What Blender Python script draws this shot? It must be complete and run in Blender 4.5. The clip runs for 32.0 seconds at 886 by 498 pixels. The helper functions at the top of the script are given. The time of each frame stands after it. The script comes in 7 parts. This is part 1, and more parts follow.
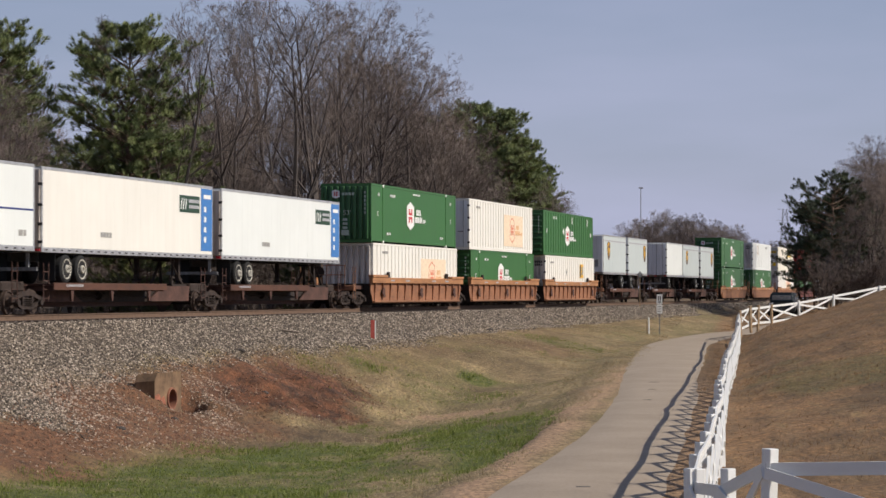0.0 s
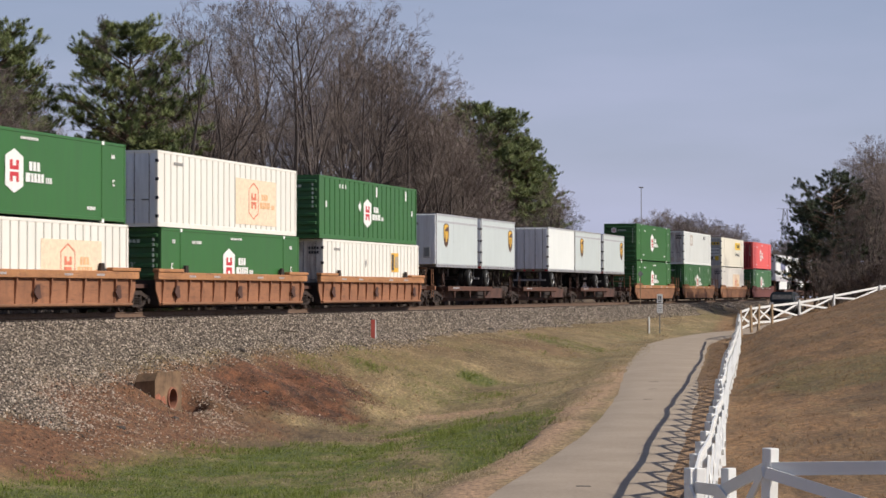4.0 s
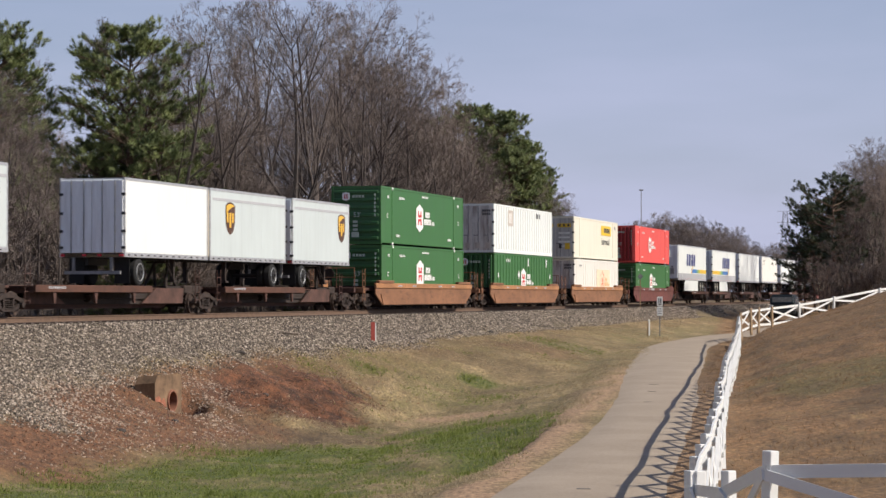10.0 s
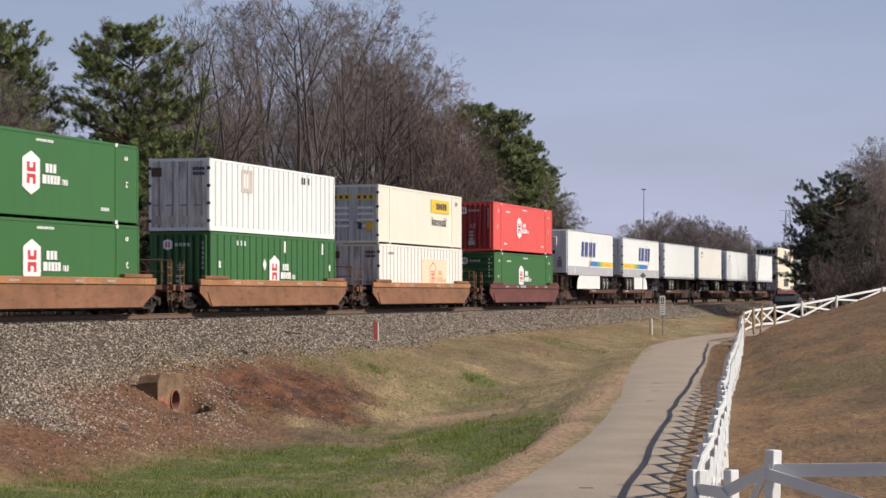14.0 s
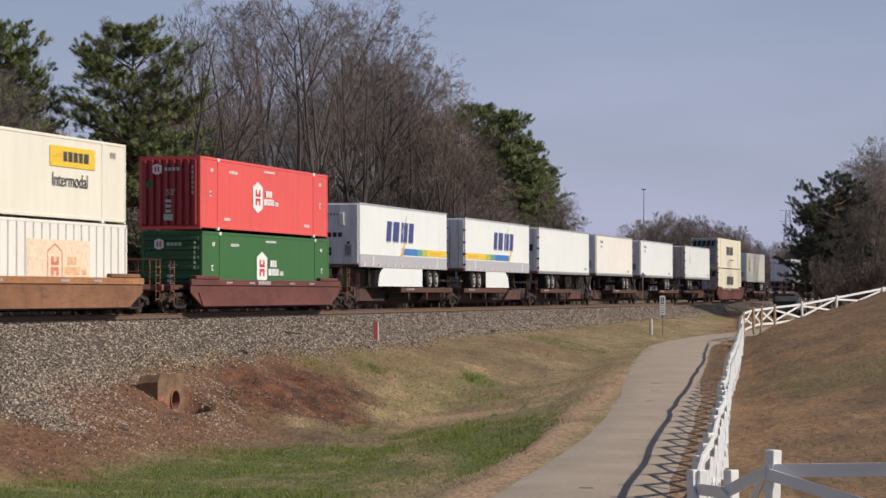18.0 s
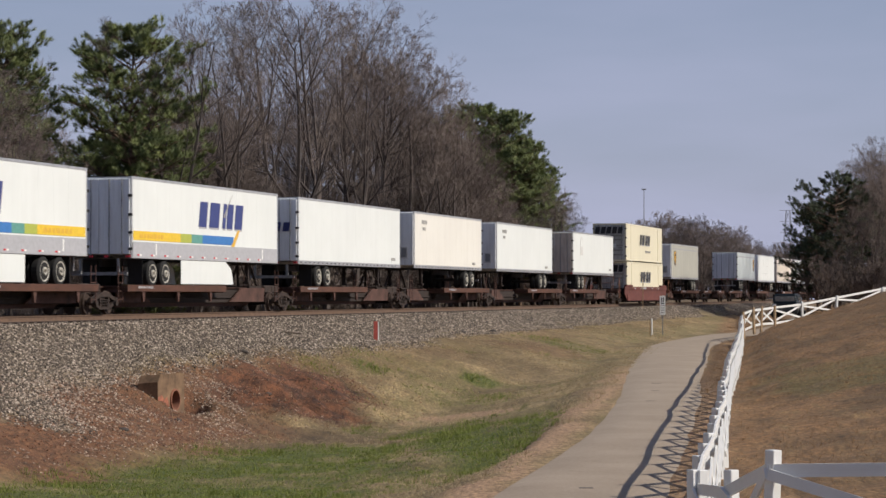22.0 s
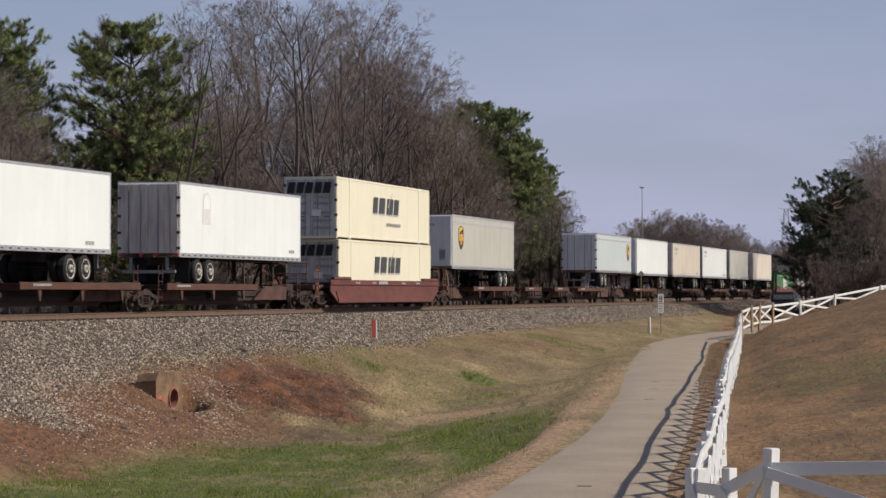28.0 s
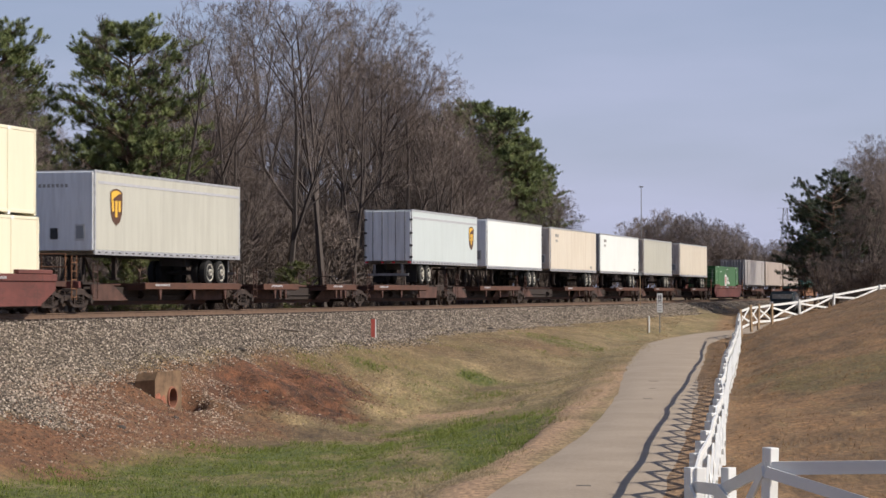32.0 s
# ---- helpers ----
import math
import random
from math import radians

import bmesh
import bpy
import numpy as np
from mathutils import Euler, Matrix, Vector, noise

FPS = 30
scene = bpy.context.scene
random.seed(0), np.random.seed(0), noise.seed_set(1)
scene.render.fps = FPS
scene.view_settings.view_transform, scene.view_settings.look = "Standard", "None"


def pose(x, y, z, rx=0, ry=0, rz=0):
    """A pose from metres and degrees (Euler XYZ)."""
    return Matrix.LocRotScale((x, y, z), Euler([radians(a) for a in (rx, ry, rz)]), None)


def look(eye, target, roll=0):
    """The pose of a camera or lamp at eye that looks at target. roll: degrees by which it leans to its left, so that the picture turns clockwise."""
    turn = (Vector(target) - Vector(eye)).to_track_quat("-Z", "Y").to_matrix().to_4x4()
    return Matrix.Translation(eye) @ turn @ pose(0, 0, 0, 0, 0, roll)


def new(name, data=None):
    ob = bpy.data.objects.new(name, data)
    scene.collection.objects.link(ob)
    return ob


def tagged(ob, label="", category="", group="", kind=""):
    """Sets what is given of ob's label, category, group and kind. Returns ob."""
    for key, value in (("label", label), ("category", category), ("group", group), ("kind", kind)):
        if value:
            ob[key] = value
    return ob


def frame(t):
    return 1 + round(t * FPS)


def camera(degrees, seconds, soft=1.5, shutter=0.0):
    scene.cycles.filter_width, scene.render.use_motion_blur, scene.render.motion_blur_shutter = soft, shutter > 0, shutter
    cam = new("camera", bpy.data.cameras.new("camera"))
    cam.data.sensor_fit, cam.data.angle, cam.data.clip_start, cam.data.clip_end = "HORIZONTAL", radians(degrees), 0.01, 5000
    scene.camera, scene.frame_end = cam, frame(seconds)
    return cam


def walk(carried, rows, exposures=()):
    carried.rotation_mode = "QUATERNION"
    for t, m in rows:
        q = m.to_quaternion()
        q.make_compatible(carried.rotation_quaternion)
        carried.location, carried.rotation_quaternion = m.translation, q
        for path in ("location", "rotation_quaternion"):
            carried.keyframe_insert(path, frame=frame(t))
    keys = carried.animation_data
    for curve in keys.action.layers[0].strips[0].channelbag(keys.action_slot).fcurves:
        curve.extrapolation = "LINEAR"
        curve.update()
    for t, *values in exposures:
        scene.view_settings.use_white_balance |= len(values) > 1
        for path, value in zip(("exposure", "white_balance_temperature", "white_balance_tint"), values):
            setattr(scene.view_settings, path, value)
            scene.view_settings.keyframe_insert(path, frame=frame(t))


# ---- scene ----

# ---------------------------------------------------------------- camera
EYE_Z = 0.505
PITCH = 1.2312
FOCAL = 4187.0
cam = camera(21.21, 32.0, soft=1.5, shutter=0.25)
# small sway of the tripod head: seconds, sideways and upward sway in thousandths of a radian
SWAY = ((0, -.15, .2), (0.5, -.1, 0), (1, -.3, 0), (3, -.25, 0), (3.5, 0, 0), (7.6, 0, 0), (7.9, 0, 1.1), (10, 0, 1.1), (11, .1, .7), (11.5, .38, .35),
        (12, .38, 0), (13.1, .38, 0), (13.4, 1.1, .74), (14.5, 1.1, .74), (16.5, 1.1, .36), (17, 1.1, 0), (17.6, 1.1, 0), (17.9, 1.1, .74), (22.5, 1.15, .74),
        (23, 1.1, .74), (24, .74, .36), (25, .38, 0), (29, .38, 0), (29.5, 0, 0), (30.5, 0, -.1), (31, 0, -.36), (32, 0, -.26))
walk(cam, [(t, pose(0, 0, EYE_Z, 90 + PITCH + math.degrees(b / 1000), 0, math.degrees(a / 1000))) for t, a, b in SWAY], exposures=[(t, e - 0.05, 6500, 12.5) for t, e in ((0, 0.0), (3, 0.08), (6, 0.17), (8, 0.23), (10, 0.24), (12, 0.30), (13, 0.26), (14, 0.15), (16.5, 0.0), (19, -0.03), (23, -0.05), (25, -0.05), (28, -0.05), (30, 0.06), (32, 0.2))])

# ---------------------------------------------------------------- world and sun
SUN_AZ, SUN_EL = radians(-11), radians(39)      # azimuth from +x towards +y
world = bpy.data.worlds.new("sky")
scene.world = world
world.use_nodes = True
wn = world.node_tree
sky = wn.nodes.new("ShaderNodeTexSky")
sky.sky_type, sky.sun_disc = "NISHITA", False
sky.sun_elevation, sky.sun_rotation = SUN_EL, math.pi / 2 - SUN_AZ
sky.air_density, sky.dust_density, sky.ozone_density = 1.0, 1.2, 5.0
# a thin veil of high cloud, in long faint streaks
veil_at = wn.nodes.new("ShaderNodeTexCoord")
veil_map = wn.nodes.new("ShaderNodeMapping")
veil_map.inputs["Scale"].default_value = (3.0, 3.0, 14.0)
veil_noise = wn.nodes.new("ShaderNodeTexNoise")
veil_noise.inputs["Scale"].default_value, veil_noise.inputs["Detail"].default_value = 1.6, 4.0
veil_ramp = wn.nodes.new("ShaderNodeValToRGB")
veil_ramp.color_ramp.elements[0].position, veil_ramp.color_ramp.elements[0].color = 0.30, (0.60, 0.60, 0.60, 1)
veil_ramp.color_ramp.elements[1].position, veil_ramp.color_ramp.elements[1].color = 0.75, (0.98, 0.98, 0.98, 1)
veil = wn.nodes.new("ShaderNodeMix")
veil.data_type = "RGBA"
veil.inputs[7].default_value = (6.75, 7.15, 9.8, 1)
wn.links.new(veil_at.outputs["Generated"], veil_map.inputs[0])
wn.links.new(veil_map.outputs[0], veil_noise.inputs["Vector"])
wn.links.new(veil_noise.outputs["Fac"], veil_ramp.inputs[0])
# the veil thickens to haze near the horizon
veil_z = wn.nodes.new("ShaderNodeSeparateXYZ")
wn.links.new(veil_at.outputs["Generated"], veil_z.inputs[0])
haze = wn.nodes.new("ShaderNodeValToRGB")
haze.color_ramp.elements[0].position, haze.color_ramp.elements[0].color = 0.0, (1, 1, 1, 1)
haze.color_ramp.elements[1].position, haze.color_ramp.elements[1].color = 0.45, (0.12, 0.12, 0.12, 1)
haze.color_ramp.elements.new(0.12).color = (0.60, 0.60, 0.60, 1)
wn.links.new(veil_z.outputs[2], haze.inputs[0])
both = wn.nodes.new("ShaderNodeMath")
both.operation = "MULTIPLY"
wn.links.new(veil_ramp.outputs[0], both.inputs[0])
wn.links.new(haze.outputs[0], both.inputs[1])
wn.links.new(both.outputs[0], veil.inputs[0])
wn.links.new(sky.outputs[0], veil.inputs[6])
wn.links.new(veil.outputs[2], wn.nodes["Background"].inputs[0])
wn.nodes["Background"].inputs[1].default_value = 0.0745
sun = new("sun", bpy.data.lights.new("sun", "SUN"))
sun.data.energy, sun.data.angle, sun.data.color = 4.4, radians(0.6), (1.0, 0.935, 0.81)
sun.matrix_world = look((0, 0, 0), (-math.cos(SUN_AZ) * math.cos(SUN_EL), -math.sin(SUN_AZ) * math.cos(SUN_EL), -math.sin(SUN_EL)))

# ---------------------------------------------------------------- materials
MATS = {}


class Nodes:
    """Small helper round a node tree."""

    def __init__(self, name, rough=0.7, metal=0.0):
        self.mat = bpy.data.materials.new(name)
        self.mat.use_nodes = True
        self.t = self.mat.node_tree
        self.b = self.t.nodes["Principled BSDF"]
        self.b.inputs["Roughness"].default_value = rough
        self.b.inputs["Metallic"].default_value = metal
        MATS[name] = self.mat

    def n(self, kind, **inputs):
        node = self.t.nodes.new(kind)
        for k, v in inputs.items():
            node.inputs[k.replace("_", " ")].default_value = v
        return node

    def l(self, a, b):
        self.t.links.new(a, b)

    def coords(self, scale=(1, 1, 1), world_space=False):
        m = self.n("ShaderNodeMapping")
        m.inputs["Scale"].default_value = scale
        if world_space:
            self.l(self.n("ShaderNodeNewGeometry").outputs["Position"], m.inputs[0])
        else:
            self.l(self.n("ShaderNodeTexCoord").outputs["Object"], m.inputs[0])
        return m.outputs[0]

    def noise(self, vec, scale, detail=4.0, rough=0.55):
        x = self.n("ShaderNodeTexNoise", Scale=scale, Detail=detail, Roughness=rough)
        self.l(vec, x.inputs["Vector"])
        return x.outputs["Fac"]

    def ramp(self, fac, *stops):
        r = self.n("ShaderNodeValToRGB")
        e = r.color_ramp.elements
        while len(e) < len(stops):
            e.new(0.5)
        for el, (p, c) in zip(e, stops):
            el.position = p
            el.color = (c, c, c, 1) if isinstance(c, (int, float)) else (*c, 1)
        self.l(fac, r.inputs[0])
        return r.outputs[0]

    def mix(self, fac, a, b, mode="MIX"):
        m = self.t.nodes.new("ShaderNodeMix")
        m.data_type, m.blend_type = "RGBA", mode
        for v, i in ((fac, 0), (a, 6), (b, 7)):
            if isinstance(v, (int, float)):
                m.inputs[i].default_value = v
            elif isinstance(v, tuple):
                m.inputs[i].default_value = (*v, 1)
            else:
                self.l(v, m.inputs[i])
        return m.outputs[2]

    def base(self, v):
        if isinstance(v, tuple):
            self.b.inputs["Base Color"].default_value = (*v, 1)
        else:
            self.l(v, self.b.inputs["Base Color"])
        return self

    def bump(self, h, strength=0.3, dist=0.02):
        b = self.n("ShaderNodeBump", Strength=strength, Distance=dist)
        self.l(h, b.inputs["Height"])
        self.l(b.outputs[0], self.b.inputs["Normal"])
        return self

    def rough(self, fac):
        self.l(fac, self.b.inputs["Roughness"])


def paint(name, col, grime=(0.12, 0.09, 0.07), dirt=0.35, rough=0.45, metal=0.0, spots=0.15, run=(1.6, 1.6, 0.16)):
    """Vehicle paint: streaks run down it, dull patches and a little rust."""
    m = Nodes(name, rough, metal)
    down = m.coords(run)
    streak = m.ramp(m.noise(down, 1.5, 6, 0.65), (0.42, 0.0), (0.78, 1.0))
    patch = m.ramp(m.noise(m.coords(), 0.55, 5), (0.35, 0.0), (0.75, 1.0))
    fine = m.ramp(m.noise(m.coords(), 9.0, 5, 0.7), (0.60, 0.0), (0.74, 1.0))
    c = m.mix(0.25, col, m.mix(patch, tuple(x * 0.82 for x in col), tuple(min(1, x * 1.06 + .01) for x in col)))
    mul = m.n("ShaderNodeMath")
    mul.operation = "MULTIPLY"
    m.l(streak, mul.inputs[0])
    mul.inputs[1].default_value = dirt
    c = m.mix(mul.outputs[0], c, grime)
    mul2 = m.n("ShaderNodeMath")
    mul2.operation = "MULTIPLY"
    m.l(fine, mul2.inputs[0])
    mul2.inputs[1].default_value = spots
    c = m.mix(mul2.outputs[0], c, grime)
    m.base(c)
    m.bump(m.noise(m.coords(), 3.0, 3), 0.08, 0.02)
    return m.mat


def rusted(name, col, dark, pale, flecks=0.35):
    """Old painted steel: broad dull patches, scraped smears along it, runs of rust and pale worn flecks."""
    m = Nodes(name, 0.8)
    broad = m.ramp(m.noise(m.coords((0.35, 0.35, 0.7)), 1.6, 6, 0.6), (0.36, 0.0), (0.66, 1.0))
    c = m.mix(broad, tuple(x * 0.78 for x in col), tuple(x * 1.18 for x in col))
    c = m.mix(m.ramp(m.noise(m.coords((0.45, 0.45, 3.2)), 2.4, 7, 0.7), (0.52, 0.0), (0.72, 0.75)), c, dark)
    c = m.mix(m.ramp(m.noise(m.coords((2.2, 2.2, 0.35)), 2.0, 6, 0.65), (0.55, 0.0), (0.78, 0.7)), c, dark)
    c = m.mix(m.ramp(m.noise(m.coords((1.0, 1.0, 2.0)), 5.0, 6, 0.75), (0.60, 0.0), (0.70, flecks)), c, pale)
    c = m.mix(m.ramp(m.noise(m.coords(), 14.0, 4, 0.7), (0.56, 0.0), (0.74, 0.45)), c, dark)
    m.base(c)
    m.bump(m.noise(m.coords(), 4.0, 5), 0.15, 0.02)
    return m.mat


def plain(name, col, rough=0.7, metal=0.0, var=0.3, scale=6.0, bump=0.15):
    m = Nodes(name, rough, metal)
    f = m.ramp(m.noise(m.coords(), scale, 5, 0.65), (0.3, 0.0), (0.7, 1.0))
    m.base(m.mix(f, tuple(x * (1 - var) for x in col), tuple(min(1, x * (1 + var)) for x in col)))
    m.bump(m.noise(m.coords(), scale * 3, 4), bump, 0.01)
    return m.mat


paint("white_paint", (0.79, 0.815, 0.785), dirt=0.06, spots=0.05)
paint("warm_white_paint", (0.83, 0.805, 0.73), grime=(0.34, 0.22, 0.12), dirt=0.10, spots=0.06)
paint("dusty_white_paint", (0.70, 0.63, 0.52), grime=(0.36, 0.22, 0.12), dirt=0.35, spots=0.1)
paint("silver_paint", (0.56, 0.615, 0.605), dirt=0.10, rough=0.4, spots=0.05)
paint("grey_paint", (0.42, 0.42, 0.39), dirt=0.25)
paint("beige_grey_paint", (0.50, 0.49, 0.42), dirt=0.25)
paint("cream_paint", (0.80, 0.745, 0.56), grime=(0.35, 0.26, 0.15), dirt=0.12, spots=0.05)
paint("ivory_paint", (0.80, 0.76, 0.63), grime=(0.35, 0.26, 0.15), dirt=0.14, spots=0.05)
paint("green_paint", (0.037, 0.145, 0.033), grime=(0.05, 0.07, 0.04), dirt=0.3, spots=0.1)
paint("dark_green_paint", (0.028, 0.115, 0.032), grime=(0.04, 0.05, 0.035), dirt=0.4)
paint("teal_green_paint", (0.03, 0.15, 0.12), dirt=0.3)
paint("red_paint", (0.78, 0.10, 0.085), grime=(0.2, 0.05, 0.04), dirt=0.2, spots=0.08)
# darker copy of the red for the container's end, its shade in the colour
paint("shaded_red_paint", (0.36, 0.03, 0.03), grime=(0.08, 0.02, 0.02), dirt=0.3)
paint("door_grey", (0.70, 0.67, 0.62), grime=(0.15, 0.075, 0.045), dirt=1.0, spots=0.4, run=(3.6, 3.6, 0.45))
paint("end_silver", (0.80, 0.82, 0.84), grime=(0.18, 0.16, 0.15), dirt=0.35, rough=0.35, metal=0.0, run=(3.0, 3.0, 0.3))
paint("end_grey", (0.27, 0.28, 0.29), grime=(0.06, 0.06, 0.06), dirt=0.4)
paint("end_brown", (0.64, 0.57, 0.50), grime=(0.13, 0.065, 0.04), dirt=0.7, run=(3.4, 3.4, 0.4))
rusted("rust_orange", (0.29, 0.125, 0.062), (0.10, 0.045, 0.03), (0.42, 0.22, 0.11))
rusted("rust_brown", (0.235, 0.108, 0.053), (0.075, 0.036, 0.026), (0.40, 0.22, 0.10), 0.5)
rusted("maroon_steel", (0.14, 0.043, 0.035), (0.05, 0.025, 0.021), (0.30, 0.17, 0.14))
rusted("deck_brown", (0.085, 0.038, 0.027), (0.035, 0.021, 0.018), (0.16, 0.085, 0.06))
rusted("orange_steel", (0.40, 0.185, 0.078), (0.13, 0.058, 0.036), (0.55, 0.36, 0.14), 0.6)
rusted("deck_edge", (0.095, 0.038, 0.022), (0.03, 0.016, 0.012), (0.24, 0.115, 0.06))
plain("dark_steel", (0.028, 0.018, 0.014), 0.85, 0.0, var=0.4)
plain("truck_steel", (0.034, 0.021, 0.016), 0.85, 0.0, var=0.5)
plain("wheel_steel", (0.055, 0.034, 0.025), 0.8, 0.0, var=0.4)
plain("rubber", (0.012, 0.012, 0.012), 0.9, var=0.3)
plain("rim_white", (0.50, 0.47, 0.40), 0.5, var=0.3)
plain("rim_steel", (0.035, 0.033, 0.032), 0.6, 0.3, var=0.3)
plain("rim_chrome", (0.45, 0.45, 0.44), 0.4, 0.7, var=0.2)
plain("aluminium", (0.55, 0.55, 0.55), 0.4, 0.6, var=0.25)
plain("black_trim", (0.03, 0.03, 0.03), 0.6)
plain("mark_white", (0.78, 0.78, 0.75), 0.6, var=0.1)
plain("mark_red", (0.55, 0.04, 0.05), 0.6, var=0.15)
plain("mark_faded_orange", (0.72, 0.42, 0.22), 0.7, var=0.25)
plain("mark_faded_red", (0.66, 0.20, 0.12), 0.7, var=0.25)
plain("mark_pale_orange", (0.78, 0.62, 0.45), 0.7, var=0.15)
plain("mark_brown", (0.09, 0.04, 0.02), 0.5)
plain("mark_gold", (0.72, 0.42, 0.05), 0.5, var=0.1)
plain("mark_yellow", (0.78, 0.52, 0.04), 0.5, var=0.1)
plain("mark_navy", (0.045, 0.06, 0.20), 0.5, var=0.1)
plain("mark_blue", (0.05, 0.19, 0.48), 0.5, var=0.12)
plain("mark_olive", (0.42, 0.46, 0.08), 0.5, var=0.1)
plain("mark_teal", (0.12, 0.32, 0.27), 0.5, var=0.1)
plain("mark_dark", (0.05, 0.05, 0.055), 0.6, var=0.2)
plain("mark_grey", (0.33, 0.32, 0.30), 0.6, var=0.2)
plain("mark_light_grey", (0.42, 0.42, 0.44), 0.6, var=0.1)
# dark tone for the rib grooves of pale containers: shade put into colour
plain("groove_shade", (0.22, 0.19, 0.165), 0.8, var=0.4, scale=3)
plain("mark_pale_green", (0.42, 0.50, 0.42), 0.6, var=0.15)
plain("panel_green", (0.022, 0.06, 0.035), 0.5, var=0.15)
# the same groove shade in dark green, for green containers
plain("groove_shade_green", (0.024, 0.085, 0.03), 0.6)
plain("rail_rust", (0.145, 0.09, 0.06), 0.75, 0.1, var=0.3)
plain("rail_shine", (0.45, 0.42, 0.40), 0.3, 0.9, var=0.2)
plain("tie_wood", (0.08, 0.06, 0.05), 0.9, var=0.4)
plain("concrete_stained", (0.175, 0.108, 0.062), 0.9, var=0.5, scale=2, bump=0.4)
plain("pipe_orange", (0.24, 0.10, 0.06), 0.85, var=0.25, scale=3)
plain("fence_white", (0.72, 0.72, 0.70), 0.55, var=0.07, scale=3)
plain("post_wood", (0.36, 0.25, 0.15), 0.85, var=0.3)
plain("marker_red", (0.40, 0.07, 0.05), 0.6, var=0.2)
plain("sign_white", (0.75, 0.75, 0.73), 0.5, var=0.08)
plain("galvanised", (0.25, 0.25, 0.25), 0.6, 0.5)
plain("branch_grey", (0.20, 0.16, 0.13), 0.9, var=0.4)
plain("dark_stone", (0.06, 0.05, 0.045), 0.9)
plain("car_paint", (0.022, 0.03, 0.033), 0.3, 0.4, var=0.1)
plain("end_oval", (0.66, 0.65, 0.62), 0.6, var=0.08, scale=4)
plain("stain_red", (0.30, 0.11, 0.065), 0.9, var=0.5, scale=5)
plain("road_scuff", (0.13, 0.11, 0.09), 0.8)
plain("side_brown", (0.08, 0.038, 0.028), 0.85, var=0.5, scale=2)
paint("door_silver", (0.60, 0.60, 0.58), grime=(0.07, 0.06, 0.055), dirt=0.9, spots=0.3)
paint("stained_beige", (0.44, 0.37, 0.31), grime=(0.16, 0.10, 0.07), dirt=0.95, run=(2.5, 2.5, 0.2))
paint("stained_grey", (0.40, 0.38, 0.36), grime=(0.16, 0.11, 0.09), dirt=0.95, run=(2.5, 2.5, 0.2))
plain("car_glass", (0.20, 0.21, 0.22), 0.1, 0.5)
plain("lamp_lens", (0.6, 0.6, 0.6), 0.2)


def bark(name, col):
    m = Nodes(name, 0.95)
    r = m.n("ShaderNodeObjectInfo").outputs["Random"]
    f = m.ramp(m.noise(m.coords((3, 3, 1)), 3.0, 5, 0.7), (0.3, 0.0), (0.7, 1.0))
    c = m.mix(f, tuple(x * .65 for x in col), tuple(x * 1.35 for x in col))
    m.base(m.mix(0.5, c, m.ramp(r, (0, tuple(x * .75 for x in col)), (1, tuple(x * 1.3 for x in col)))))
    return m.mat


bark("bark", (0.085, 0.068, 0.06))
bark("twig", (0.185, 0.145, 0.124))
bark("pine_bark", (0.13, 0.085, 0.06))


def leafy(name, a, b):
    m = Nodes(name, 0.7)
    r = m.n("ShaderNodeNewGeometry").outputs["Random Per Island"]
    m.base(m.ramp(r, (0.0, a), (1.0, b)))
    m.b.inputs["Subsurface Weight"].default_value = 0.0
    return m.mat


def needle(name, a, b):
    m = Nodes(name, 0.65)
    r = m.n("ShaderNodeNewGeometry").outputs["Random Per Island"]
    f = m.ramp(m.noise(m.coords(), 0.9, 3, 0.6), (0.35, 0.0), (0.65, 1.0))
    m.base(m.mix(0.35, m.mix(f, a, b), m.ramp(r, (0.0, a), (1.0, b))))
    return m.mat


needle("needles", (0.065, 0.10, 0.032), (0.26, 0.29, 0.10))
needle("needles_dark", (0.022, 0.035, 0.017), (0.075, 0.095, 0.04))
needle("needles_yellow", (0.06, 0.08, 0.018), (0.14, 0.14, 0.04))
m = Nodes("stones", 0.85)
m.base(m.ramp(m.n("ShaderNodeNewGeometry").outputs["Random Per Island"], (0.0, (0.028, 0.022, 0.018)), (0.62, (0.175, 0.138, 0.107)), (1.0, (0.62, 0.52, 0.42))))
leafy("clods", (0.09, 0.042, 0.024), (0.30, 0.135, 0.07))
leafy("clay_chips", (0.12, 0.065, 0.04), (0.54, 0.42, 0.32))


def blade(name, a, b, through_share=0.45):
    """Grass: leafy colour, and a share of the light passes through."""
    leafy(name, a, b)
    tree = MATS[name].node_tree
    shine, out = tree.nodes["Principled BSDF"], tree.nodes["Material Output"]
    thin, blend = tree.nodes.new("ShaderNodeBsdfTranslucent"), tree.nodes.new("ShaderNodeMixShader")
    tree.links.new(shine.inputs["Base Color"].links[0].from_socket, thin.inputs["Color"])
    blend.inputs[0].default_value = through_share
    tree.links.new(shine.outputs[0], blend.inputs[1])
    tree.links.new(thin.outputs[0], blend.inputs[2])
    tree.links.new(blend.outputs[0], out.inputs["Surface"])


blade("straw", (0.28, 0.21, 0.125), (0.60, 0.485, 0.30))
blade("hill_straw", (0.20, 0.115, 0.06), (0.42, 0.27, 0.15))
blade("green_blades", (0.10, 0.15, 0.026), (0.31, 0.335, 0.085))
blade("weeds", (0.10, 0.06, 0.035), (0.22, 0.14, 0.085), 0.25)

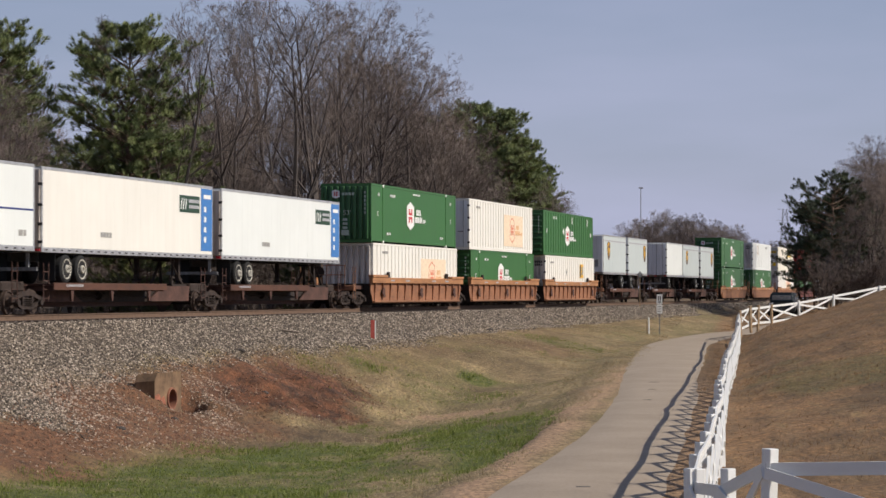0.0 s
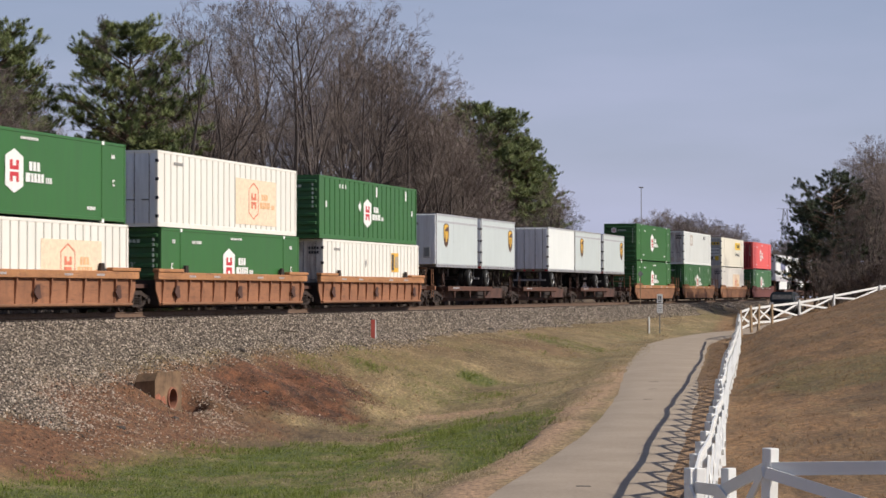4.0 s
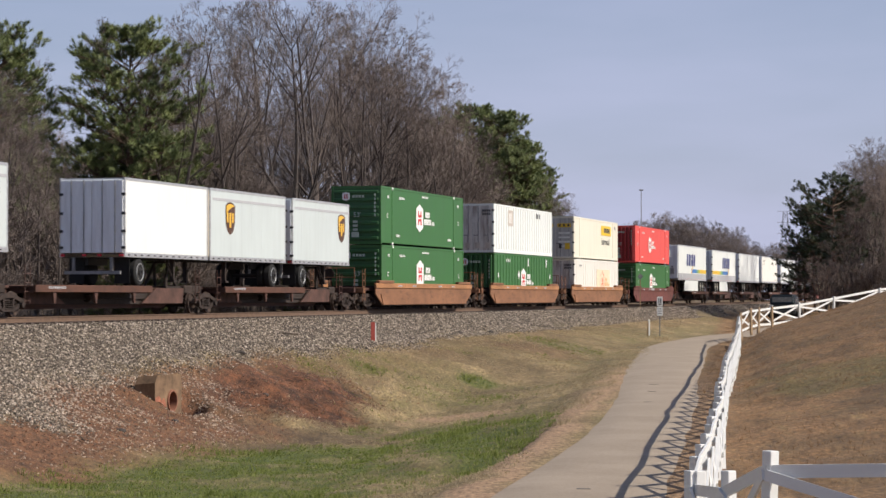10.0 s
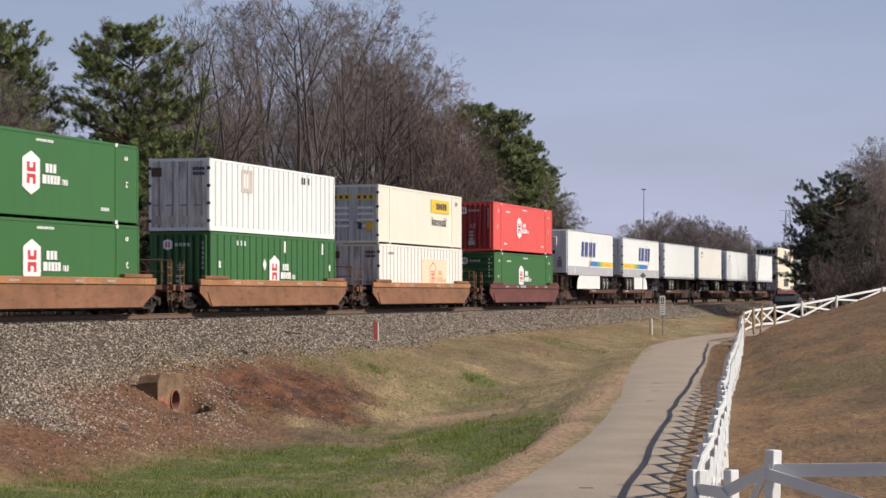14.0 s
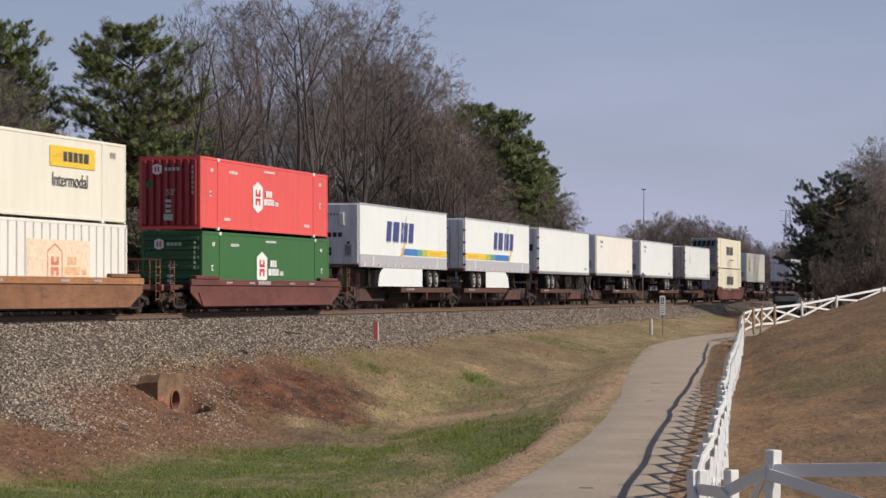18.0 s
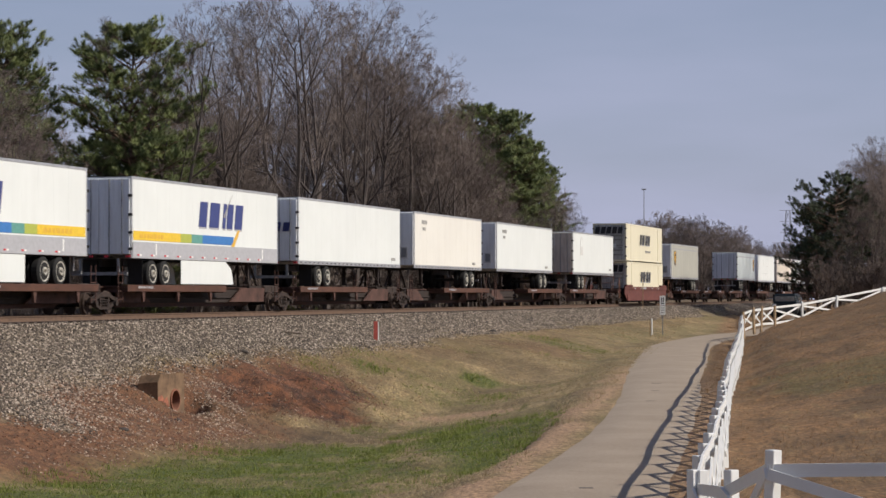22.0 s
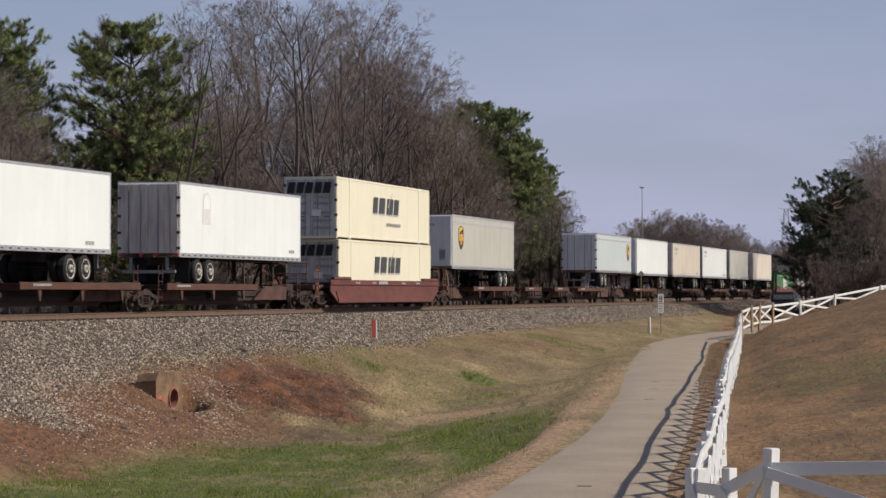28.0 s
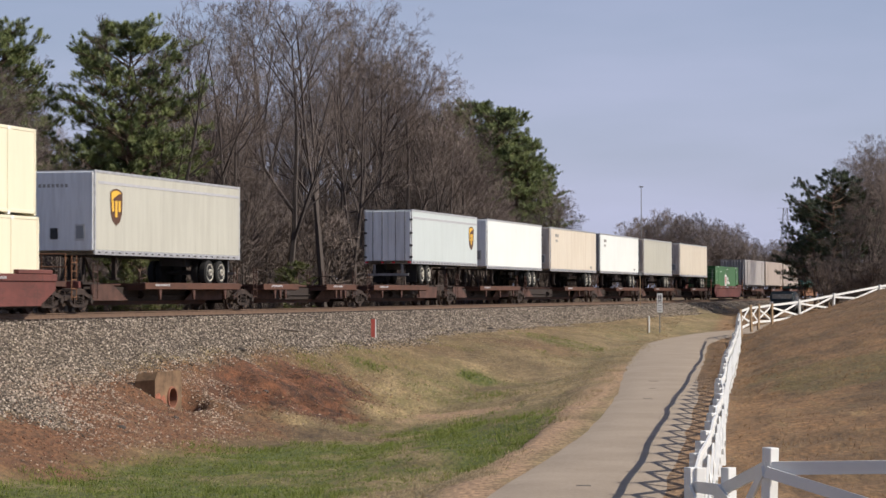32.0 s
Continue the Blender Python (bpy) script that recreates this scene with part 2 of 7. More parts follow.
# ground: zones are kept in a colour attribute: ballast, red clay, green grass, hill
m = Nodes("ground", 0.95)
P = m.coords(world_space=True)
att = m.n("ShaderNodeAttribute")
att.attribute_name = "zones"
sep = m.n("ShaderNodeSeparateColor")
m.l(att.outputs["Color"], sep.inputs[0])
big = m.noise(m.coords((1, 0.45, 1), True), 0.3, 5, 0.6)
mid = m.noise(m.coords((1, 0.3, 1), True), 1.1, 6, 0.65)
fine = m.noise(P, 7.0, 6, 0.7)
streaky = m.noise(m.coords((0.5, 2.2, 2.2), True), 2.2, 6, 0.7)
tan = m.mix(m.ramp(mid, (0.34, 0.0), (0.66, 1.0)), (0.225, 0.165, 0.09), (0.41, 0.315, 0.185))
tan = m.mix(m.ramp(big, (0.42, 0.0), (0.60, 0.75)), tan, (0.15, 0.125, 0.055))
tan = m.mix(m.ramp(m.noise(P, 0.6, 5, 0.6), (0.52, 0.0), (0.68, 0.6)), tan, (0.14, 0.09, 0.055))
hillc = m.mix(m.ramp(streaky, (0.34, 0.0), (0.66, 1.0)), (0.18, 0.097, 0.046), (0.345, 0.205, 0.105))
hillc = m.mix(m.ramp(m.noise(m.coords((0.35, 0.12, 1), True), 1.0, 6, 0.6), (0.40, 0.0), (0.62, 0.85)), hillc, (0.135, 0.085, 0.043))
hillc = m.mix(m.ramp(m.noise(m.coords((0.5, 0.2, 1), True), 2.3, 5, 0.6), (0.55, 0.0), (0.72, 0.6)), hillc, (0.38, 0.255, 0.14))
clay_at = m.noise(P, 2.6, 7, 0.72)
clay = m.mix(m.ramp(clay_at, (0.32, 0.0), (0.66, 1.0)), (0.06, 0.031, 0.018), (0.215, 0.105, 0.056))
bare_at = m.noise(P, 1.4, 7, 0.7)
bare = m.mix(m.ramp(bare_at, (0.36, 0.0), (0.60, 1.0)), (0.026, 0.012, 0.008), (0.165, 0.068, 0.035))
pale = m.mix(m.ramp(fine, (0.3, 0.0), (0.7, 1.0)), (0.30, 0.19, 0.125), (0.48, 0.325, 0.225))
thatch_and_shade = m.mix(m.ramp(mid, (0.3, 0.0), (0.7, 1.0)), (0.075, 0.05, 0.028), (0.18, 0.128, 0.074))
att2 = m.n("ShaderNodeAttribute")
att2.attribute_name = "patches"
sep2 = m.n("ShaderNodeSeparateColor")
m.l(att2.outputs["Color"], sep2.inputs[0])
green = m.mix(m.ramp(fine, (0.3, 0.0), (0.7, 1.0)), (0.05, 0.075, 0.014), (0.12, 0.14, 0.032))
vor = m.n("ShaderNodeTexVoronoi", Scale=11.0)
m.l(P, vor.inputs["Vector"])
sepv = m.n("ShaderNodeSeparateColor")
m.l(vor.outputs["Color"], sepv.inputs[0])
rock = m.mix(sepv.outputs[0], (0.05, 0.039, 0.031), (0.25, 0.205, 0.165))
rock = m.mix(m.ramp(vor.outputs["Distance"], (0.0, 0.0), (0.9, 0.5)), rock, (0.10, 0.08, 0.07))
patchy = m.noise(m.coords((1, 0.16, 1), True), 1.9, 6, 0.7)
tan = m.mix(m.ramp(patchy, (0.50, 0.0), (0.66, 0.7)), tan, (0.155, 0.135, 0.055))
tan = m.mix(m.ramp(patchy, (0.30, 0.55), (0.45, 0.0)), tan, (0.12, 0.085, 0.05))
hillc = m.mix(m.ramp(patchy, (0.34, 0.75), (0.48, 0.0)), hillc, (0.105, 0.066, 0.035))
hillc = m.mix(m.ramp(patchy, (0.56, 0.0), (0.70, 0.5)), hillc, (0.24, 0.185, 0.085))
c = m.mix(att.outputs["Alpha"], tan, hillc)
green = m.mix(m.ramp(patchy, (0.36, 0.45), (0.48, 0.0)), green, (0.17, 0.15, 0.06))
green = m.mix(m.ramp(patchy, (0.54, 0.0), (0.68, 0.6)), green, (0.034, 0.066, 0.013))
c = m.mix(m.ramp(sep.outputs[2], (0.0, 0.0), (1.0, 1.0)), c, green)
c = m.mix(sep2.outputs[1], c, thatch_and_shade)
c = m.mix(sep2.outputs[0], c, pale)
c = m.mix(sep.outputs[1], c, clay)
c = m.mix(sep2.outputs[2], c, bare)
c = m.mix(sep.outputs[0], c, rock)
c = m.mix(m.ramp(fine, (0.25, 0.35), (0.5, 0.0)), c, (0.06, 0.045, 0.03))
grain = m.noise(m.coords((1, 0.4, 1), True), 8.0, 8, 0.82)
c = m.mix(1.0, c, m.ramp(grain, (0.36, (0.40, 0.385, 0.34)), (0.5, (0.93, 0.90, 0.80)), (0.64, (1.58, 1.50, 1.28))), "MULTIPLY")
m.base(c)
hsum = m.n("ShaderNodeMath")
hsum.operation = "ADD"
m.l(fine, hsum.inputs[0])
cell = m.n("ShaderNodeMath")
cell.operation = "MULTIPLY"
m.l(vor.outputs["Distance"], cell.inputs[0])
m.l(sep.outputs[0], cell.inputs[1])
m.l(cell.outputs[0], hsum.inputs[1])
m.bump(hsum.outputs[0], 0.9, 0.06)

m = Nodes("road", 0.9)
P = m.coords(world_space=True)
f1 = m.ramp(m.noise(P, 0.5, 6, 0.6), (0.3, 0.0), (0.7, 1.0))
f2 = m.ramp(m.noise(P, 14.0, 5, 0.7), (0.3, 0.0), (0.7, 1.0))
c = m.mix(f1, (0.26, 0.20, 0.142), (0.365, 0.288, 0.212))
c = m.mix(0.25, c, m.mix(f2, (0.18, 0.15, 0.12), (0.54, 0.46, 0.38)))
m.base(c)
m.bump(m.noise(P, 30.0, 4), 0.25, 0.01)

# ---------------------------------------------------------------- mesh helpers


def box(bm, x0, x1, y0, y1, z0, z1, bevel=0.0):
    vs = [bm.verts.new((x, y, z)) for x in (x0, x1) for y in (y0, y1) for z in (z0, z1)]
    for f in ((0, 1, 3, 2), (4, 6, 7, 5), (0, 4, 5, 1), (2, 3, 7, 6), (0, 2, 6, 4), (1, 5, 7, 3)):
        bm.faces.new([vs[i] for i in f])
    if bevel:
        es = {e for v in vs for e in v.link_edges}
        bmesh.ops.bevel(bm, geom=list(es), offset=bevel, segments=1, affect="EDGES", profile=0.7)


def prism(bm, outline, y0, y1):
    """Extrudes an outline in x, z from y0 to y1."""
    a = [bm.verts.new((x, y0, z)) for x, z in outline]
    b = [bm.verts.new((x, y1, z)) for x, z in outline]
    k = len(outline)
    bm.faces.new(a)
    bm.faces.new(b[::-1])
    for i in range(k):
        bm.faces.new((a[i], b[i], b[(i + 1) % k], a[(i + 1) % k]))


def rod(bm, p, q, r, n=8, r2=None):
    p, q = Vector(p), Vector(q)
    d = (q - p).normalized()
    u = d.orthogonal().normalized()
    w = d.cross(u)
    r2 = r if r2 is None else r2
    a = [bm.verts.new(p + (u * math.cos(t) + w * math.sin(t)) * r) for t in [2 * math.pi * i / n for i in range(n)]]
    b = [bm.verts.new(q + (u * math.cos(t) + w * math.sin(t)) * r2) for t in [2 * math.pi * i / n for i in range(n)]]
    for i in range(n):
        bm.faces.new((a[i], a[(i + 1) % n], b[(i + 1) % n], b[i]))
    bm.faces.new(a[::-1])
    bm.faces.new(b)


def lathe(bm, c, axis, profile, n=20):
    """Turns a profile of (offset along the axis, radius) round an axis through c."""
    c, d = Vector(c), Vector(axis)
    u = d.orthogonal().normalized()
    w = d.cross(u)
    rings = [[bm.verts.new(c + d * h + (u * math.cos(2 * math.pi * i / n) + w * math.sin(2 * math.pi * i / n)) * r) for i in range(n)] for h, r in profile]
    for a, b in zip(rings, rings[1:]):
        for i in range(n):
            bm.faces.new((a[i], a[(i + 1) % n], b[(i + 1) % n], b[i]))
    bm.faces.new(rings[0][::-1])
    bm.faces.new(rings[-1])


def mesh_of(bm, name, mat):
    bmesh.ops.recalc_face_normals(bm, faces=bm.faces)
    me = bpy.data.meshes.new(name)
    bm.to_mesh(me)
    bm.free()
    me.materials.append(MATS[mat])
    return me


def part(name, bm, mat, parent=None, label="", at=None):
    """Links a bmesh (or a finished mesh) as one object under a thing or a part."""
    me = bm if isinstance(bm, bpy.types.Mesh) else mesh_of(bm, name, mat)
    ob = new(name, me)
    if parent:
        ob.parent = parent
    if at is not None:
        ob.matrix_basis = at
    return tagged(ob, label)


def thing(name, label, category, group="", at=None):
    ob = tagged(new(name), label, category, group)
    ob.empty_display_size = 0.3
    if at is not None:
        ob.matrix_basis = at
    return ob


def raw_mesh(name, verts, faces, mat):
    me = bpy.data.meshes.new(name)
    me.from_pydata([tuple(v) for v in verts], [], faces)
    me.materials.append(MATS[mat])
    return me


def boxes(*dims, bevel=0.0):
    bm = bmesh.new()
    for d in dims:
        box(bm, *d, bevel=bevel)
    return bm


# ---------------------------------------------------------------- the line of the track
STEP = 1.0
S_GRID = np.arange(-460, 901, STEP)
uu = np.clip(S_GRID, -80, 320) / 100
TH = 0.2725 - 0.0269 * uu + 0.0192 * uu ** 2 - 0.0047 * uu ** 3
TX = np.concatenate([[0], np.cumsum((np.sin(TH[1:]) + np.sin(TH[:-1])) / 2 * STEP)])
TY = np.concatenate([[0], np.cumsum((np.cos(TH[1:]) + np.cos(TH[:-1])) / 2 * STEP)])
TX += -16.41 - np.interp(0, S_GRID, TX)
TY += 73.6 - np.interp(0, S_GRID, TY)
GRADE = 0.0029


def grade(s):
    return GRADE * np.clip(s, -120, 420)


def on_track(s, l=0.0):
    th = np.interp(s, S_GRID, TH)
    return np.array([np.interp(s, S_GRID, TX) + l * np.cos(th), np.interp(s, S_GRID, TY) - l * np.sin(th), grade(s)])


def track_coords(x, y):
    """Chainage and offset towards the drive, for arrays of points."""
    s = (x + 3.2) * 0.26 + (y - 121.8) * 0.966 + 50
    for _ in range(4):
        th = np.interp(s, S_GRID, TH)
        dx, dy = x - np.interp(s, S_GRID, TX), y - np.interp(s, S_GRID, TY)
        s = s + dx * np.sin(th) + dy * np.cos(th)
    th = np.interp(s, S_GRID, TH)
    dx, dy = x - np.interp(s, S_GRID, TX), y - np.interp(s, S_GRID, TY)
    return s, dx * np.cos(th) - dy * np.sin(th)


SPEED, GAIN = 11.942, 0.008


def travel(t):
    return SPEED * (t - 16) + GAIN * (t - 16) ** 2


# ---------------------------------------------------------------- the lie of the land
def smooth(a, b, x):
    t = np.clip((x - a) / (b - a), 0, 1)
    return t * t * (3 - 2 * t)


def vnoise(x, y, scale, seed=0):
    """Cheap smooth value noise on arrays, about -1 to 1."""
    x, y = np.asarray(x) / scale, np.asarray(y) / scale
    xi, yi = np.floor(x), np.floor(y)

    def h(a, b):
        v = np.sin(a * 127.1 + b * 311.7 + seed * 74.7) * 43758.5453
        return v - np.floor(v)
    fx, fy = smooth(0, 1, x - xi), smooth(0, 1, y - yi)
    return 2 * ((h(xi, yi) * (1 - fx) + h(xi + 1, yi) * fx) * (1 - fy) + (h(xi, yi + 1) * (1 - fx) + h(xi + 1, yi + 1) * fx) * fy) - 1


def fence_x(y):
    return 0.1275 * y - 0.6


ROAD = [(fence_x(y) - 2.45, y) for y in (-30, -10, 10, 25)] + [(2.485, 43.4), (3.9, 52.7), (5.265, 62.7), (6.2, 70.5), (6.93, 76.8), (8.16, 89.3), (10.08, 107), (11.68, 121), (13.78, 136.4), (17.3, 150.5), (20.8, 157.5), (24.5, 167), (28, 180), (34, 200), (46, 240), (70, 300)]


def curve_through(pts, n=8):
    out = []
    p = [Vector(q) for q in pts]
    for i in range(len(p) - 1):
        a, b, c, d = p[max(i - 1, 0)], p[i], p[i + 1], p[min(i + 2, len(p) - 1)]
        for k in range(n):
            t = k / n
            out.append(0.5 * ((2 * b) + (c - a) * t + (2 * a - 5 * b + 4 * c - d) * t * t + (3 * b - a - 3 * c + d) * t ** 3))
    return out + [p[-1]]


ROAD_LINE = curve_through(ROAD)
RX, RY = np.array([p[0] for p in ROAD_LINE]), np.array([p[1] for p in ROAD_LINE])


def road_z(y):
    return np.interp(y, (10, 42, 65, 80, 110, 132, 146, 157, 180, 240, 300), (-3.05, -3.0, -2.75, -2.55, -2.25, -2.0, -1.8, -1.55, -0.62, -0.35, -0.2))


def road_width(y):
    return np.interp(y, (10, 43.4, 52.7, 62.7, 70.5, 76.8, 89.3, 107, 121, 136.4, 150, 300), (1.60, 1.595, 1.37, 1.285, 1.335, 1.39, 1.47, 1.75, 1.82, 1.85, 1.65, 1.6))


def bank(l, s):
    near = np.interp(l, (-60, -25, -7, -3.6, -2.3, 2.1, 5.2, 10.5, 14, 60), (0.4, -0.1, -0.8, -0.9, -0.27, -0.27, -1.85, -4.0, -4.1, -4.1))
    midd = np.interp(l, (-60, -25, -7, -3.6, -2.3, 2.1, 3.8, 7.5, 11, 15, 18, 60), (0.4, -0.1, -0.8, -0.9, -0.27, -0.27, -1.25, -1.65, -2.4, -3.35, -3.5, -3.5))
    farr = np.interp(l, (-60, -25, -7, -3.6, -2.3, 2.1, 3.8, 9, 14, 60), (0.4, -0.1, -0.8, -0.9, -0.27, -0.27, -1.05, -1.5, -2.0, -2.3))
    a, b = smooth(12, 50, s), smooth(65, 125, s)
    return (near * (1 - a) + midd * a) * (1 - b) + farr * b + grade(s)


def ground_z(x, y):
    x, y = np.asarray(x, float), np.asarray(y, float)
    s, l = track_coords(x, y)
    za = bank(l, s)
    mm = x - fence_x(y)
    zr = road_z(y)
    shape = x.shape
    d = np.full(shape, 1e9)
    for i in range(len(RX) - 1):
        ax, ay, bx, by = RX[i], RY[i], RX[i + 1], RY[i + 1]
        k = np.clip(((x - ax) * (bx - ax) + (y - ay) * (by - ay)) / ((bx - ax) ** 2 + (by - ay) ** 2), 0, 1)
        d = np.minimum(d, np.hypot(x - ax - k * (bx - ax), y - ay - k * (by - ay)))
    zf = np.interp(y, (5, 18, 25, 30, 60, 78, 103, 145, 175, 260), (-2.95, -2.6, -2.5, -2.95, -2.7, -2.5, -2.25, -1.85, -1.0, -0.4))
    slope = np.interp(y, (20, 35, 60, 90, 130, 146, 172, 300), (0.04, 0.04, 0.15, 0.26, 0.31, 0.295, 0.10, 0.04))
    hill = zf + slope * np.clip(mm, 0, 16) + 0.30 * smooth(0.2, 2.2, mm) * smooth(60, 120, y) * (1 - smooth(146, 165, y))
    left = zr - 0.23 * np.clip(d - 2.0, 0, 30)
    zb = np.where(mm > 0, hill, np.maximum(left, -4.2))
    zb = np.where(mm > 0, zb, zb + (zf - zr) * smooth(-0.9, 0, mm))
    k = 0.35
    mx = np.maximum(za, zb)
    z = mx + k * np.log(np.exp(np.clip((za - mx) / k, -30, 0)) + np.exp(np.clip((zb - mx) / k, -30, 0))) - 0.12
    near_track = 1 - smooth(4.0, 7.5, l)
    z = z * (1 - near_track) + za * near_track
    w = 1 - smooth(0.3, 2.2, d - road_width(y))
    z = z * (1 - w) + (zr - 0.03) * w
    soft = smooth(2.2, 6.0, np.abs(l)) * (1 - w)
    z = z + soft * (0.10 * vnoise(x, y, 4.5, 1) + 0.05 * vnoise(x, y, 1.4, 2) + 0.035 * vnoise(x, y, 0.75, 3) + 0.025 * vnoise(x, y, 0.42, 4))
    # eroded bank beside the culvert outlet
    e = np.exp(-(((s - 13) / 7) ** 2 + ((l - 7.6) / 2.4) ** 2))
    z = z + e * (0.40 * vnoise(x, y, 1.7, 5) + 0.26 * vnoise(x, y, 0.6, 6) + 0.07 * vnoise(x, y, 0.33, 16) - 0.12)
    # scoured hollow at the pipe mouth
    z = z - 0.9 * np.exp(-(((x + 8.4) / 0.58) ** 2 + ((y - 76.9) / 1.7) ** 2) ** 2)
    z = z - 0.15 * np.exp(-(((x + 8.95) / 0.6) ** 2 + ((y - 74.3) / 1.3) ** 2))
    # soil heaped against the upstream end of the headwall
    z = z + 0.12 * np.exp(-(((x + 9.75) / 0.55) ** 2 + ((y - 74.6) / 0.8) ** 2))
    # low cut bank between the verge of the drive and the green hollow
    e = d - road_width(y)
    z = z - 0.38 * smooth(1.15, 1.6, e + 0.12 * vnoise(x, y, 1.3, 9)) * (1 - smooth(2.2, 5.0, e)) * smooth(50, 55, y) * (1 - smooth(63, 72, y)) * (mm < 0)
    far = smooth(450, 1500, np.hypot(x, y))
    return z * (1 - far) + 1.0 * far


def ballast_foot(s):
    return np.interp(s, (-60, -12, -7.6, -6.4, -5, -4, -2.5, 0.5, 5, 12, 24, 55, 115, 320), (5.8, 5.8, 6.1, 7.8, 7.5, 6.3, 5.4, 4.9, 4.5, 4.5, 4.6, 3.9, 3.7, 3.4))


def green_zone(x, y, z, s, l):
    """Where the ditch keeps green grass, 0 to 1."""
    wob = 0.9 * vnoise(x, y, 3.0, 7) + 0.5 * vnoise(x, y, 0.9, 8)
    ditch = (1 - smooth(-3.95, -3.65, z + 0.14 * wob)) * (1 - smooth(70.5, 74.5, y + 1.6 * wob)) * (1 - smooth(-1.2, 0.4, x + 0.6 * wob))
    pool = smooth(0.25, 0.6, np.exp(-(((x - 1.2 + 0.05 * (y - 66)) / 2.3) ** 2 + ((y - 67) / 13.5) ** 2)) + 0.26 * wob) * (1 - 0.8 * np.exp(-(((x + 1.4) / 0.8) ** 2 + ((y - 68.5) / 2.6) ** 2)))
    for px_, py_, rx_, ry_, k_ in ((-3.2, 96.8, 1.0, 1.8, .8), (-4.9, 92.7, 0.9, 1.6, .55), (1.4, 101.7, 0.9, 1.6, .9), (-0.4, 77.3, 1.9, 3.0, 1.0), (1.8, 94, 1.3, 3.0, .4), (2.2, 74, 1.6, 4.5, .6), (-2.7, 80.5, 0.8, 2.4, .45), (6.5, 126, 3.0, 6, .3)):
        pool = np.maximum(pool, k_ * smooth(0.3, 0.8, np.exp(-(((x - px_) / rx_) ** 2 + ((y - py_) / ry_) ** 2)) + 0.22 * wob))
    bits = 0.3 * smooth(0.3, 0.8, vnoise(x, y, 5.0, 11) + 0.45 * vnoise(x, y, 1.2, 12)) * smooth(4.5, 6, l) * smooth(14, 30, s) * (1 - smooth(20, 24, l))
    bald = 0.45 + 0.55 * smooth(-0.85, -0.25, vnoise(x, y, 1.6, 14) + 0.5 * vnoise(x, y, 0.6, 15))
    return np.clip(np.maximum(np.maximum(ditch, pool) * bald, bits), 0, 1) * smooth(4.5, 5.2, fence_x(y) - x)

# ---------------------------------------------------------------- ground, road, track
def spaced(*runs):
    out = []
    for a, b, st in runs:
        out += list(np.arange(a, b, st))
    return np.array(out + [runs[-1][1]])


gx = spaced((-4000, -400, 400), (-400, -60, 12), (-60, -24, 1.5), (-24, -14, 0.34), (-14, 5, 0.19), (5, 32, 0.34), (32, 80, 2.5), (80, 400, 20), (400, 4000, 400))
gy = spaced((-600, -20, 40), (-20, 18, 3), (18, 60, 0.5), (60, 92, 0.3), (92, 110, 0.5), (110, 200, 1.1), (200, 460, 8), (460, 4600, 180))
X, Y = np.meshgrid(gx, gy)
Z = ground_z(X, Y)
nx = len(gx)
verts = np.stack([X.ravel(), Y.ravel(), Z.ravel()], 1)
idx = np.arange(len(gy) * nx).reshape(len(gy), nx)
quads = np.stack([idx[:-1, :-1].ravel(), idx[:-1, 1:].ravel(), idx[1:, 1:].ravel(), idx[1:, :-1].ravel()], 1)
me = raw_mesh("ground", verts, quads.tolist(), "ground")
S, L = track_coords(X, Y)
M = X - fence_x(Y)
wob = 0.9 * vnoise(X, Y, 3.0, 7) + 0.5 * vnoise(X, Y, 0.9, 8)
foot = ballast_foot(S)
ballast = (1 - smooth(-0.5, 0.5, L - foot + wob * np.interp(S, (0, 60, 120), (1.0, 0.35, 0.2)))) * smooth(-4.6, -3.6, L)
clay = smooth(-0.3, 1.0, L - foot + wob + 0.6) * (1 - smooth(9.2, 11.5, L + wob)) * (1 - smooth(3, 9, S + 3 * wob))
clay = np.maximum(clay, 0.9 * smooth(-0.3, 0.8, L - foot + 0.5 * wob) * (1 - smooth(17, 28, S + 3 * wob)) * (1 - smooth(6.6, 8.2, L + 0.7 * wob)))
clay = np.maximum(clay, 0.25 * smooth(0, 1, L - foot + .3) * (1 - smooth(2, 5, L - foot + wob)) * (1 - smooth(95, 140, S)))
clay = np.maximum(clay, 0.5 * smooth(0.3, 0.7, np.exp(-(((X - 4.4) / 2.6) ** 2 + ((Y - 118) / 5) ** 2)) + 0.2 * wob))


rough = 0.6 * vnoise(X, Y / 3.0, 0.8, 71) + 0.6 * vnoise(X, Y / 2.5, 1.7, 72)


def blob(x, y, rx, ry, k=1.0):
    return k * smooth(0.25, 0.7, np.exp(-(((X - x) / rx) ** 2 + ((Y - y) / ry) ** 2)) * (1 + 0.35 * rough) + 0.35 * rough + 0.15 * wob)


bare = smooth(0.25, 0.7, np.exp(-(((S - 13.5) / 7.0) ** 2 + ((L - 7.4) / 2.4) ** 2)) + 0.25 * wob)
bare = np.maximum(bare, np.exp(-(((X + 8.4) / 0.8) ** 2 + ((Y - 76.9) / 2.2) ** 2)) * 1.3)
bare = np.clip(np.maximum(bare, 0.5 * smooth(0.1, 0.7, vnoise(X, Y, 2.2, 61)) * clay), 0, 1)
pale = np.where(M < -1, np.exp(-((M + 4.35 + 0.35 * wob) / 0.62) ** 2), 0) * (1 - smooth(95, 120, Y)) * smooth(-0.9, 0.2, wob + 0.6)
pale = np.maximum(np.maximum(pale, blob(0.7, 86.4, 2.0, 3.0, .8)), np.maximum(blob(-1.4, 68.5, 0.8, 2.4, .8), blob(5.0, 84, .8, 6, .4)))
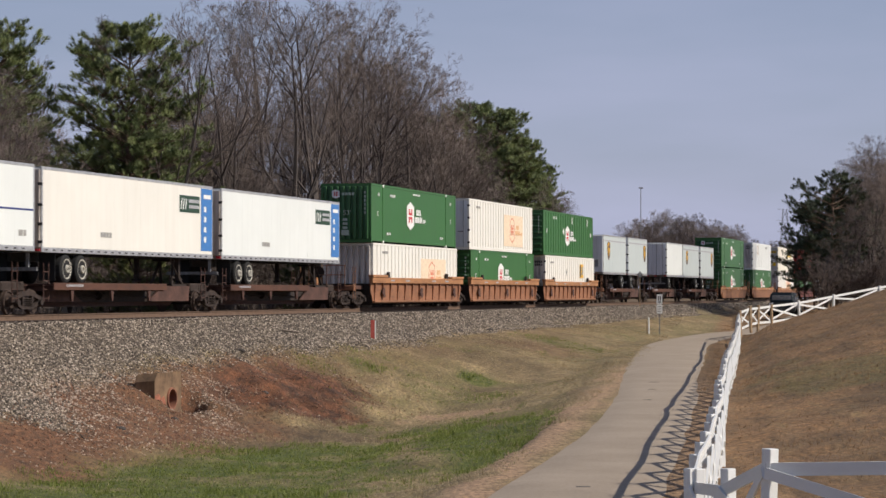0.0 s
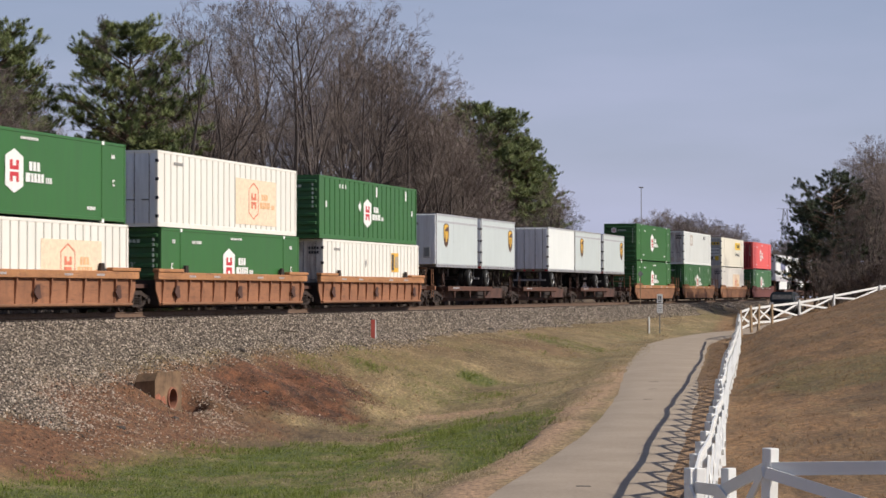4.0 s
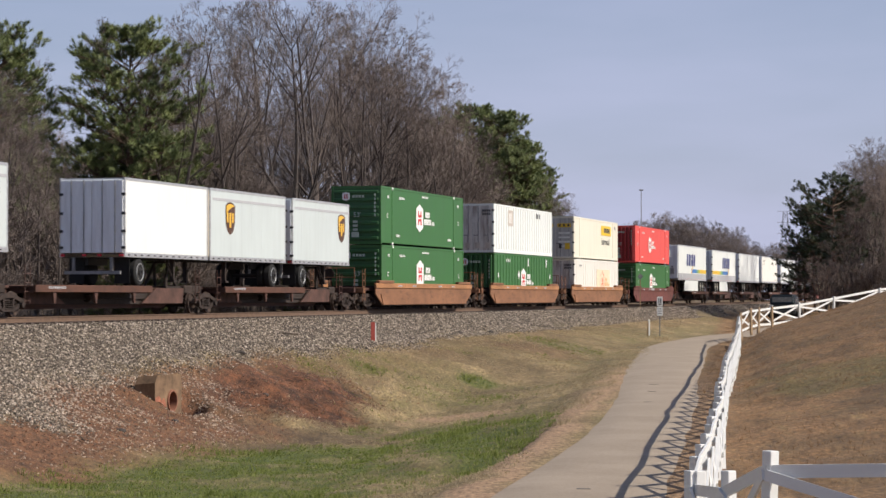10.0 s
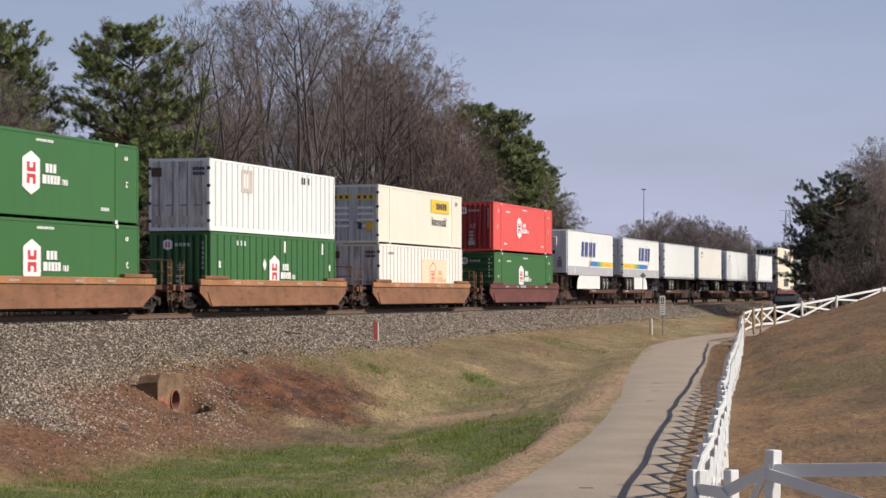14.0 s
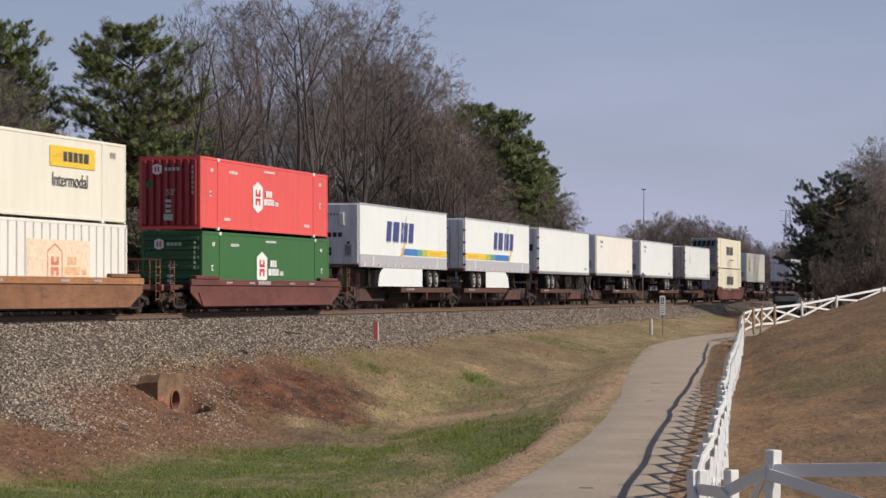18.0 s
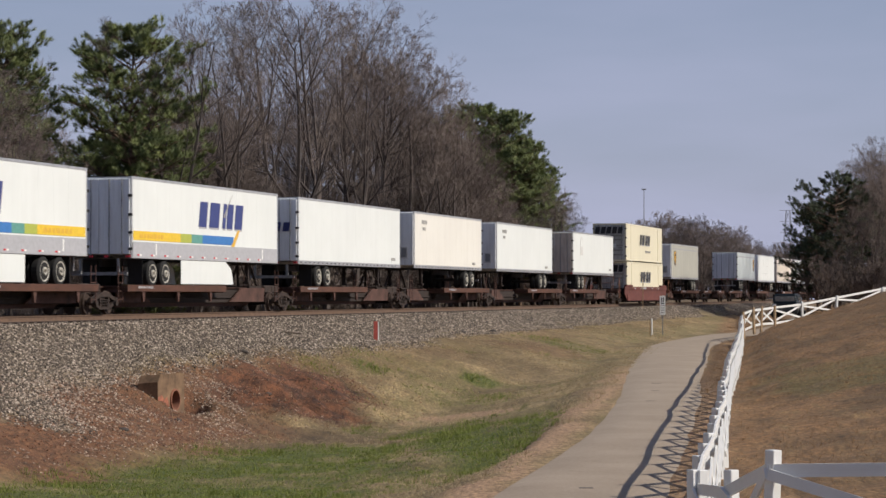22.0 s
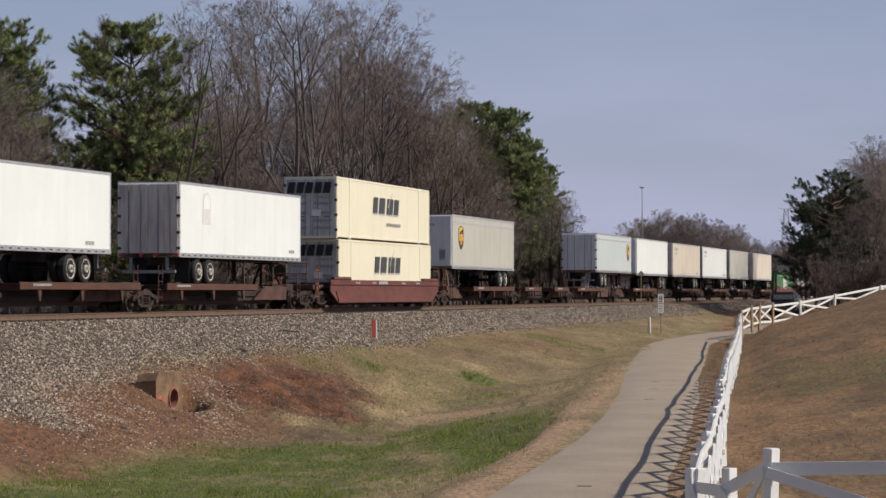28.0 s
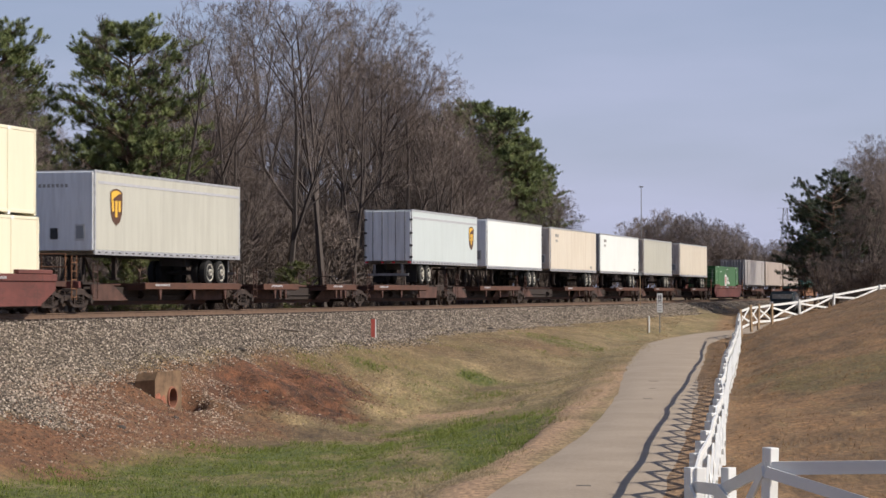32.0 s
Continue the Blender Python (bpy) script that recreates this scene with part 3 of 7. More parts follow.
thatch_and_shade = np.maximum(np.maximum(blob(1.6, 108, 4.0, 2.2, .6), blob(-3.5, 86, 1.6, 5.0, .7)), blob(-6.0, 89, 2.2, 4.0, .7))
thatch_and_shade = np.maximum(thatch_and_shade, blob(-4.7, 78.0, 3.4, 7.5, 1.0))
thatch_and_shade = np.maximum(thatch_and_shade, 0.5 * smooth(-0.15, 0.6, vnoise(X, Y / 2.0, 1.5, 91) + 0.5 * vnoise(X, Y / 2.0, 0.6, 92)) * smooth(14, 22, S) * (1 - smooth(60, 80, S)) * (M < -4))
# last two blobs paint the shadow along the bank's lower right edge
thatch_and_shade = np.maximum(thatch_and_shade, np.maximum(blob(3.5, 109, 2.4, 2.2, .7), np.maximum(blob(-3.1, 81, 1.4, 5.0, 1.0), blob(-4.0, 77.5, 1.3, 3.0, 1.0))))
thatch_and_shade = np.maximum(thatch_and_shade, 0.9 * smooth(-3.8, -5.5, L))
greenw = green_zone(X, Y, Z, S, L)
shade = 0.8 * smooth(-1.6, -1.1, M) * (1 - smooth(-0.2, 0.3, M))
hillw = smooth(-1.8, -1.1, M + 0.2 * wob)
greenw = np.maximum(greenw, 0.05 * shade)
greenw = np.maximum(greenw, blob(12.8, 77, 2.4, 9, .4) * (M > 0.5))
pale = np.maximum(pale, 0.6 * shade * (1 - 0.75 * smooth(82, 98, Y)))
woods = smooth(-4, -6, L)
hillw = np.maximum(hillw, woods)
zones = np.stack([ballast, clay * (1 - ballast), greenw * (1 - 0.7 * clay), hillw], -1).reshape(-1, 4).astype(np.float32)
ca = me.color_attributes.new("zones", "FLOAT_COLOR", "POINT")
ca.data.foreach_set("color", zones.ravel())
patches = np.stack([pale, thatch_and_shade * (1 - greenw * (L > 0)), bare * (1 - ballast), 0 * pale], -1).reshape(-1, 4).astype(np.float32)
ca = me.color_attributes.new("patches", "FLOAT_COLOR", "POINT")
ca.data.foreach_set("color", patches.ravel())
me.polygons.foreach_set("use_smooth", [True] * len(me.polygons))
tagged(new("ground", me), "rolling ground of dry grass, red clay and grey ballast", "ground", kind="structure")

vs, fs = [], []
ROAD_FINE = curve_through(ROAD, 24)
for i, p in enumerate(ROAD_FINE):
    q = ROAD_FINE[min(i + 1, len(ROAD_FINE) - 1)] - ROAD_FINE[max(i - 1, 0)]
    nrm = Vector((q.y, -q.x)).normalized()
    w = float(road_width(p.y))
    z = float(road_z(p.y)) + 0.012
    for k in range(7):
        o = (k / 3 - 1)
        e = 0.07 * float(vnoise(p.x, p.y, 2.6, 20 + (k > 3))) if k in (0, 6) else 0.0
        vs.append((p.x + nrm.x * o * (w + e), p.y + nrm.y * o * (w + e), z + 0.03 * (1 - o * o) - (0.05 if k in (0, 6) else 0)))
    if i:
        for k in range(6):
            a = (i - 1) * 7 + k
            fs.append((a, a + 1, a + 8, a + 7))
me = raw_mesh("road", vs, fs, "road")
me.polygons.foreach_set("use_smooth", [True] * len(me.polygons))
tagged(new("road", me), "narrow worn grey asphalt drive curving past the fence", "road", kind="structure")

track = tagged(new("railway_track"), "single railway track with rusty rails on wooden sleepers", "track", kind="structure")
HEAD = [(-0.036, 0.0), (-0.036, -0.035), (-0.01, -0.05), (-0.01, -0.15), (-0.075, -0.172), (-0.075, -0.185), (0.075, -0.185), (0.075, -0.172), (0.01, -0.15), (0.01, -0.05), (0.036, -0.035), (0.036, 0.0)]
for side in (-0.7535, 0.7535):
    vs, fs = [], []
    ss = np.concatenate([np.arange(-110, 430, 6.0)])
    k = len(HEAD)
    for i, s in enumerate(ss):
        for a, b in HEAD:
            p = on_track(s, side + a)
            vs.append((p[0], p[1], p[2] + b))
        if i:
            for j in range(k):
                fs.append(((i - 1) * k + j, (i - 1) * k + (j + 1) % k, i * k + (j + 1) % k, i * k + j))
    part("rail", raw_mesh("rail", vs, fs, "rail_rust"), "rail_rust", track)

# ---------------------------------------------------------------- rolling stock
RIDERS = []          # (thing, chainage of its middle at 16 s, half wheelbase)
GAUGE = 0.7535


def at_s(s, half, t=16.0):
    s = s - travel(t)
    a, b = on_track(s - half), on_track(s + half)
    c, d = (a + b) / 2, b - a
    yaw = math.atan2(d[1], d[0])
    return Matrix.Translation(c) @ Euler((0, -math.atan2(d[2], math.hypot(d[0], d[1])), yaw)).to_matrix().to_4x4()


def ride(ob, s, half=6.0):
    ob.matrix_basis = at_s(s, half)
    RIDERS.append((ob, s, half))
    return ob


# -- bogie (shared meshes)
def bogie_meshes():
    out = {}
    bm = bmesh.new()
    for sgn in (-1, 1):
        y = sgn * 1.0
        prism(bm, [(-1.25, 0.42), (-1.2, 0.60), (-0.75, 0.66), (-0.35, 0.80), (0.35, 0.80), (0.75, 0.66), (1.2, 0.60), (1.25, 0.42), (1.02, 0.44), (0.75, 0.53), (0.35, 0.64), (-0.35, 0.64), (-0.75, 0.53), (-1.02, 0.44)], y - 0.07, y + 0.07)
        prism(bm, [(-1.02, 0.44), (-0.86, 0.34), (-0.42, 0.19), (0.42, 0.19), (0.86, 0.34), (1.02, 0.44), (0.80, 0.45), (0.40, 0.29), (-0.40, 0.29), (-0.80, 0.45)], y - 0.06, y + 0.06)
        for x in (-0.36, 0.36):
            box(bm, x - 0.05, x + 0.05, y - 0.06, y + 0.06, 0.27, 0.66)
    out["side_frame"] = mesh_of(bm, "side_frame", "truck_steel")
    bm = bmesh.new()
    for z in (0.29, 0.35, 0.41, 0.47, 0.53):
        lathe(bm, (0, 0, z), (0, 0, 1), [(-0.022, 0.05), (0, 0.09), (0.022, 0.05)], 8)
    rod(bm, (0, 0, 0.27), (0, 0, 0.56), 0.05, 6)
    out["spring"] = mesh_of(bm, "spring", "dark_steel")
    bm = bmesh.new()
    rod(bm, (0, -0.08, 0), (0, 0.08, 0), 0.11, 10)
    out["bearing_cap"] = mesh_of(bm, "bearing_cap", "dark_steel")
    out["bolster"] = mesh_of(boxes((-0.22, 0.22, -1.0, 1.0, 0.52, 0.78), (-0.3, 0.3, -0.3, 0.3, 0.78, 0.9), bevel=0.03), "bolster", "truck_steel")
    bm = bmesh.new()
    rod(bm, (0, -1.0, 0), (0, 1.0, 0), 0.075, 10)
    for sgn in (-1, 1):
        lathe(bm, (0, sgn * (GAUGE - 0.03), 0), (0, sgn, 0), [(-0.06, 0.12), (-0.055, 0.45), (-0.03, 0.455), (-0.025, 0.42), (0.075, 0.415), (0.08, 0.36), (0.03, 0.33), (0.02, 0.16), (0.09, 0.13), (0.09, 0.08)], 22)
        for k in range(6):
            a = k * math.pi / 3
            rod(bm, (0.24 * math.cos(a), sgn * (GAUGE + 0.0), 0.24 * math.sin(a)), (0.24 * math.cos(a), sgn * (GAUGE + 0.012), 0.24 * math.sin(a)), 0.035, 6)
    out["wheelset"] = mesh_of(bm, "wheelset", "wheel_steel")
    out["brake_rig"] = mesh_of(boxes((-0.55, -0.47, -0.9, 0.9, 0.28, 0.36), (0.47, 0.55, -0.9, 0.9, 0.28, 0.36)), "brake_rig", "dark_steel")
    return out


BOGIE = bogie_meshes()
WHEELS = {-0.89: [], 0.89: []}


def bogie(car, x):
    b = part("bogie", BOGIE["bolster"], "", car, "rust-brown cast two-axle bogie", pose(x, 0, 0))
    part("side_frame", BOGIE["side_frame"], "", b)
    for sgn in (-1, 1):
        for k in (-0.22, 0.0, 0.22):
            part("spring", BOGIE["spring"], "", b, "", pose(k, sgn * 1.02, 0))
        for k in (-0.89, 0.89):
            part("bearing_cap", BOGIE["bearing_cap"], "", b, "", pose(k, sgn * 1.08, 0.42))
    part("brake_rig", BOGIE["brake_rig"], "", b)
    for k in (-0.89, 0.89):
        w = part("wheelset", BOGIE["wheelset"], "", b, "", pose(k, 0, 0.42))
        WHEELS[k].append(w)


# -- marks
def plate(parent, outline, mat, x, z, y=-1.302, th=0.006, name="mark", sx=1.0):
    bm = bmesh.new()
    prism(bm, [(x + a * sx, z + b) for a, b in outline], y, y - th)
    return part(name, bm, mat, parent)


def bars(parent, mat, x, z, widths, h, gap=0.06, y=-1.302, name="mark", th=0.006):
    """A row of plain bars: large ones are parts of their own, fine print stays one row."""
    if h >= 0.25 or len(widths) == 1:
        for w in widths:
            part(name, boxes((x, x + w, y - th, y, z, z + h)), mat, parent)
            x += w + gap
        return
    bm = bmesh.new()
    for w in widths:
        box(bm, x, x + w, y - th, y, z, z + h)
        x += w + gap
    tagged(part(name, bm, mat, parent), kind="stuff")



CACHE = {}


def cached(key, make, name, mat):
    if key not in CACHE:
        CACHE[key] = mesh_of(make(), name, mat)
    return CACHE[key]


def ladder(x, y, z0, z1, w=0.4):
    bm = bmesh.new()
    for k in (-w / 2, w / 2):
        rod(bm, (x + k, y, z0), (x + k, y, z1), 0.018, 6)
    k = z0 + 0.1
    while k < z1:
        rod(bm, (x - w / 2, y, k), (x + w / 2, y, k), 0.015, 6)
        k += 0.3
    return bm


def coupler(car, x, sgn):
    bm = bmesh.new()
    box(bm, *sorted((x, x + sgn * 0.75)), -0.09, 0.09, 0.68, 0.86, bevel=0.02)
    box(bm, *sorted((x + sgn * 0.62, x + sgn * 0.95)), -0.17, 0.17, 0.62, 0.92, bevel=0.05)
    rod(bm, (x + sgn * 0.2, 0.35, 0.7), (x + sgn * 0.9, 0.2, 0.45), 0.025, 6)
    part("coupler", bm, "dark_steel", car)


def tapered_rib(sgn):
    """A pressed side rib, deep under the top chord and shallow at its foot."""
    bm = bmesh.new()
    v = [bm.verts.new((x, sgn * y, z)) for x in (-0.045, 0.045) for y, z in ((1.40, 0.36), (1.435, 0.36), (1.50, 1.05), (1.50, 1.22), (1.40, 1.22))]
    bm.faces.new(v[:5])
    bm.faces.new(v[5:])
    for i in range(5):
        bm.faces.new((v[i], v[(i + 1) % 5], v[5 + (i + 1) % 5], v[5 + i]))
    return bm


def well_car(s0, s1, style, front=True, rear=True, shared_front=False, shared_rear=False):
    """One well between chainages s0 and s1 of its box; a bogie under each end that is its own."""
    mid, half = (s0 + s1) / 2, (s1 - s0) / 2
    steel = {"ribbed": "rust_orange", "smooth": "rust_brown", "maroon": "maroon_steel"}[style]
    words = {"ribbed": "rust-orange steel well car with vertical side ribs", "smooth": "weathered orange-brown steel well car with smooth sloped sides",
             "maroon": "faded maroon steel well car with smooth sides"}[style]
    car = thing("well_car", words, "well car", "well cars of the train")
    xa = -half - (1.55 if shared_front else 3.35)
    xb = half + (1.55 if shared_rear else 3.35)
    h = half + 0.12
    for sgn in (-1, 1):
        y0, y1 = sorted((sgn * 1.40, sgn * 1.50))
        bm = bmesh.new()
        if style == "ribbed":
            prism(bm, [(-h - 0.45, 0.85), (-h - 0.45, 1.22), (h + 0.45, 1.22), (h + 0.45, 0.85), (h, 0.24), (-h, 0.24)], sgn * 1.36, sgn * 1.40)
        else:
            prism(bm, [(-h - 1.2, 0.80), (-h - 1.2, 1.08), (h + 1.2, 1.08), (h + 1.2, 0.80), (h - 0.05, 0.26), (-h + 0.05, 0.26)], sgn * 1.36, sgn * 1.42)
            prism(bm, [(-h - 0.4, 0.80), (h + 0.4, 0.80), (h - 0.05, 0.26), (-h + 0.05, 0.26)], sgn * 1.42, sgn * 1.46)
        side = part("side_panel", bm, steel, car)
        if style == "ribbed":
            part("top_chord", boxes((-h - 0.5, h + 0.5, *sorted((sgn * 1.34, sgn * 1.54)), 1.22, 1.50), bevel=0.02), "orange_steel", side)
            for e in (-1, 1):
                part("end_ledge", boxes((*sorted((e * (h + 0.55), e * (h - 2.0))), *sorted((sgn * 1.32, sgn * 1.58)), 1.50, 1.63), bevel=0.02), "orange_steel", side)
            part("bottom_chord", boxes((-h, h, *sorted((sgn * 1.36, sgn * 1.50)), 0.26, 0.36), bevel=0.02), "rust_brown", side)
            n = 12
            for i in range(n + 1):
                x = -h + 0.15 + (2 * h - 0.3) * i / n
                part("rib", cached(("rib", sgn), lambda: tapered_rib(sgn), "rib", "rust_orange"), "", side, "", pose(x, 0, 0))
            for x in (-h + 1.4, 0.1, h - 1.4):
                bm = bmesh.new()
                prism(bm, [(x - .25, .75), (x - .05, 1.0), (x + .2, 1.0), (x + .3, .55), (x + .05, .5)], sgn * 1.50, sgn * 1.535)
                part("bracket", bm, "deck_brown", side)
        else:
            part("top_chord", boxes((-h - 1.22, h + 1.22, *sorted((sgn * 1.35, sgn * 1.47)), 1.08, 1.33), bevel=0.02), "orange_steel" if style == "smooth" else steel, side)
            for x in (-h + 0.5, h - 0.5):
                part("end_ledge", boxes((x - 1.3, x + 1.3, *sorted((sgn * 1.30, sgn * 1.5)), 1.33, 1.47), bevel=0.02), steel, side)
        for x in (-h + 2.6, h - 2.6) if style == "ribbed" else ():
            bm = bmesh.new()
            prism(bm, [(x - .2, 1.50), (x - .12, 1.78), (x + .12, 1.78), (x + .2, 1.50)], sgn * 1.36, sgn * 1.46)
            part("guide", bm, "dark_steel", side)
    zt, yt = (1.30, -1.545) if style == "ribbed" else (1.14, -1.475)
    if style == "maroon":
        bars(car, "mark_light_grey", -1.8, zt, (0.14, 0.14, 0.14, 0.14, 0.14, 0.14, 0.14, 0.14), 0.15, 0.05, y=yt, name="stencil")
    for xx in (-5.6, -2.9, 2.2, 4.9):
        bars(car, "mark_light_grey", xx, zt + 0.02, (0.09,) * 5, 0.08, 0.05, y=yt, name="stencil")
    part("floor", boxes((-h, h, -1.36, 1.36, 0.20, 0.28)), "dark_steel", car)
    for i in range(5):
        x = -h + (i + 0.5) * 2 * h / 5
        part("cross_member", boxes((x - 0.12, x + 0.12, -1.3, 1.3, 0.14, 0.20)), "dark_steel", car)
    for sgn, x, own in ((-1, xa, not shared_front), (1, xb, not shared_rear)):
        a, b = sorted((x, sgn * h))
        bm = bmesh.new()
        prism(bm, [(a, 0.92), (a, 1.10), (b, 1.10), (b, 0.92)] if own else [(a, 0.9), (a, 1.05), (b, 1.05), (b, 0.9)], -0.95, 0.95)
        box(bm, a, b, -0.28, 0.28, 0.62, 0.92)
        part("end_platform", bm, "deck_brown", car)
        part("bulkhead", boxes((*sorted((sgn * h, sgn * (h + 0.1))), -1.36, 1.36, 0.28, 1.2)), "dark_steel", car)
        if own:
            for y in (-1.32, 1.32):
                part("ladder", ladder(x - sgn * 0.35, y, 0.45, 2.0), "rust_brown", car)
            bm = bmesh.new()
            for y in (-0.9, 0.0, 0.9):
                rod(bm, (x - sgn * 0.15, y, 1.1), (x - sgn * 0.15, y, 2.05), 0.022, 6)
            rod(bm, (x - sgn * 0.15, -0.95, 2.05), (x - sgn * 0.15, 0.95, 2.05), 0.022, 6)
            rod(bm, (x - sgn * 0.15, -0.95, 1.6), (x - sgn * 0.15, 0.95, 1.6), 0.022, 6)
            part("handrail", bm, "rust_brown", car)
            bm = bmesh.new()
            rod(bm, (x - sgn * 0.5, 0.5, 1.1), (x - sgn * 0.5, 0.5, 1.75), 0.03, 6)
            lathe(bm, (x - sgn * 0.5, 0.5, 1.75), (sgn, 0, 0), [(-0.02, 0.28), (0.02, 0.28)], 14)
            part("brake_wheel", bm, "dark_steel", car)
            part("cross_sill", boxes((*sorted((x, x - sgn * 0.18)), -1.42, 1.42, 0.86, 1.10), bevel=0.02), steel, car)
            coupler(car, x, sgn)
            bogie(car, x - sgn * 1.85)
        elif sgn < 0 and front or sgn > 0 and rear:
            bogie(car, x)
    return ride(car, mid, half + 1.6)


def spine_car(s0, s1, wheels_left=True, wheel_front=None, own_front=False, own_rear=False, bogie_front=True, empty=False):
    """One unit of an articulated spine car from s0 to s1 (bogie to bogie)."""
    mid, half = (s0 + s1) / 2, (s1 - s0) / 2
    car = thing("spine_car", "rust-brown articulated spine car with wheel platforms" if not empty else "empty rust-brown articulated spine car with bare wheel platforms", "flatcar", "spine cars of the train")
    bm = bmesh.new()
    prism(bm, [(-half + 0.2, 0.98), (half - 0.2, 0.98), (half - 0.2, 0.72), (half - 1.5, 0.72), (half - 2.7, 0.25), (-half + 2.7, 0.25), (-half + 1.5, 0.72), (-half + 0.2, 0.72)], -0.33, 0.33)
    part("centre_sill", bm, "deck_brown", car)
    part("sill_flange", boxes((-half + 0.25, half - 0.25, -0.42, 0.42, 0.98, 1.02)), "deck_brown", car)
    # deep side plates near each bogie
    for sgn in (-1, 1):
        for y in (-0.75, 0.75):
            bm = bmesh.new()
            prism(bm, [(sgn * (half - 1.7), 1.0), (sgn * (half - 3.6 - 0.9 * (sgn > 0)), 1.0), (sgn * (half - 5.0 - 0.9 * (sgn > 0)), 0.42), (sgn * (half - 1.8), 0.42)], y - 0.03, y + 0.03)
            part("side_plate", bm, "side_brown", car)
    px = [(-half + 1.3, -half + 11.4)] if wheels_left else [(half - 11.4, half - 1.3)]
    if empty:
        px = [(-half + 1.6, -half + 6.2), (half - 6.2, half - 1.6)]
    for a, b in px:
        p = part("wheel_platform", boxes((a, b, -1.34, -0.42, 1.0, 1.05), (a, b, 0.42, 1.34, 1.0, 1.05)), "deck_brown", car)
        for y in (-1.37, 1.37):
            part("edge_beam", boxes((a, b, y - 0.035, y + 0.035, 0.83, 1.08), bevel=0.01), "deck_edge", p)
        bars(car, "mark_light_grey", a + 1.0, 0.95, (0.1,) * 4 + (0.1,) * 5, 0.08, 0.06, y=-1.406, name="stencil")
        for x in (a + 1.6, (a + b) / 2, b - 1.6):
            bm = bmesh.new()
            prism(bm, [(x - 0.14, 0.83), (x + 0.14, 0.83), (x + 0.05, 0.45), (x - 0.05, 0.45)], -1.36, -1.28)
            part("hanger", bm, "deck_brown", p)
        for i in range(5):
            x = a + 0.15 + (b - a - 0.3) * i / 4
            part("outrigger", boxes((x - 0.05, x + 0.05, -1.33, 1.33, 0.80, 0.98)), "deck_brown", p)
    bm = bmesh.new()
    lathe(bm, (1.2, 0.62, 0.62), (1, 0, 0), [(-0.55, 0.05), (-0.5, 0.17), (0.5, 0.17), (0.55, 0.05)], 12)
    part("air_reservoir", bm, "dark_steel", car)
    bm = bmesh.new()
    lathe(bm, (-1.4, -0.62, 0.62), (1, 0, 0), [(-0.3, 0.14), (0.1, 0.14), (0.12, 0.04), (0.5, 0.03)], 12)
    part("brake_cylinder", bm, "dark_steel", car)
    for sgn in (-1, 1):
        part("skirt_beam", boxes((-half + 1.6, half - 1.6, *sorted((sgn * 0.46, sgn * 0.52)), 0.40, 0.92)), "dark_steel", car)
    # hitch stand at the king-pin end
    hx = (half - 2.2) if wheels_left else (-half + 2.2)
    bm = bmesh.new()
    for y in (-0.45, 0.45):
        rod(bm, (hx - 0.55, y, 1.02), (hx, y * 0.6, 1.98), 0.06, 8)
        rod(bm, (hx + 0.55, y, 1.02), (hx, y * 0.6, 1.98), 0.06, 8)
    box(bm, hx - 0.4, hx + 0.4, -0.45, 0.45, 1.98, 2.06, bevel=0.02)
    box(bm, hx - 0.75, hx + 0.75, -0.55, 0.55, 1.0, 1.08)
    if empty:
        bmesh.ops.transform(bm, verts=bm.verts, matrix=Matrix.Translation((0, 0, 1.05)) @ Matrix.Diagonal((1, 1, 0.45, 1)) @ Matrix.Translation((0, 0, -1.05)))
    part("hitch_stand", bm, "dark_steel", car)
    for y in (-0.95, 0.95):
        bm = bmesh.new()
        rod(bm, (-half + 0.5, y * 0.6, 0.6), (half - 0.5, y * 0.6, 0.6), 0.03, 6)
        part("brake_pipe", bm, "dark_steel", car)
    for sgn, own in ((-1, own_front), (1, own_rear)):
        x = sgn * half
        part("end_casting", boxes((*sorted((x, x - sgn * 0.9)), -0.5, 0.5, 0.78, 1.12), bevel=0.05), "truck_steel", car)
        for y in (-1.15, 1.15):
            part("ladder", ladder(x - sgn * 1.2, y, 0.45, 1.75), "deck_brown", car)
        if own:
            coupler(car, x + sgn * 0.5, sgn)
            part("cross_sill", boxes((*sorted((x + sgn * 0.5, x + sgn * 0.3)), -1.35, 1.35, 0.85, 1.1), bevel=0.02), "deck_brown", car)
            part("end_sill", boxes((*sorted((x + sgn * 0.3, x - sgn * 0.5)), -0.3, 0.3, 0.7, 0.98)), "deck_brown", car)
    if bogie_front:
        bogie(car, -half)
    if own_rear:
        bogie(car, half)
    return ride(car, mid, half)


def rect(w, h):
    return [(-w / 2, -h / 2), (w / 2, -h / 2), (w / 2, h / 2), (-w / 2, h / 2)]


def hexagon(w, h):
    return [(0, -h / 2), (w / 2, -h * 0.33), (w / 2, h * 0.33), (0, h / 2), (-w / 2, h * 0.33), (-w / 2, -h * 0.33)]


SHIELD = [(0, -0.55), (0.22, -0.42), (0.33, -0.2), (0.36, 0.1), (0.36, 0.42), (0.2, 0.5), (0, 0.53), (-0.2, 0.5), (-0.36, 0.42), (-0.36, 0.1), (-0.33, -0.2), (-0.22, -0.42)]


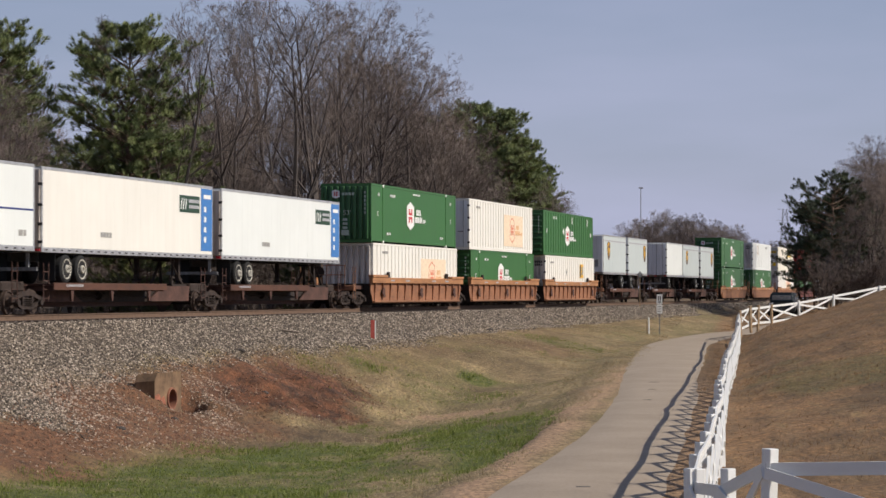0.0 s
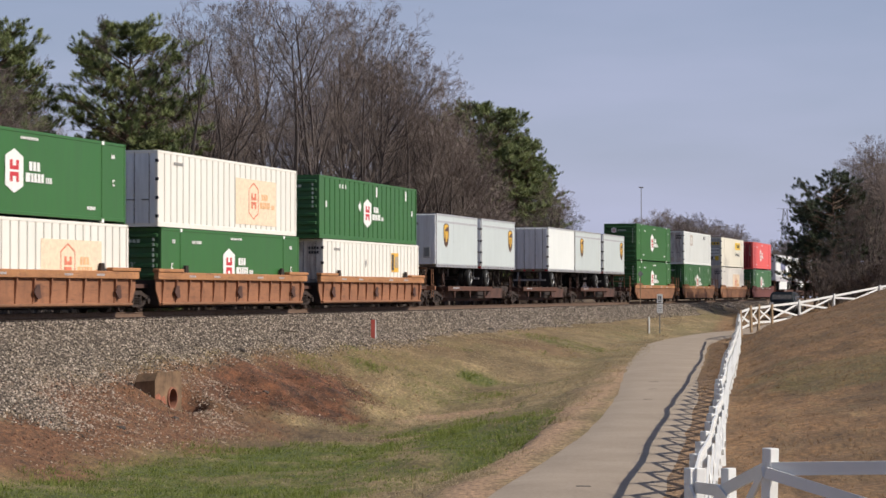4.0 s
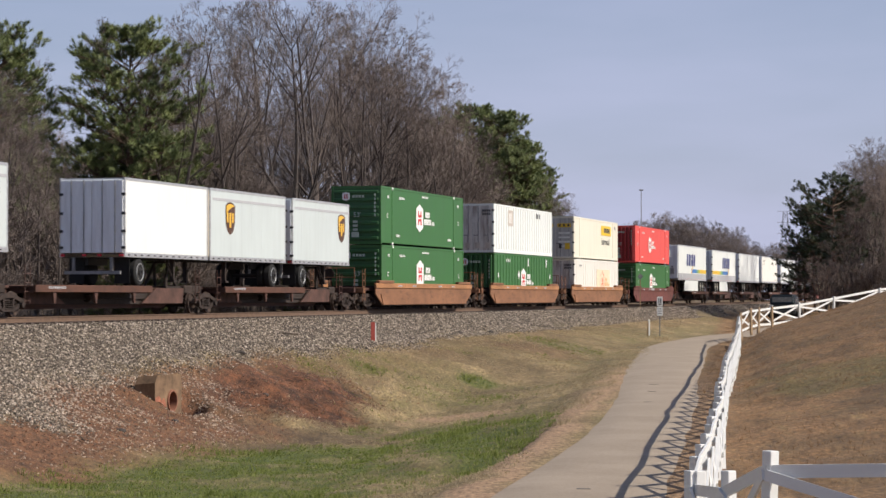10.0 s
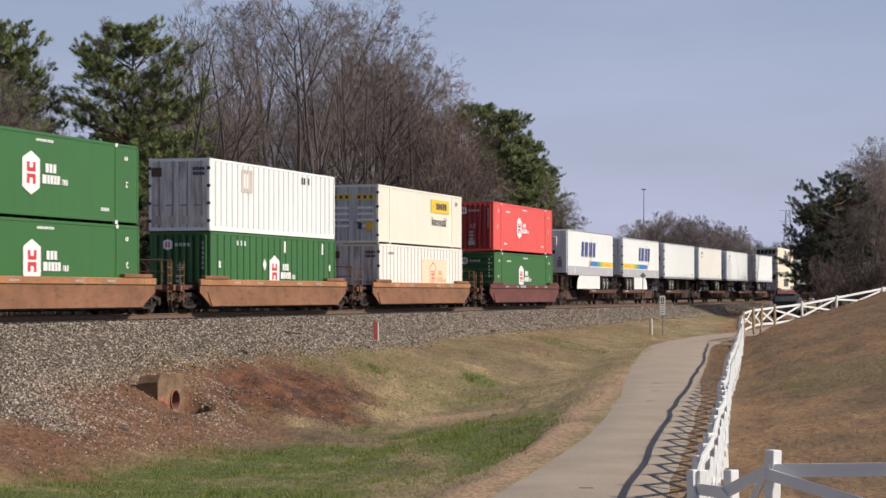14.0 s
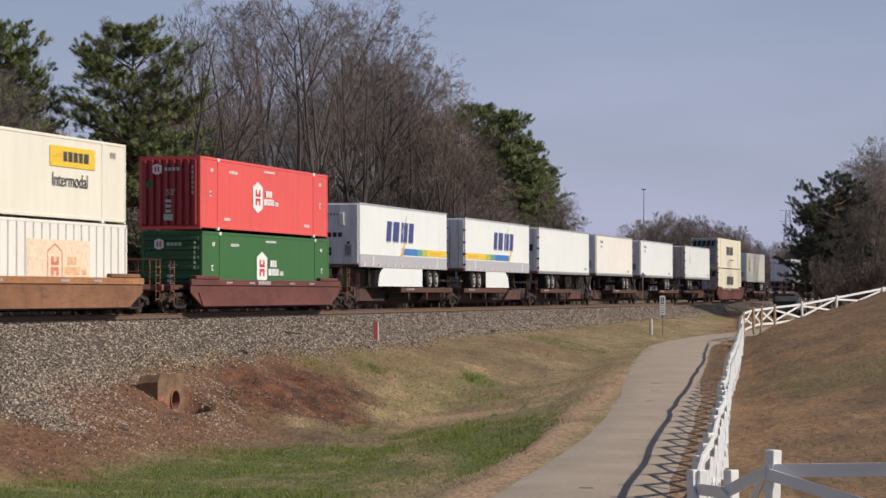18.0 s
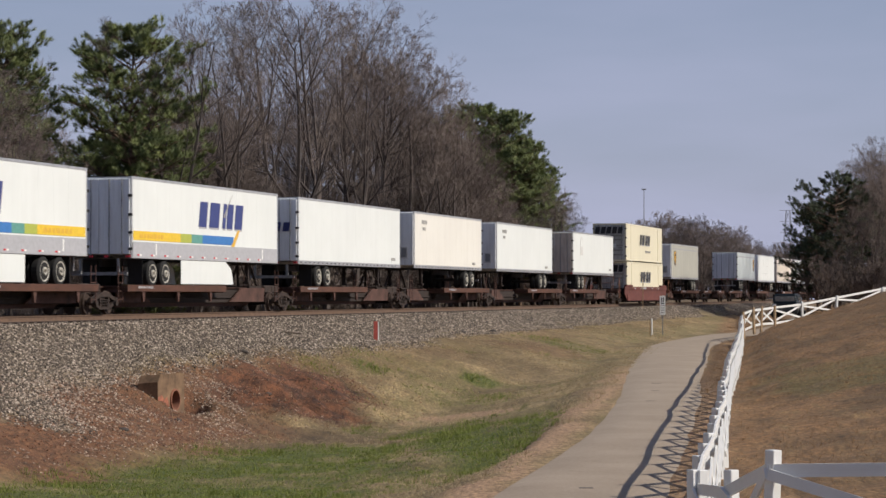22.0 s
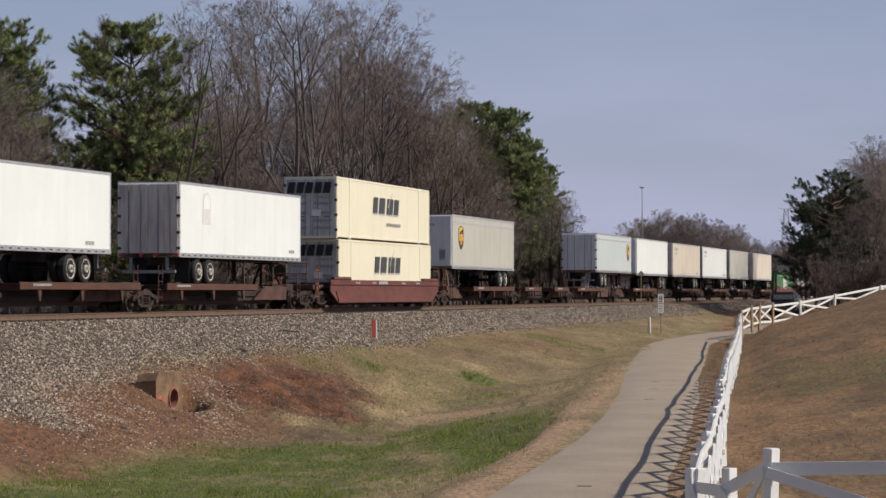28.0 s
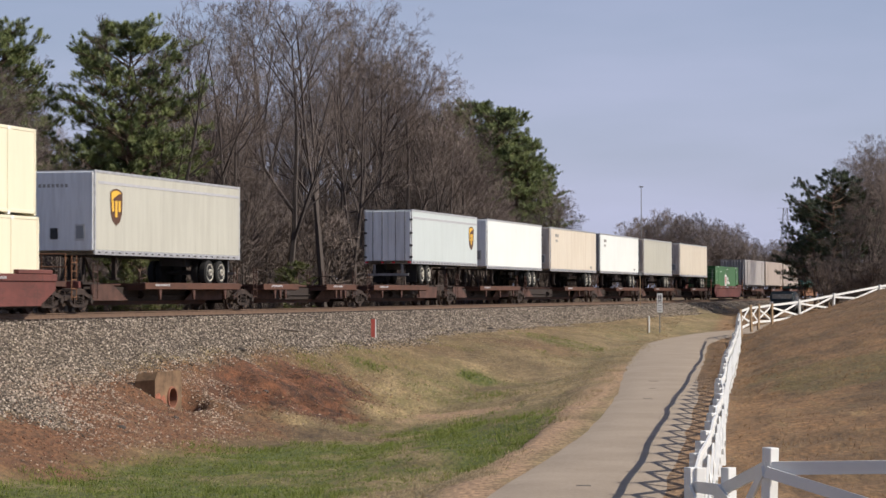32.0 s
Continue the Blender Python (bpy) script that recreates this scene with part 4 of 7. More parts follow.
def hex_badge(parent, x, z, k=1.0, plate_mat="mark_white", ink="mark_red", text="mark_white", y=-1.302, wide=True):
    """A six-sided plate with two facing fork shapes, and two rows of blocks beside it."""
    if plate_mat:
        plate(parent, hexagon(1.34 * k, 1.46 * k), plate_mat, x, z, y)
    yy = y - 0.006
    for up in (-1, 1):
        fork = [(-.33, .36), (-.33, .04), (.33, .04), (.33, .36), (.13, .36), (.13, .17), (-.13, .17), (-.13, .36)]
        plate(parent, [(a * k, up * b * k) for a, b in fork][::up], ink, x, z, yy)
    if wide:
        bars(parent, text, x + 1.12 * k, z + 0.06 * k, (0.24 * k, 0.22 * k, 0.22 * k), 0.30 * k, 0.07 * k, y)
        bars(parent, text, x + 0.86 * k, z - 0.32 * k, (0.34 * k, 0.18 * k, 0.22 * k, 0.2 * k, 0.2 * k), 0.30 * k, 0.06 * k, y)
        bars(parent, text, x + 2.42 * k, z - 0.32 * k, (0.07 * k, 0.14 * k, 0.12 * k), 0.20 * k, 0.06 * k, y)


def shield(parent, x, z, y=-1.302, k=1.35):
    w, h = k * 1.14, k * 0.92
    plate(parent, [(a * w, b * h) for a, b in SHIELD], "mark_brown", x, z, y)
    # sweep of gold over the shoulder of the shield, and three gold blocks
    plate(parent, [(a * w, b * h) for a, b in ((-.30, .40), (-.30, .12), (-.12, .27), (.10, .36), (.30, .40), (.16, .455), (0, .48), (-.16, .455))], "mark_gold", x, z, y - 0.005)
    for a, b, c, d in ((-.27, -.14, .12, .18), (-.08, -.30, .14, .34), (.12, -.14, .13, .18)):
        plate(parent, [(a * w, b * h), ((a + c) * w, b * h), ((a + c) * w, (b + d + .14) * h), (a * w, (b + d + .14) * h)], "mark_gold", x, z, y - 0.005)


def slant_word(parent, x, z, w, h, mat, y=-1.302):
    """A slanted row of heavy blocks of uneven width with a grey drop edge and a thin streak, in place of a haulier's name."""
    at = x
    for share in (0.21, 0.27, 0.09, 0.17, 0.22):
        a, b = at, at + w * share * 0.72
        for m_, dx, dz, yy in (("mark_light_grey", 0.05, -0.07, y), (mat, 0.0, 0.0, y - 0.005)):
            bm = bmesh.new()
            prism(bm, [(a + dx, z + dz), (b + dx, z + dz), (b + dx + h * 0.2, z + dz + h), (a + dx + h * 0.2, z + dz + h)], yy, yy - 0.004)
            part("mark", bm, m_, parent)
        at += w * share
    bm = bmesh.new()
    prism(bm, [(x + w * 0.50, z + h * 0.45), (x + w * 0.53, z + h * 0.42), (x + w * 0.70, z + h * 1.42)], y - 0.010, y - 0.014)
    part("mark", bm, "mark_grey", parent)


def writing(parent, words, mat, x, z, h, y=-1.302):
    """Words in the built-in letters on the side towards the drive."""
    cu = bpy.data.curves.new("writing", "FONT")
    cu.body, cu.size, cu.extrude = words, h * 1.4, 0.003
    tmp = bpy.data.objects.new("writing", cu)
    me = bpy.data.meshes.new_from_object(tmp)
    bpy.data.objects.remove(tmp)
    me.materials.clear()
    me.materials.append(MATS[mat])
    return part("writing", me, "", parent, "", pose(x, y - 0.004, z, 90, 0, 0))


def end_plate(c, x, y, z, w, h, mat, name="end_mark"):
    """A flat mark on the leading end of a box; y and z are its middle."""
    return part(name, boxes((x - 0.012, x + 0.01, y - w / 2, y + w / 2, z - h / 2, z + h / 2)), mat, c)


def end_shape(c, x, y, z, outline, mat):
    """A flat outlined mark on the leading end of a box."""
    bm = bmesh.new()
    bm.faces.new([bm.verts.new((x, y + a, z + b)) for a, b in outline])
    bmesh.ops.solidify(bm, geom=bm.faces[:], thickness=0.008)
    return part("end_mark", bm, mat, c)


def end_writing(c, words, mat, x, y, z, h):
    """Words in the built-in letters on the leading end of a box; y is where they begin."""
    ob = writing(c, words, mat, 0, 0, h)
    ob.matrix_basis = Matrix.Translation((x - 0.004, y, z)) @ Matrix.Rotation(radians(-90), 4, "Z") @ Matrix.Rotation(radians(90), 4, "X")
    return ob


def end_badge(c, x, H):
    x -= 0.09
    bm = bmesh.new()
    a = [bm.verts.new((x - 0.012, 0.50 + p, H - 0.52 + q)) for p, q in hexagon(0.38, 0.44)]
    b = [bm.verts.new((x + 0.05, v.co.y, v.co.z)) for v in a]
    bm.faces.new(a)
    for i in range(6):
        bm.faces.new((a[i], a[(i + 1) % 6], b[(i + 1) % 6], b[i]))
    part("end_badge", bm, "mark_white", c)
    for k in (-0.06, 0.06):
        end_plate(c, x - 0.004, 0.50 + k, H - 0.52, 0.06, 0.22, "mark_red")
    for k in range(4):
        end_plate(c, x, 0.12 - k * 0.17, H - 0.52, 0.12, 0.13, "mark_pale_green")
    bm = bmesh.new()
    d = [bm.verts.new((x - 0.01, 0.82 + p, H - 1.12 + q)) for p, q in ((-.2, 0), (0, -.2), (.2, 0), (0, .2))]
    bm.faces.new(d)
    part("diamond_plate", bm, "dark_green_paint", c)
    end_writing(c, "53'", "mark_pale_green", x - 0.01, 0.12, H - 1.55, 0.24)
    for k in range(3):
        end_plate(c, x, 0.02, H - 1.78 - k * 0.2, 0.24, 0.12, "mark_pale_green")
    end_plate(c, x, 0.02, H - 2.42, 0.38, 0.26, "mark_pale_green")
    for k in range(6):
        end_plate(c, x, -1.0, H - 0.45 - k * 0.2, 0.07, 0.12, "mark_pale_green")


def end_yellow(c, x, H):
    for y in (0.62, -0.62):
        end_plate(c, x - 0.03, y, H - 0.62, 0.95, 0.26, "mark_yellow")
        for k in (-0.3, 0.0, 0.3):
            end_plate(c, x - 0.034, y + k, H - 0.62, 0.16, 0.16, "mark_dark")
        for z in (1.75, 1.45, 1.15, 0.85):
            end_plate(c, x - 0.03, y, z, 0.8, 0.12, "mark_white")
    end_plate(c, x - 0.034, -0.85, 0.85, 0.35, 0.42, "mark_yellow")
    end_plate(c, x - 0.034, -0.35, 0.85, 0.22, 0.3, "mark_dark")


def end_rusty(c, x, H):
    end_plate(c, x - 0.03, 0.95, H - 0.55, 0.42, 0.36, "mark_brown")
    for k in range(4):
        end_plate(c, x - 0.03, -0.65 - k * 0.13, H - 0.42, 0.09, 0.13, "mark_dark")
        end_plate(c, x - 0.03, -0.65 - k * 0.13, H - 0.62, 0.09, 0.13, "mark_dark")
    for y in (0.9, 0.3, -0.3, -0.9):
        end_plate(c, x - 0.028, y, 0.42, 0.3, 0.34, "end_brown", "rust_patch")


def end_slant(c, x, H):
    for k in range(5):
        end_shape(c, x - 0.10, 0.95 - k * 0.44, H - 0.52, [(-.17, -.26), (.17, -.26), (.08, .26), (-.26, .26)], "mark_dark")
    for y in (0.62, -0.62):
        for z in (H - 0.95, H - 1.25, 1.2, 0.85, 0.5):
            end_plate(c, x - 0.03, y, z, 0.85, 0.12, "mark_grey")
    end_plate(c, x - 0.034, -0.3, 1.2, 0.45, 0.3, "mark_white")


# -- containers
def corrugated(x0, x1, z0, z1, y, pitch, depth, sgn):
    """A pressed side sheet with trapezoid ribs."""
    bm = bmesh.new()
    xs, n = [], max(2, round((x1 - x0) / pitch))
    p = (x1 - x0) / n
    for i in range(n):
        a = x0 + i * p
        xs += [(a, 0), (a + p * 0.83, 0), (a + p * 0.865, depth), (a + p * 0.965, depth)]
    xs.append((x1, 0))
    lo = [bm.verts.new((x, y - sgn * d, z0)) for x, d in xs]
    hi = [bm.verts.new((x, y - sgn * d, z1)) for x, d in xs]
    for i in range(len(xs) - 1):
        bm.faces.new((lo[i], lo[i + 1], hi[i + 1], hi[i]))
    return bm


def container(s0, z0, L, colour, words, side="corr", end="doors", end_mat="door_grey", post_mat=None, marks=None, end_marks=None, H=2.9, pitch=0.64, half=6.0):
    c = thing("container", words, "container", "containers on the train")
    h, w = L / 2, 1.3
    post_mat = post_mat or colour
    inn = 0.035
    part("shell", boxes((-h + 0.06, h - 0.06, -w + 0.08, w - 0.08, 0.10, H - 0.04)), colour, c)
    for sgn in (-1, 1):
        if side == "corr":
            sh = cached(("corr", round(L, 2), H, sgn, colour, pitch), lambda: corrugated(-h + 0.1, h - 0.1, 0.16, H - 0.10, sgn * (w - 0.012), pitch, 0.065, sgn), "side_sheet", colour)
            part("side_sheet", sh, "", c)
            # dark strips in the grooves of the near side, groove shade as colour
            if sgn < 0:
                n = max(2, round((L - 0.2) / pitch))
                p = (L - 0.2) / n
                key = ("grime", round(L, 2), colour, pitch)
                gl = cached(key, lambda: boxes(*[(-h + 0.1 + (i + 0.87) * p, -h + 0.1 + (i + 0.96) * p, -w + 0.062, -w + 0.074, 0.17, H - 0.11) for i in range(n)]), "rib_grime", "groove_shade_green" if "green" in colour else "groove_shade")
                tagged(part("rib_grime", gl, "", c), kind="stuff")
        else:
            part("side_sheet", boxes((-h + 0.1, h - 0.1, *sorted((sgn * (w - 0.02), sgn * (w - 0.06))), 0.14, H - 0.10)), colour, c)
        part("top_rail", boxes((-h, h, *sorted((sgn * w, sgn * (w - 0.08))), H - 0.11, H - 0.002), bevel=0.012), post_mat, c)
        part("bottom_rail", boxes((-h, h, *sorted((sgn * w, sgn * (w - 0.08))), 0.07 if side == "smooth" else 0.002, 0.19), bevel=0.012), post_mat, c)
        for x in (-h, h):
            part("corner_post", boxes((*sorted((x, x - math.copysign(0.13, x))), *sorted((sgn * w, sgn * (w - 0.13))), 0.0, H), bevel=0.015), post_mat, c)
        if side == "smooth" and L > 14:
            for x in (-6.05, 6.05):
                part("stacking_post", boxes((x - 0.09, x + 0.09, *sorted((sgn * (w + 0.004), sgn * (w - 0.05))), 0.02, H - 0.01), bevel=0.01), post_mat, c)
                for zz in (H - 0.13, -0.002):
                    part("casting", boxes((x - 0.10, x + 0.10, *sorted((sgn * (w + 0.008), sgn * (w - 0.1))), zz, zz + 0.13)), "mark_white", c)
    for x in (-h, h):
        d = math.copysign(1, x)
        face = x - d * 0.05
        e = bmesh.new()
        if end == "doors" and d < 0:
            for y in (-w + 0.1, 0.01):
                dr = part("door", boxes((*sorted((face, face + d * 0.04)), y, y + w - 0.11, 0.14, H - 0.12), bevel=0.01), end_mat, c)
                for yy in (0.25, 0.85):
                    b2 = bmesh.new()
                    rod(b2, (face + d * 0.06, y + yy, 0.12), (face + d * 0.06, y + yy, H - 0.1), 0.02, 6)
                    box(b2, *sorted((face + d * 0.04, face + d * 0.08)), y + yy - 0.02, y + yy + 0.3, 1.0, 1.05)
                    part("lock_rod", b2, "galvanised", dr)
                hy = -w + 0.04 if y < -0.5 else w - 0.04
                for z in (0.4, 1.1, 1.8, 2.5):
                    part("hinge", cached("box_hinge", lambda: boxes((-0.03, 0.03, -0.06, 0.06, -0.06, 0.06)), "hinge", "black_trim"), "", dr, "", pose(face + d * 0.055, hy, z))
            e.free()
        else:
            box(e, *sorted((face - d * 0.03, face)), -w + 0.1, w - 0.1, 0.1, H - 0.08)
            pan = part("end_panel", e, end_mat, c)
            if d < 0 and end == "ribs":
                for i in range(7):
                    part("rib", cached(("hrib", end_mat), lambda: boxes((-0.11, 0.05, -w + 0.14, w - 0.14, -0.08, 0.08), bevel=0.03), "rib", end_mat), "", pan, "", pose(face + d * 0.015, 0, 0.3 + i * (H - 0.6) / 6))
            elif d < 0:
                for i in range(8):
                    part("rib", cached(("vrib", end_mat, H), lambda: boxes((-0.13, 0.05, -0.085, 0.085, 0.16, H - 0.14), bevel=0.03), "rib", end_mat), "", pan, "", pose(face + d * 0.015, -w + 0.24 + i * (2 * w - 0.48) / 7, 0))
        part("door_header" if end == "doors" else "end_header", boxes((*sorted((x, x - d * 0.1)), -w + 0.13, w - 0.13, H - 0.13, H - 0.003)), post_mat, c)
        part("end_sill", boxes((*sorted((x, x - d * 0.1)), -w + 0.13, w - 0.13, 0.003, 0.14)), post_mat, c)
    bm = bmesh.new()
    for i in range(int(L / 0.62)):
        x = -h + 0.3 + i * 0.62
        box(bm, x, x + 0.3, -w + 0.1, w - 0.1, H - 0.045, H - 0.02)
    part("roof_sheet", bm, colour, c)
    if marks:
        marks(c, h, H)
    if end_marks:
        end_marks(c, -h, H)
    ob = ride(c, s0 + h, half)
    ob.matrix_basis = ob.matrix_basis @ Matrix.Translation((0, 0, z0))
    RIDERS[-1] = (ob, s0 + h, half, z0)
    return ob


# -- trailers
def wheel_meshes():
    bm = bmesh.new()
    lathe(bm, (0, 0, 0), (0, 1, 0), [(-0.15, 0.29), (-0.15, 0.44), (-0.10, 0.50), (0.10, 0.50), (0.15, 0.44), (0.15, 0.29)], 24)
    t = mesh_of(bm, "tyre", "rubber")
    bm = bmesh.new()
    lathe(bm, (0, 0, 0), (0, 1, 0), [(-0.12, 0.07), (-0.20, 0.08), (-0.20, 0.13), (-0.10, 0.16), (-0.09, 0.24), (-0.15, 0.31), (-0.162, 0.35), (0.0, 0.35)], 20)
    r1 = mesh_of(bm, "rim", "rim_white")
    return t, r1


TYRE, RIM = wheel_meshes()
RIM_STEEL = RIM.copy()
RIM_STEEL.materials.clear()
RIM_STEEL.materials.append(MATS["rim_steel"])
bm = bmesh.new()
lip = [[bm.verts.new((r * math.cos(math.pi * i / 12), y, r * math.sin(math.pi * i / 12))) for i in range(24)] for y, r in ((-0.158, 0.30), (-0.172, 0.31), (-0.172, 0.332), (-0.155, 0.342))]
for a, b in zip(lip, lip[1:]):
    for i in range(24):
        bm.faces.new((a[i], a[(i + 1) % 24], b[(i + 1) % 24], b[i]))
RIM_LIP = mesh_of(bm, "rim_lip", "rim_chrome")


def trailer(s0, L, colour, words, wheels="left", end="doors", end_mat="end_silver", roof=5.03, floor=2.12, marks=None, axles=2, rim=None, rail_mat="aluminium", skirt=False, posts=False, half=6.0, setback=None):
    c = thing("semi_trailer", words, "trailer", "trailers on the train")
    h, w = L / 2, 1.28
    zr = floor
    H = roof - floor
    part("body", boxes((-h, h, -w, w, 0.16, H - 0.06), bevel=0.02), colour, c)
    for sgn in (-1, 1):
        part("top_rail", boxes((-h - 0.004, h + 0.004, *sorted((sgn * (w + 0.012), sgn * (w - 0.06))), H - 0.10, H), bevel=0.01), rail_mat, c)
        part("bottom_rail", boxes((-h - 0.004, h + 0.004, *sorted((sgn * (w + 0.014), sgn * (w - 0.06))), 0.0, 0.17), bevel=0.01), rail_mat, c)
        bm = bmesh.new()
        for i in range(int(L / 0.62)):
            x = -h + 0.35 + i * 0.62
            box(bm, x - 0.10, x + 0.10, *sorted((sgn * (w + 0.014), sgn * (w + 0.02))), 0.06, 0.11)
        mkl = part("marker_strip", bm, "mark_dark", c)
        tagged(mkl, kind="stuff")
        bm = bmesh.new()
        for i in range(1, int(L / 1.22)):
            x = -h + i * 1.22
            box(bm, x - 0.004, x + 0.004, *sorted((sgn * (w - 0.01), sgn * (w + 0.0012))), 0.17, H - 0.10)
        tagged(part("seam_line", bm, colour, c), kind="stuff")
        for x in (-h, h):
            part("corner_post", boxes((*sorted((x + math.copysign(.006, x), x - math.copysign(0.10, x))), *sorted((sgn * (w + 0.008), sgn * (w - 0.05))), 0.0, H - 0.03), bevel=0.012), rail_mat, c)
    part("roof", boxes((-h + 0.02, h - 0.02, -w + 0.06, w - 0.06, H - 0.06, H - 0.015)), "aluminium", c)
    rear = -1 if wheels == "left" else 1
    for x in (-h, h):
        d = math.copysign(1, x)
        if d == rear:
            for y in (-w + 0.06, 0.01):
                dr = part("door", boxes((*sorted((x, x + d * 0.05)), y, y + w - 0.08, 0.16, H - 0.10), bevel=0.01), end_mat, c)
                b2 = bmesh.new()
                for yy in (0.3, 0.8):
                    rod(b2, (x + d * 0.07, y + yy, 0.12), (x + d * 0.07, y + yy, H - 0.1), 0.02, 6)
                part("lock_rod", b2, "galvanised", dr)
                hy = -w + 0.05 if y < -0.5 else w - 0.05
                for z in (0.35, 0.95, 1.6, 2.3):
                    part("hinge", cached("van_hinge", lambda: boxes((-0.03, 0.03, -0.10, 0.05, -0.05, 0.05)), "hinge", "black_trim"), "", dr, "", pose(x + d * 0.058, hy, z))
            part("bumper", boxes((*sorted((x, x - d * 0.1)), -1.1, 1.1, -0.62, -0.5), (*sorted((x, x - d * 0.08)), -0.8, -0.7, -0.55, 0.0), (*sorted((x, x - d * 0.08)), 0.7, 0.8, -0.55, 0.0)), "galvanised", c)
            bm = bmesh.new()
            for y in (-1.15, -0.3, 0.3, 1.15):
                box(bm, *sorted((x + d * 0.02, x + d * 0.06)), y - 0.08, y + 0.08, 0.03, 0.12)
            tagged(part("tail_lamp", bm, "mark_red", c), kind="stuff")
        else:
            part("nose", boxes((*sorted((x, x + d * 0.06)), -w + 0.04, w - 0.04, 0.14, H - 0.06), bevel=0.03), end_mat, c)
            if posts:
                for y in (-0.95, -0.35, 0.25, 0.85):
                    part("nose_post", boxes((*sorted((x + d * 0.05, x + d * 0.22)), y - 0.13, y + 0.13, 0.05, H - 0.05), bevel=0.04), end_mat, c)
            part("connector_box", boxes((*sorted((x + d * 0.06, x + d * 0.10)), 0.1, 0.40, 0.55, 0.95), bevel=0.02), "black_trim", c)
            hatch = part("hatch_frame", boxes((*sorted((x + d * 0.06, x + d * 0.085)), -0.95, -0.55, 0.50, 1.10), bevel=0.01), "aluminium", c)
            part("hatch_panel", boxes((*sorted((x + d * 0.085, x + d * 0.10)), -0.89, -0.61, 0.57, 1.03)), "end_grey", hatch)
            bm = bmesh.new()
            for i in range(7):
                box(bm, *sorted((x + d * 0.06, x + d * 0.066)), 0.75 - i * 0.17, 0.86 - i * 0.17, H - 0.62, H - 0.50)
            tagged(part("unit_number", bm, "mark_grey", c), kind="stuff")
    # running gear
    setback = setback or (2.1 if L > 12 else 1.5)
    wx = [rear * (h - setback - 1.27 * k) for k in range(axles)]
    for x in wx:
        b2 = bmesh.new()
        rod(b2, (x, -1.0, -0.54), (x, 1.0, -0.54), 0.08, 8)
        part("axle", b2, "black_trim", c)
        for sgn in (-1, 1):
            for y in (1.10, 0.76):
                wh = part("wheel", TYRE, "", c, "", pose(x, sgn * y, -0.54, 0, 0, 180 if sgn > 0 else 0))
                part("rim", (RIM if axles > 1 else RIM_STEEL) if rim is None else rim, "", wh)
                if axles == 1:
                    part("rim_lip", RIM_LIP, "", wh, "thin bright metal lip")
    a, b = min(wx) - 0.9, max(wx) + 0.9
    part("subframe", boxes((a, b, -0.55, -0.43, -0.28, 0.0), (a, b, 0.43, 0.55, -0.28, 0.0)), "black_trim", c)
    bm = bmesh.new()
    for i in range(int(L / 0.6)):
        x = -h + 0.3 + i * 0.6
        box(bm, x - 0.04, x + 0.04, -w + 0.02, w - 0.02, -0.02, 0.0)
    tagged(part("floor_framing", bm, "black_trim", c), kind="stuff")
    lx = -rear * (h - 2.7)
    for sgn in (-1, 1):
        b2 = boxes((lx - 0.07, lx + 0.07, *sorted((sgn * 0.78, sgn * 0.94)), -0.82, 0.0), (lx - 0.16, lx + 0.16, *sorted((sgn * 0.72, sgn * 1.0)), -0.88, -0.80))
        rod(b2, (lx, sgn * 0.86, -0.7), (lx + rear * 0.8, sgn * 0.86, 0.0), 0.03, 6)
        part("landing_leg", b2, "dark_steel", c)
    for y in (-1.2, 0.6):
        part("mud_flap", boxes((rear * (h - setback + 0.85) - 0.012, rear * (h - setback + 0.85) + 0.012, y, y + 0.6, -0.95, 0.0)), "rubber", c)
    if skirt:
        sa, sb = sorted((-rear * (h - (3.2 if rear > 0 else 5.4)), rear * (h - 4.9)))
        for sgn in (-1, 1):
            bm = bmesh.new()
            if rear > 0:
                o = [(sa, -0.88), (sa + 0.25, -0.3), (sa + 0.9, 0.0), (sb, 0.0), (sb, -0.92), (sa + 0.1, -0.92)]
            else:
                o = [(sa, -0.92), (sa, 0.0), (sb - 0.9, 0.0), (sb - 0.25, -0.3), (sb, -0.88), (sb - 0.1, -0.92)]
            prism(bm, o, sgn * 1.27, sgn * 1.25)
            part("side_skirt", bm, "white_paint", c)
    if marks:
        marks(c, h, H)
    ob = ride(c, s0 + h, half)
    ob.matrix_basis = ob.matrix_basis @ Matrix.Translation((0, 0, zr))
    RIDERS[-1] = (ob, s0 + h, half, zr)
    return ob

# ---------------------------------------------------------------- what the train carries, from its head to its tail
YS = -1.286          # skin of a trailer's side towards the drive


def m_blue_panel(c, h, H):
    bars(c, "mark_blue", h - 1.28, 0.30, (1.2,), H - 0.42, y=YS)
    plate(c, rect(2.1, 0.66), "panel_green", h - 2.5, 2.10, YS)
    for k in (-0.82, -0.58, -0.34):
        plate(c, [(-.14, -.2), (-.06, -.2), (.04, .2), (.0, .24), (-.04, .2)], "mark_white", h - 2.5 + k, 2.08, YS - .006)
    bars(c, "mark_light_grey", h - 2.58, 2.16, (0.16, 0.14, 0.16, 0.15, 0.14, 0.16), 0.13, 0.03, y=YS - .006)
    bars(c, "mark_light_grey", h - 2.58, 1.94, (0.15, 0.16, 0.14, 0.16, 0.15, 0.14), 0.13, 0.03, y=YS - .006)
    for z in (1.95, 1.55, 1.15, 0.75):
        plate(c, rect(0.22, 0.22), "mark_white", h - 0.85, z, YS - .006)
    plate(c, rect(0.8, 0.16), "mark_white", h - 0.62, 2.45, YS - .006)
    bars(c, "mark_grey", -h + 4.9, 0.62, (0.2, 0.2, 0.2, 0.2), 0.18, 0.05, y=YS)


